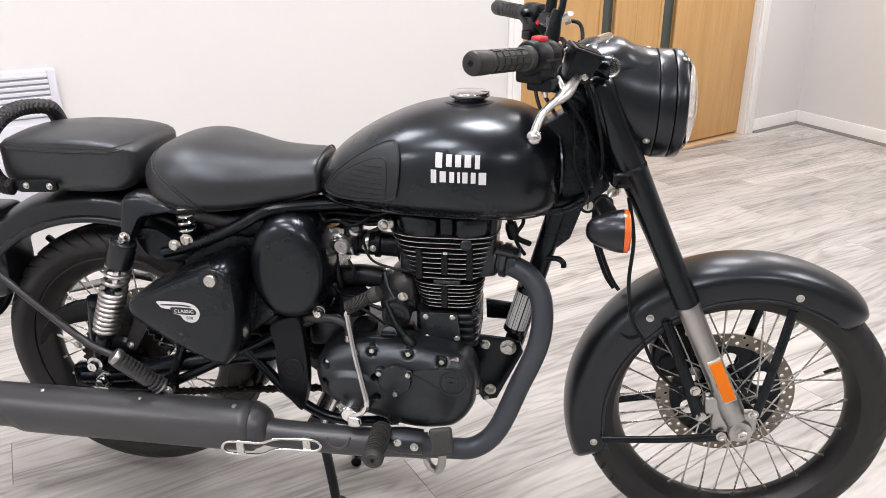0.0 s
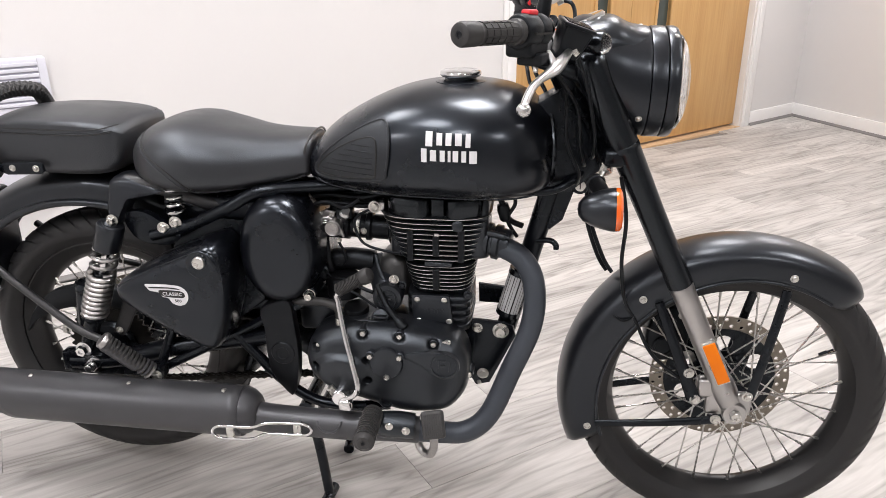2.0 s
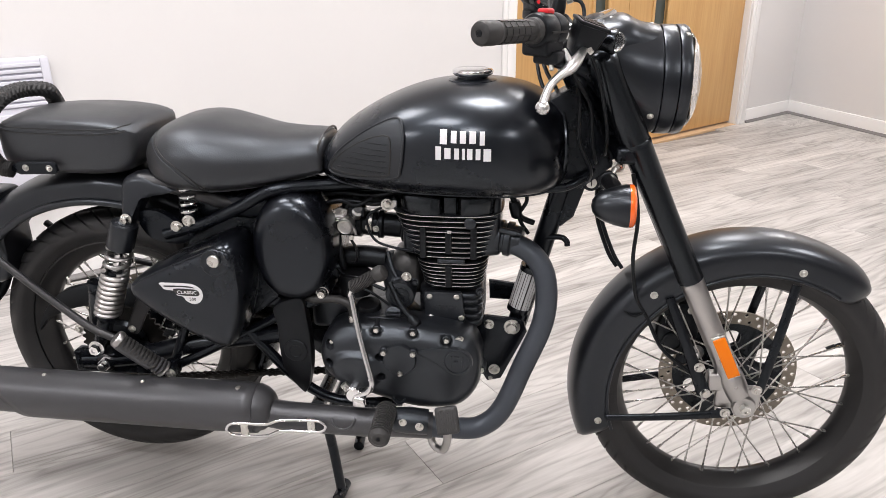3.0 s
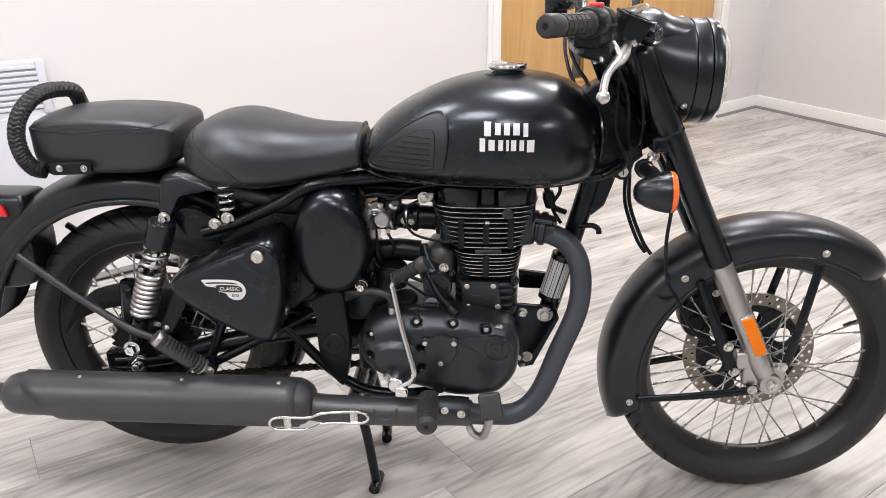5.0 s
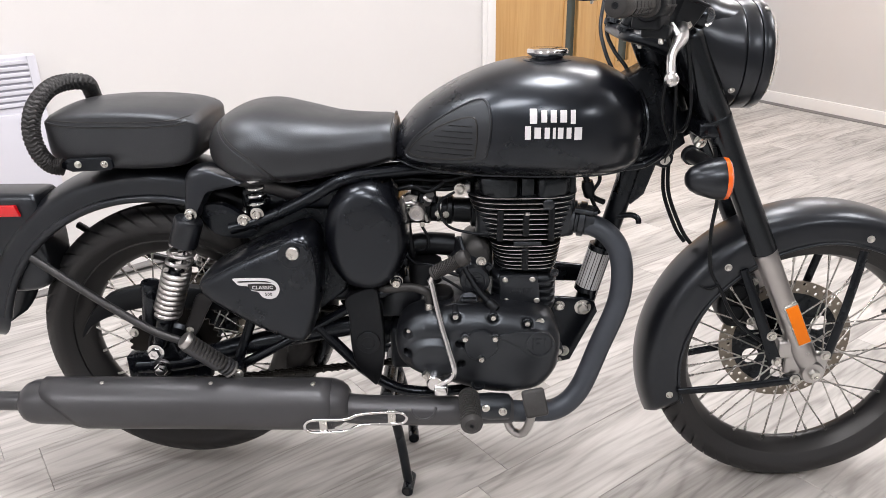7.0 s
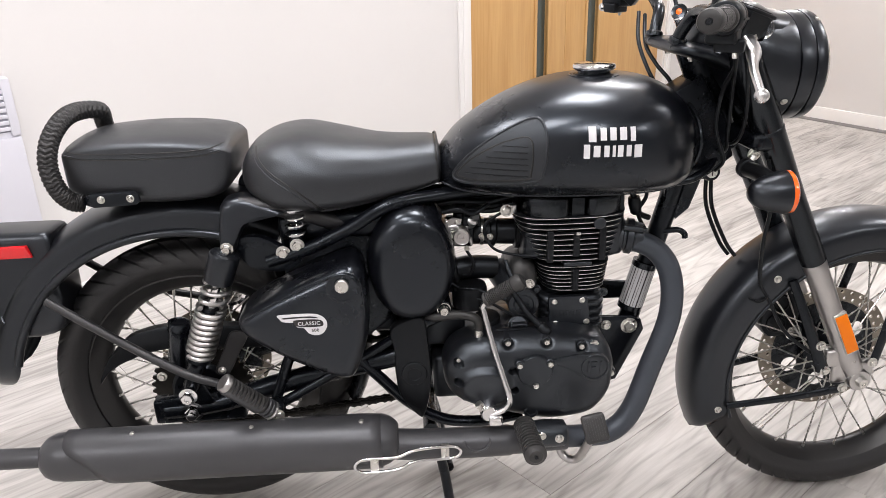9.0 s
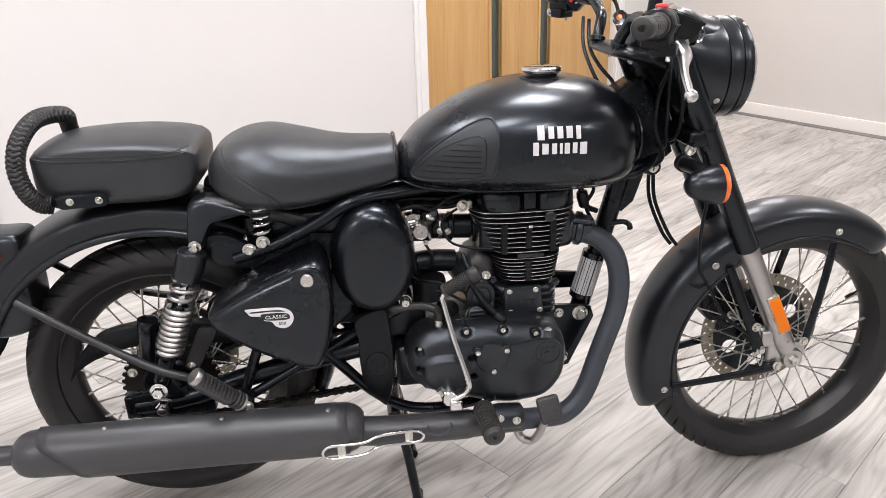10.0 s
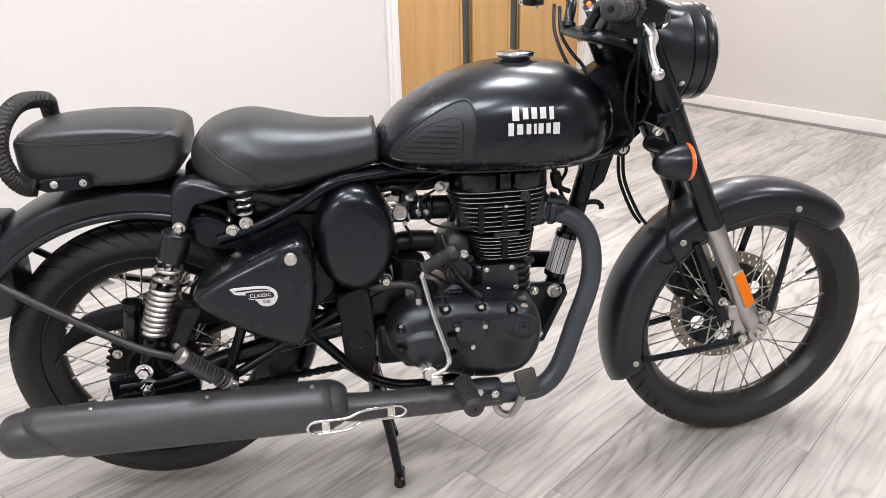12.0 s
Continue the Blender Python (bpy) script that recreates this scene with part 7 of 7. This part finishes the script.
def build_controls():
    k = part("kick_starter", tube([(0.583, -0.2, 0.344), (0.60, -0.203, 0.352), (0.612, -0.203, 0.36), (0.619, -0.202, 0.378), (0.608, -0.192, 0.42), (0.592, -0.176, 0.475), (0.577, -0.158, 0.54), (0.574, -0.156, 0.553), (0.582, -0.158, 0.566)], 0.0078, 16, 8, flat=0.8), CHROME, BIKE, "chrome folding kick-start lever with rubber pedal")
    part("boss", turned([(0.012, -0.03), (0.017, -0.026), (0.017, 0.014), (0.014, 0.018), (0.006, 0.018)], (0.58, -0.188, 0.347), "y", 28, -1), CHROME, k)
    part("pinch_bolt", turned([(0.008, -0.022), (0.0085, 0.02), (0.006, 0.024)], (0.572, -0.196, 0.35), (0.6, 0, -0.8), 6), STEEL, k)
    part("knuckle", block((0.578, -0.212, 0.322), (0.605, -0.19, 0.345), 0.005, None), CHROME, k)
    ribbed(k, "pedal_rubber", (0.577, -0.157, 0.565), (0.634, -0.168, 0.601), 0.0135, 16, FOOT_RUBBER, "ribbed black pedal rubber")
    part("rubber_end", turned([(0.0135, -0.004), (0.0155, 0.0), (0.016, 0.01), (0.013, 0.017), (0.006, 0.02)], (0.632, -0.1676, 0.5997), (0.057, -0.011, 0.036), 28), FOOT_RUBBER, k)
    f = ribbed(BIKE, "footrest", (0.647, -0.2, 0.316), (0.651, -0.31, 0.323), 0.021, 11, FOOT_RUBBER, "ribbed black rubber footrest", 0.0155)
    bolt(f, (0.651, -0.31, 0.323), 0.004, (0, -1, 0), 0.003, washer=False, mat=PLASTIC)
    part("footrest_mount", sweep(bmesh.new(), [(0.65, -0.19, 0.286), (0.69, -0.188, 0.284), (0.728, -0.184, 0.28)], [0.024, 0.0275, 0.026], 28), ENGINE_BLACK, f)
    bolt(f, (0.681, -0.2125, 0.295), 0.0058, (0, -1, 0.1), 0.003, dome=True, mat=STEEL)
    bolt(f, (0.715, -0.2125, 0.287), 0.0062, (0, -1, 0.1), 0.003, dome=True, mat=STEEL)
    p = part("brake_pedal", tube([(0.727, -0.15, 0.232), (0.734, -0.158, 0.21), (0.747, -0.168, 0.203), (0.761, -0.178, 0.211), (0.77, -0.2, 0.25), (0.773, -0.234, 0.31)], 0.0088, 16), ALLOY, BIKE, "bright brake pedal with rubber pad")
    m = Matrix.Translation((0.775, -0.243, 0.328)) @ Matrix.Rotation(radians(-12), 4, "Y") @ Matrix.Rotation(radians(-30), 4, "X")
    pad = part("pedal_pad", box(bmesh.new(), (-0.0225, -0.009, -0.027), (0.0225, 0.009, 0.027), 0.006, m), FOOT_RUBBER, p, "black rubber pedal pad")
    for i in range(8):
        part("pad_rib", box(bmesh.new(), (-0.016 + 0.0045 * i, -0.0105, -0.02), (-0.0135 + 0.0045 * i, -0.008, 0.02), 0.0, m), FOOT_RUBBER, pad)
    for s in (-1, 1):
        a, b = Vector((0.096, s * 0.204, 0.449)), Vector((0.168, s * 0.172, 0.362))
        pg = ribbed(BIKE, "passenger_footrest", a, b, 0.0165, 12, FOOT_RUBBER, "folded passenger footrest with ribbed rubber")
        d = (b - a).normalized()
        low = Vector((-0.0035, s * 0.001, -0.003))
        part("shell", sweep(bmesh.new(), [a + low + d * 0.004, a + low + d * 0.085], 0.0158, 24), EXHAUST, pg, "smooth grey-black footrest shell")
        for k in range(3):
            part("collar", turned([(0.0165, -0.003), (0.0185, -0.0015), (0.0185, 0.0015), (0.0165, 0.003)], b - d * (0.004 + 0.0085 * k), d, 28), ALLOY if k == 0 else EXHAUST, pg)
        part("end_cap", turned([(0.015, -0.007), (0.0178, -0.004), (0.0182, 0.003), (0.0165, 0.005)], a, d, 28), ALLOY, pg)
        part("hinge", block((0.155, s * 0.15 - 0.018, 0.338), (0.185, s * 0.15 + 0.018, 0.37), 0.005), FRAME_BLACK, pg)
        bolt(pg, (0.176, s * 0.17, 0.352), 0.009, (0, s, 0), 0.006)
    cs = part("centre_stand", tube([(0.475, -0.09, 0.225), (0.492, -0.092, 0.15), (0.51, -0.1, 0.02)], 0.0135, 16, 6, flat=0.8), FRAME_BLACK, BIKE, "black tubular centre stand, lowered")
    part("stand_leg", tube([(0.475, 0.09, 0.225), (0.492, 0.092, 0.15), (0.51, 0.1, 0.02)], 0.0135, 16, 6, flat=0.8), FRAME_BLACK, cs)
    part("cross_tube", sweep(bmesh.new(), [(0.482, -0.09, 0.19), (0.482, 0.09, 0.19)], 0.012, 16), FRAME_BLACK, cs)
    part("pivot_tube", sweep(bmesh.new(), [(0.47, -0.1, 0.245), (0.47, 0.1, 0.245)], 0.016, 18), FRAME_BLACK, cs)
    for s in (-1, 1):
        part("foot", sweep(bmesh.new(), [(0.508, s * 0.125, 0.013), (0.513, s * 0.07, 0.013)], 0.013, 20), FRAME_BLACK, cs)
        # flat black disc stands in for the shade inside an open end
        part("bore_shade", turned([(0.0095, 0), (0.0, 0.0003)], (0.508, s * 0.1252, 0.013), "y", 18, s), BLACK_INK, cs)
    part("side_stand", tube([(0.56, 0.12, 0.25), (0.54, 0.13, 0.245), (0.42, 0.135, 0.235)], 0.011, 14), FRAME_BLACK, BIKE, "black side stand, folded up")


build_engine()
build_exhaust()
build_controls()

# ---- floorboards ----


def build_boards():
    """Laminate boards, 0.197 m wide, nearly along the door wall."""
    w, ln, gap = 0.1965, 1.285, 0.0004
    bm = box(bmesh.new(), (gap, gap, -0.012), (ln - gap, w - gap, 0.0), 0.0)
    top = [e for e in bm.edges if all(abs(v.co.z) < 1e-6 for v in e.verts)]
    bmesh.ops.bevel(bm, geom=top, offset=0.0009, segments=1, affect="EDGES")
    me = bpy.data.meshes.new("board")
    bm.to_mesh(me)
    bm.free()
    me.materials.append(FLOOR_WOOD)
    rot = Matrix.Rotation(BOARDS, 4, "Z")
    back = rot.inverted()
    room = [back @ p for p in (A0, B0, D0, A1)]

    def span(v):
        """Where a line along the boards enters and leaves the room."""
        cuts = []
        for p, q in zip(room, room[1:] + room[:1]):
            if (p.y - v) * (q.y - v) < 0:
                cuts.append(p.x + (q.x - p.x) * (v - p.y) / (q.y - p.y))
        return (min(cuts), max(cuts)) if len(cuts) == 2 else None

    v_wall = max(p.y for p in room)
    for row in range(-34, 22):
        v0 = -0.2825 + row * w
        wide = min(w, v_wall - 0.004 - v0)
        inside = span(v0 + wide * 0.5) if wide > 0.01 else None
        low = span(v0 + 0.002)
        if not inside or not low:
            continue
        u_min, u_max = max(inside[0], low[0]), min(inside[1], low[1] + 0.02)
        start = {-4: 1.084, -3: 0.56, -1: 0.567, 2: -0.312}.get(row, 0.9 - 0.43 * row) - ln * 6
        start += ln * math.floor((u_min - start) / ln)
        k = 0
        while start + k * ln < u_max:
            a, b = max(start + k * ln, u_min), min(start + (k + 1) * ln, u_max)
            k += 1
            if b - a < 0.02:
                continue
            ob = new("board", me)
            ob.parent = FLOOR
            # end boards are cut to length, the last row to width
            ob.matrix_basis = rot @ Matrix.Translation((a, v0, 0)) @ Matrix.Diagonal(((b - a) / ln, wide / w, 1, 1))


build_boards()
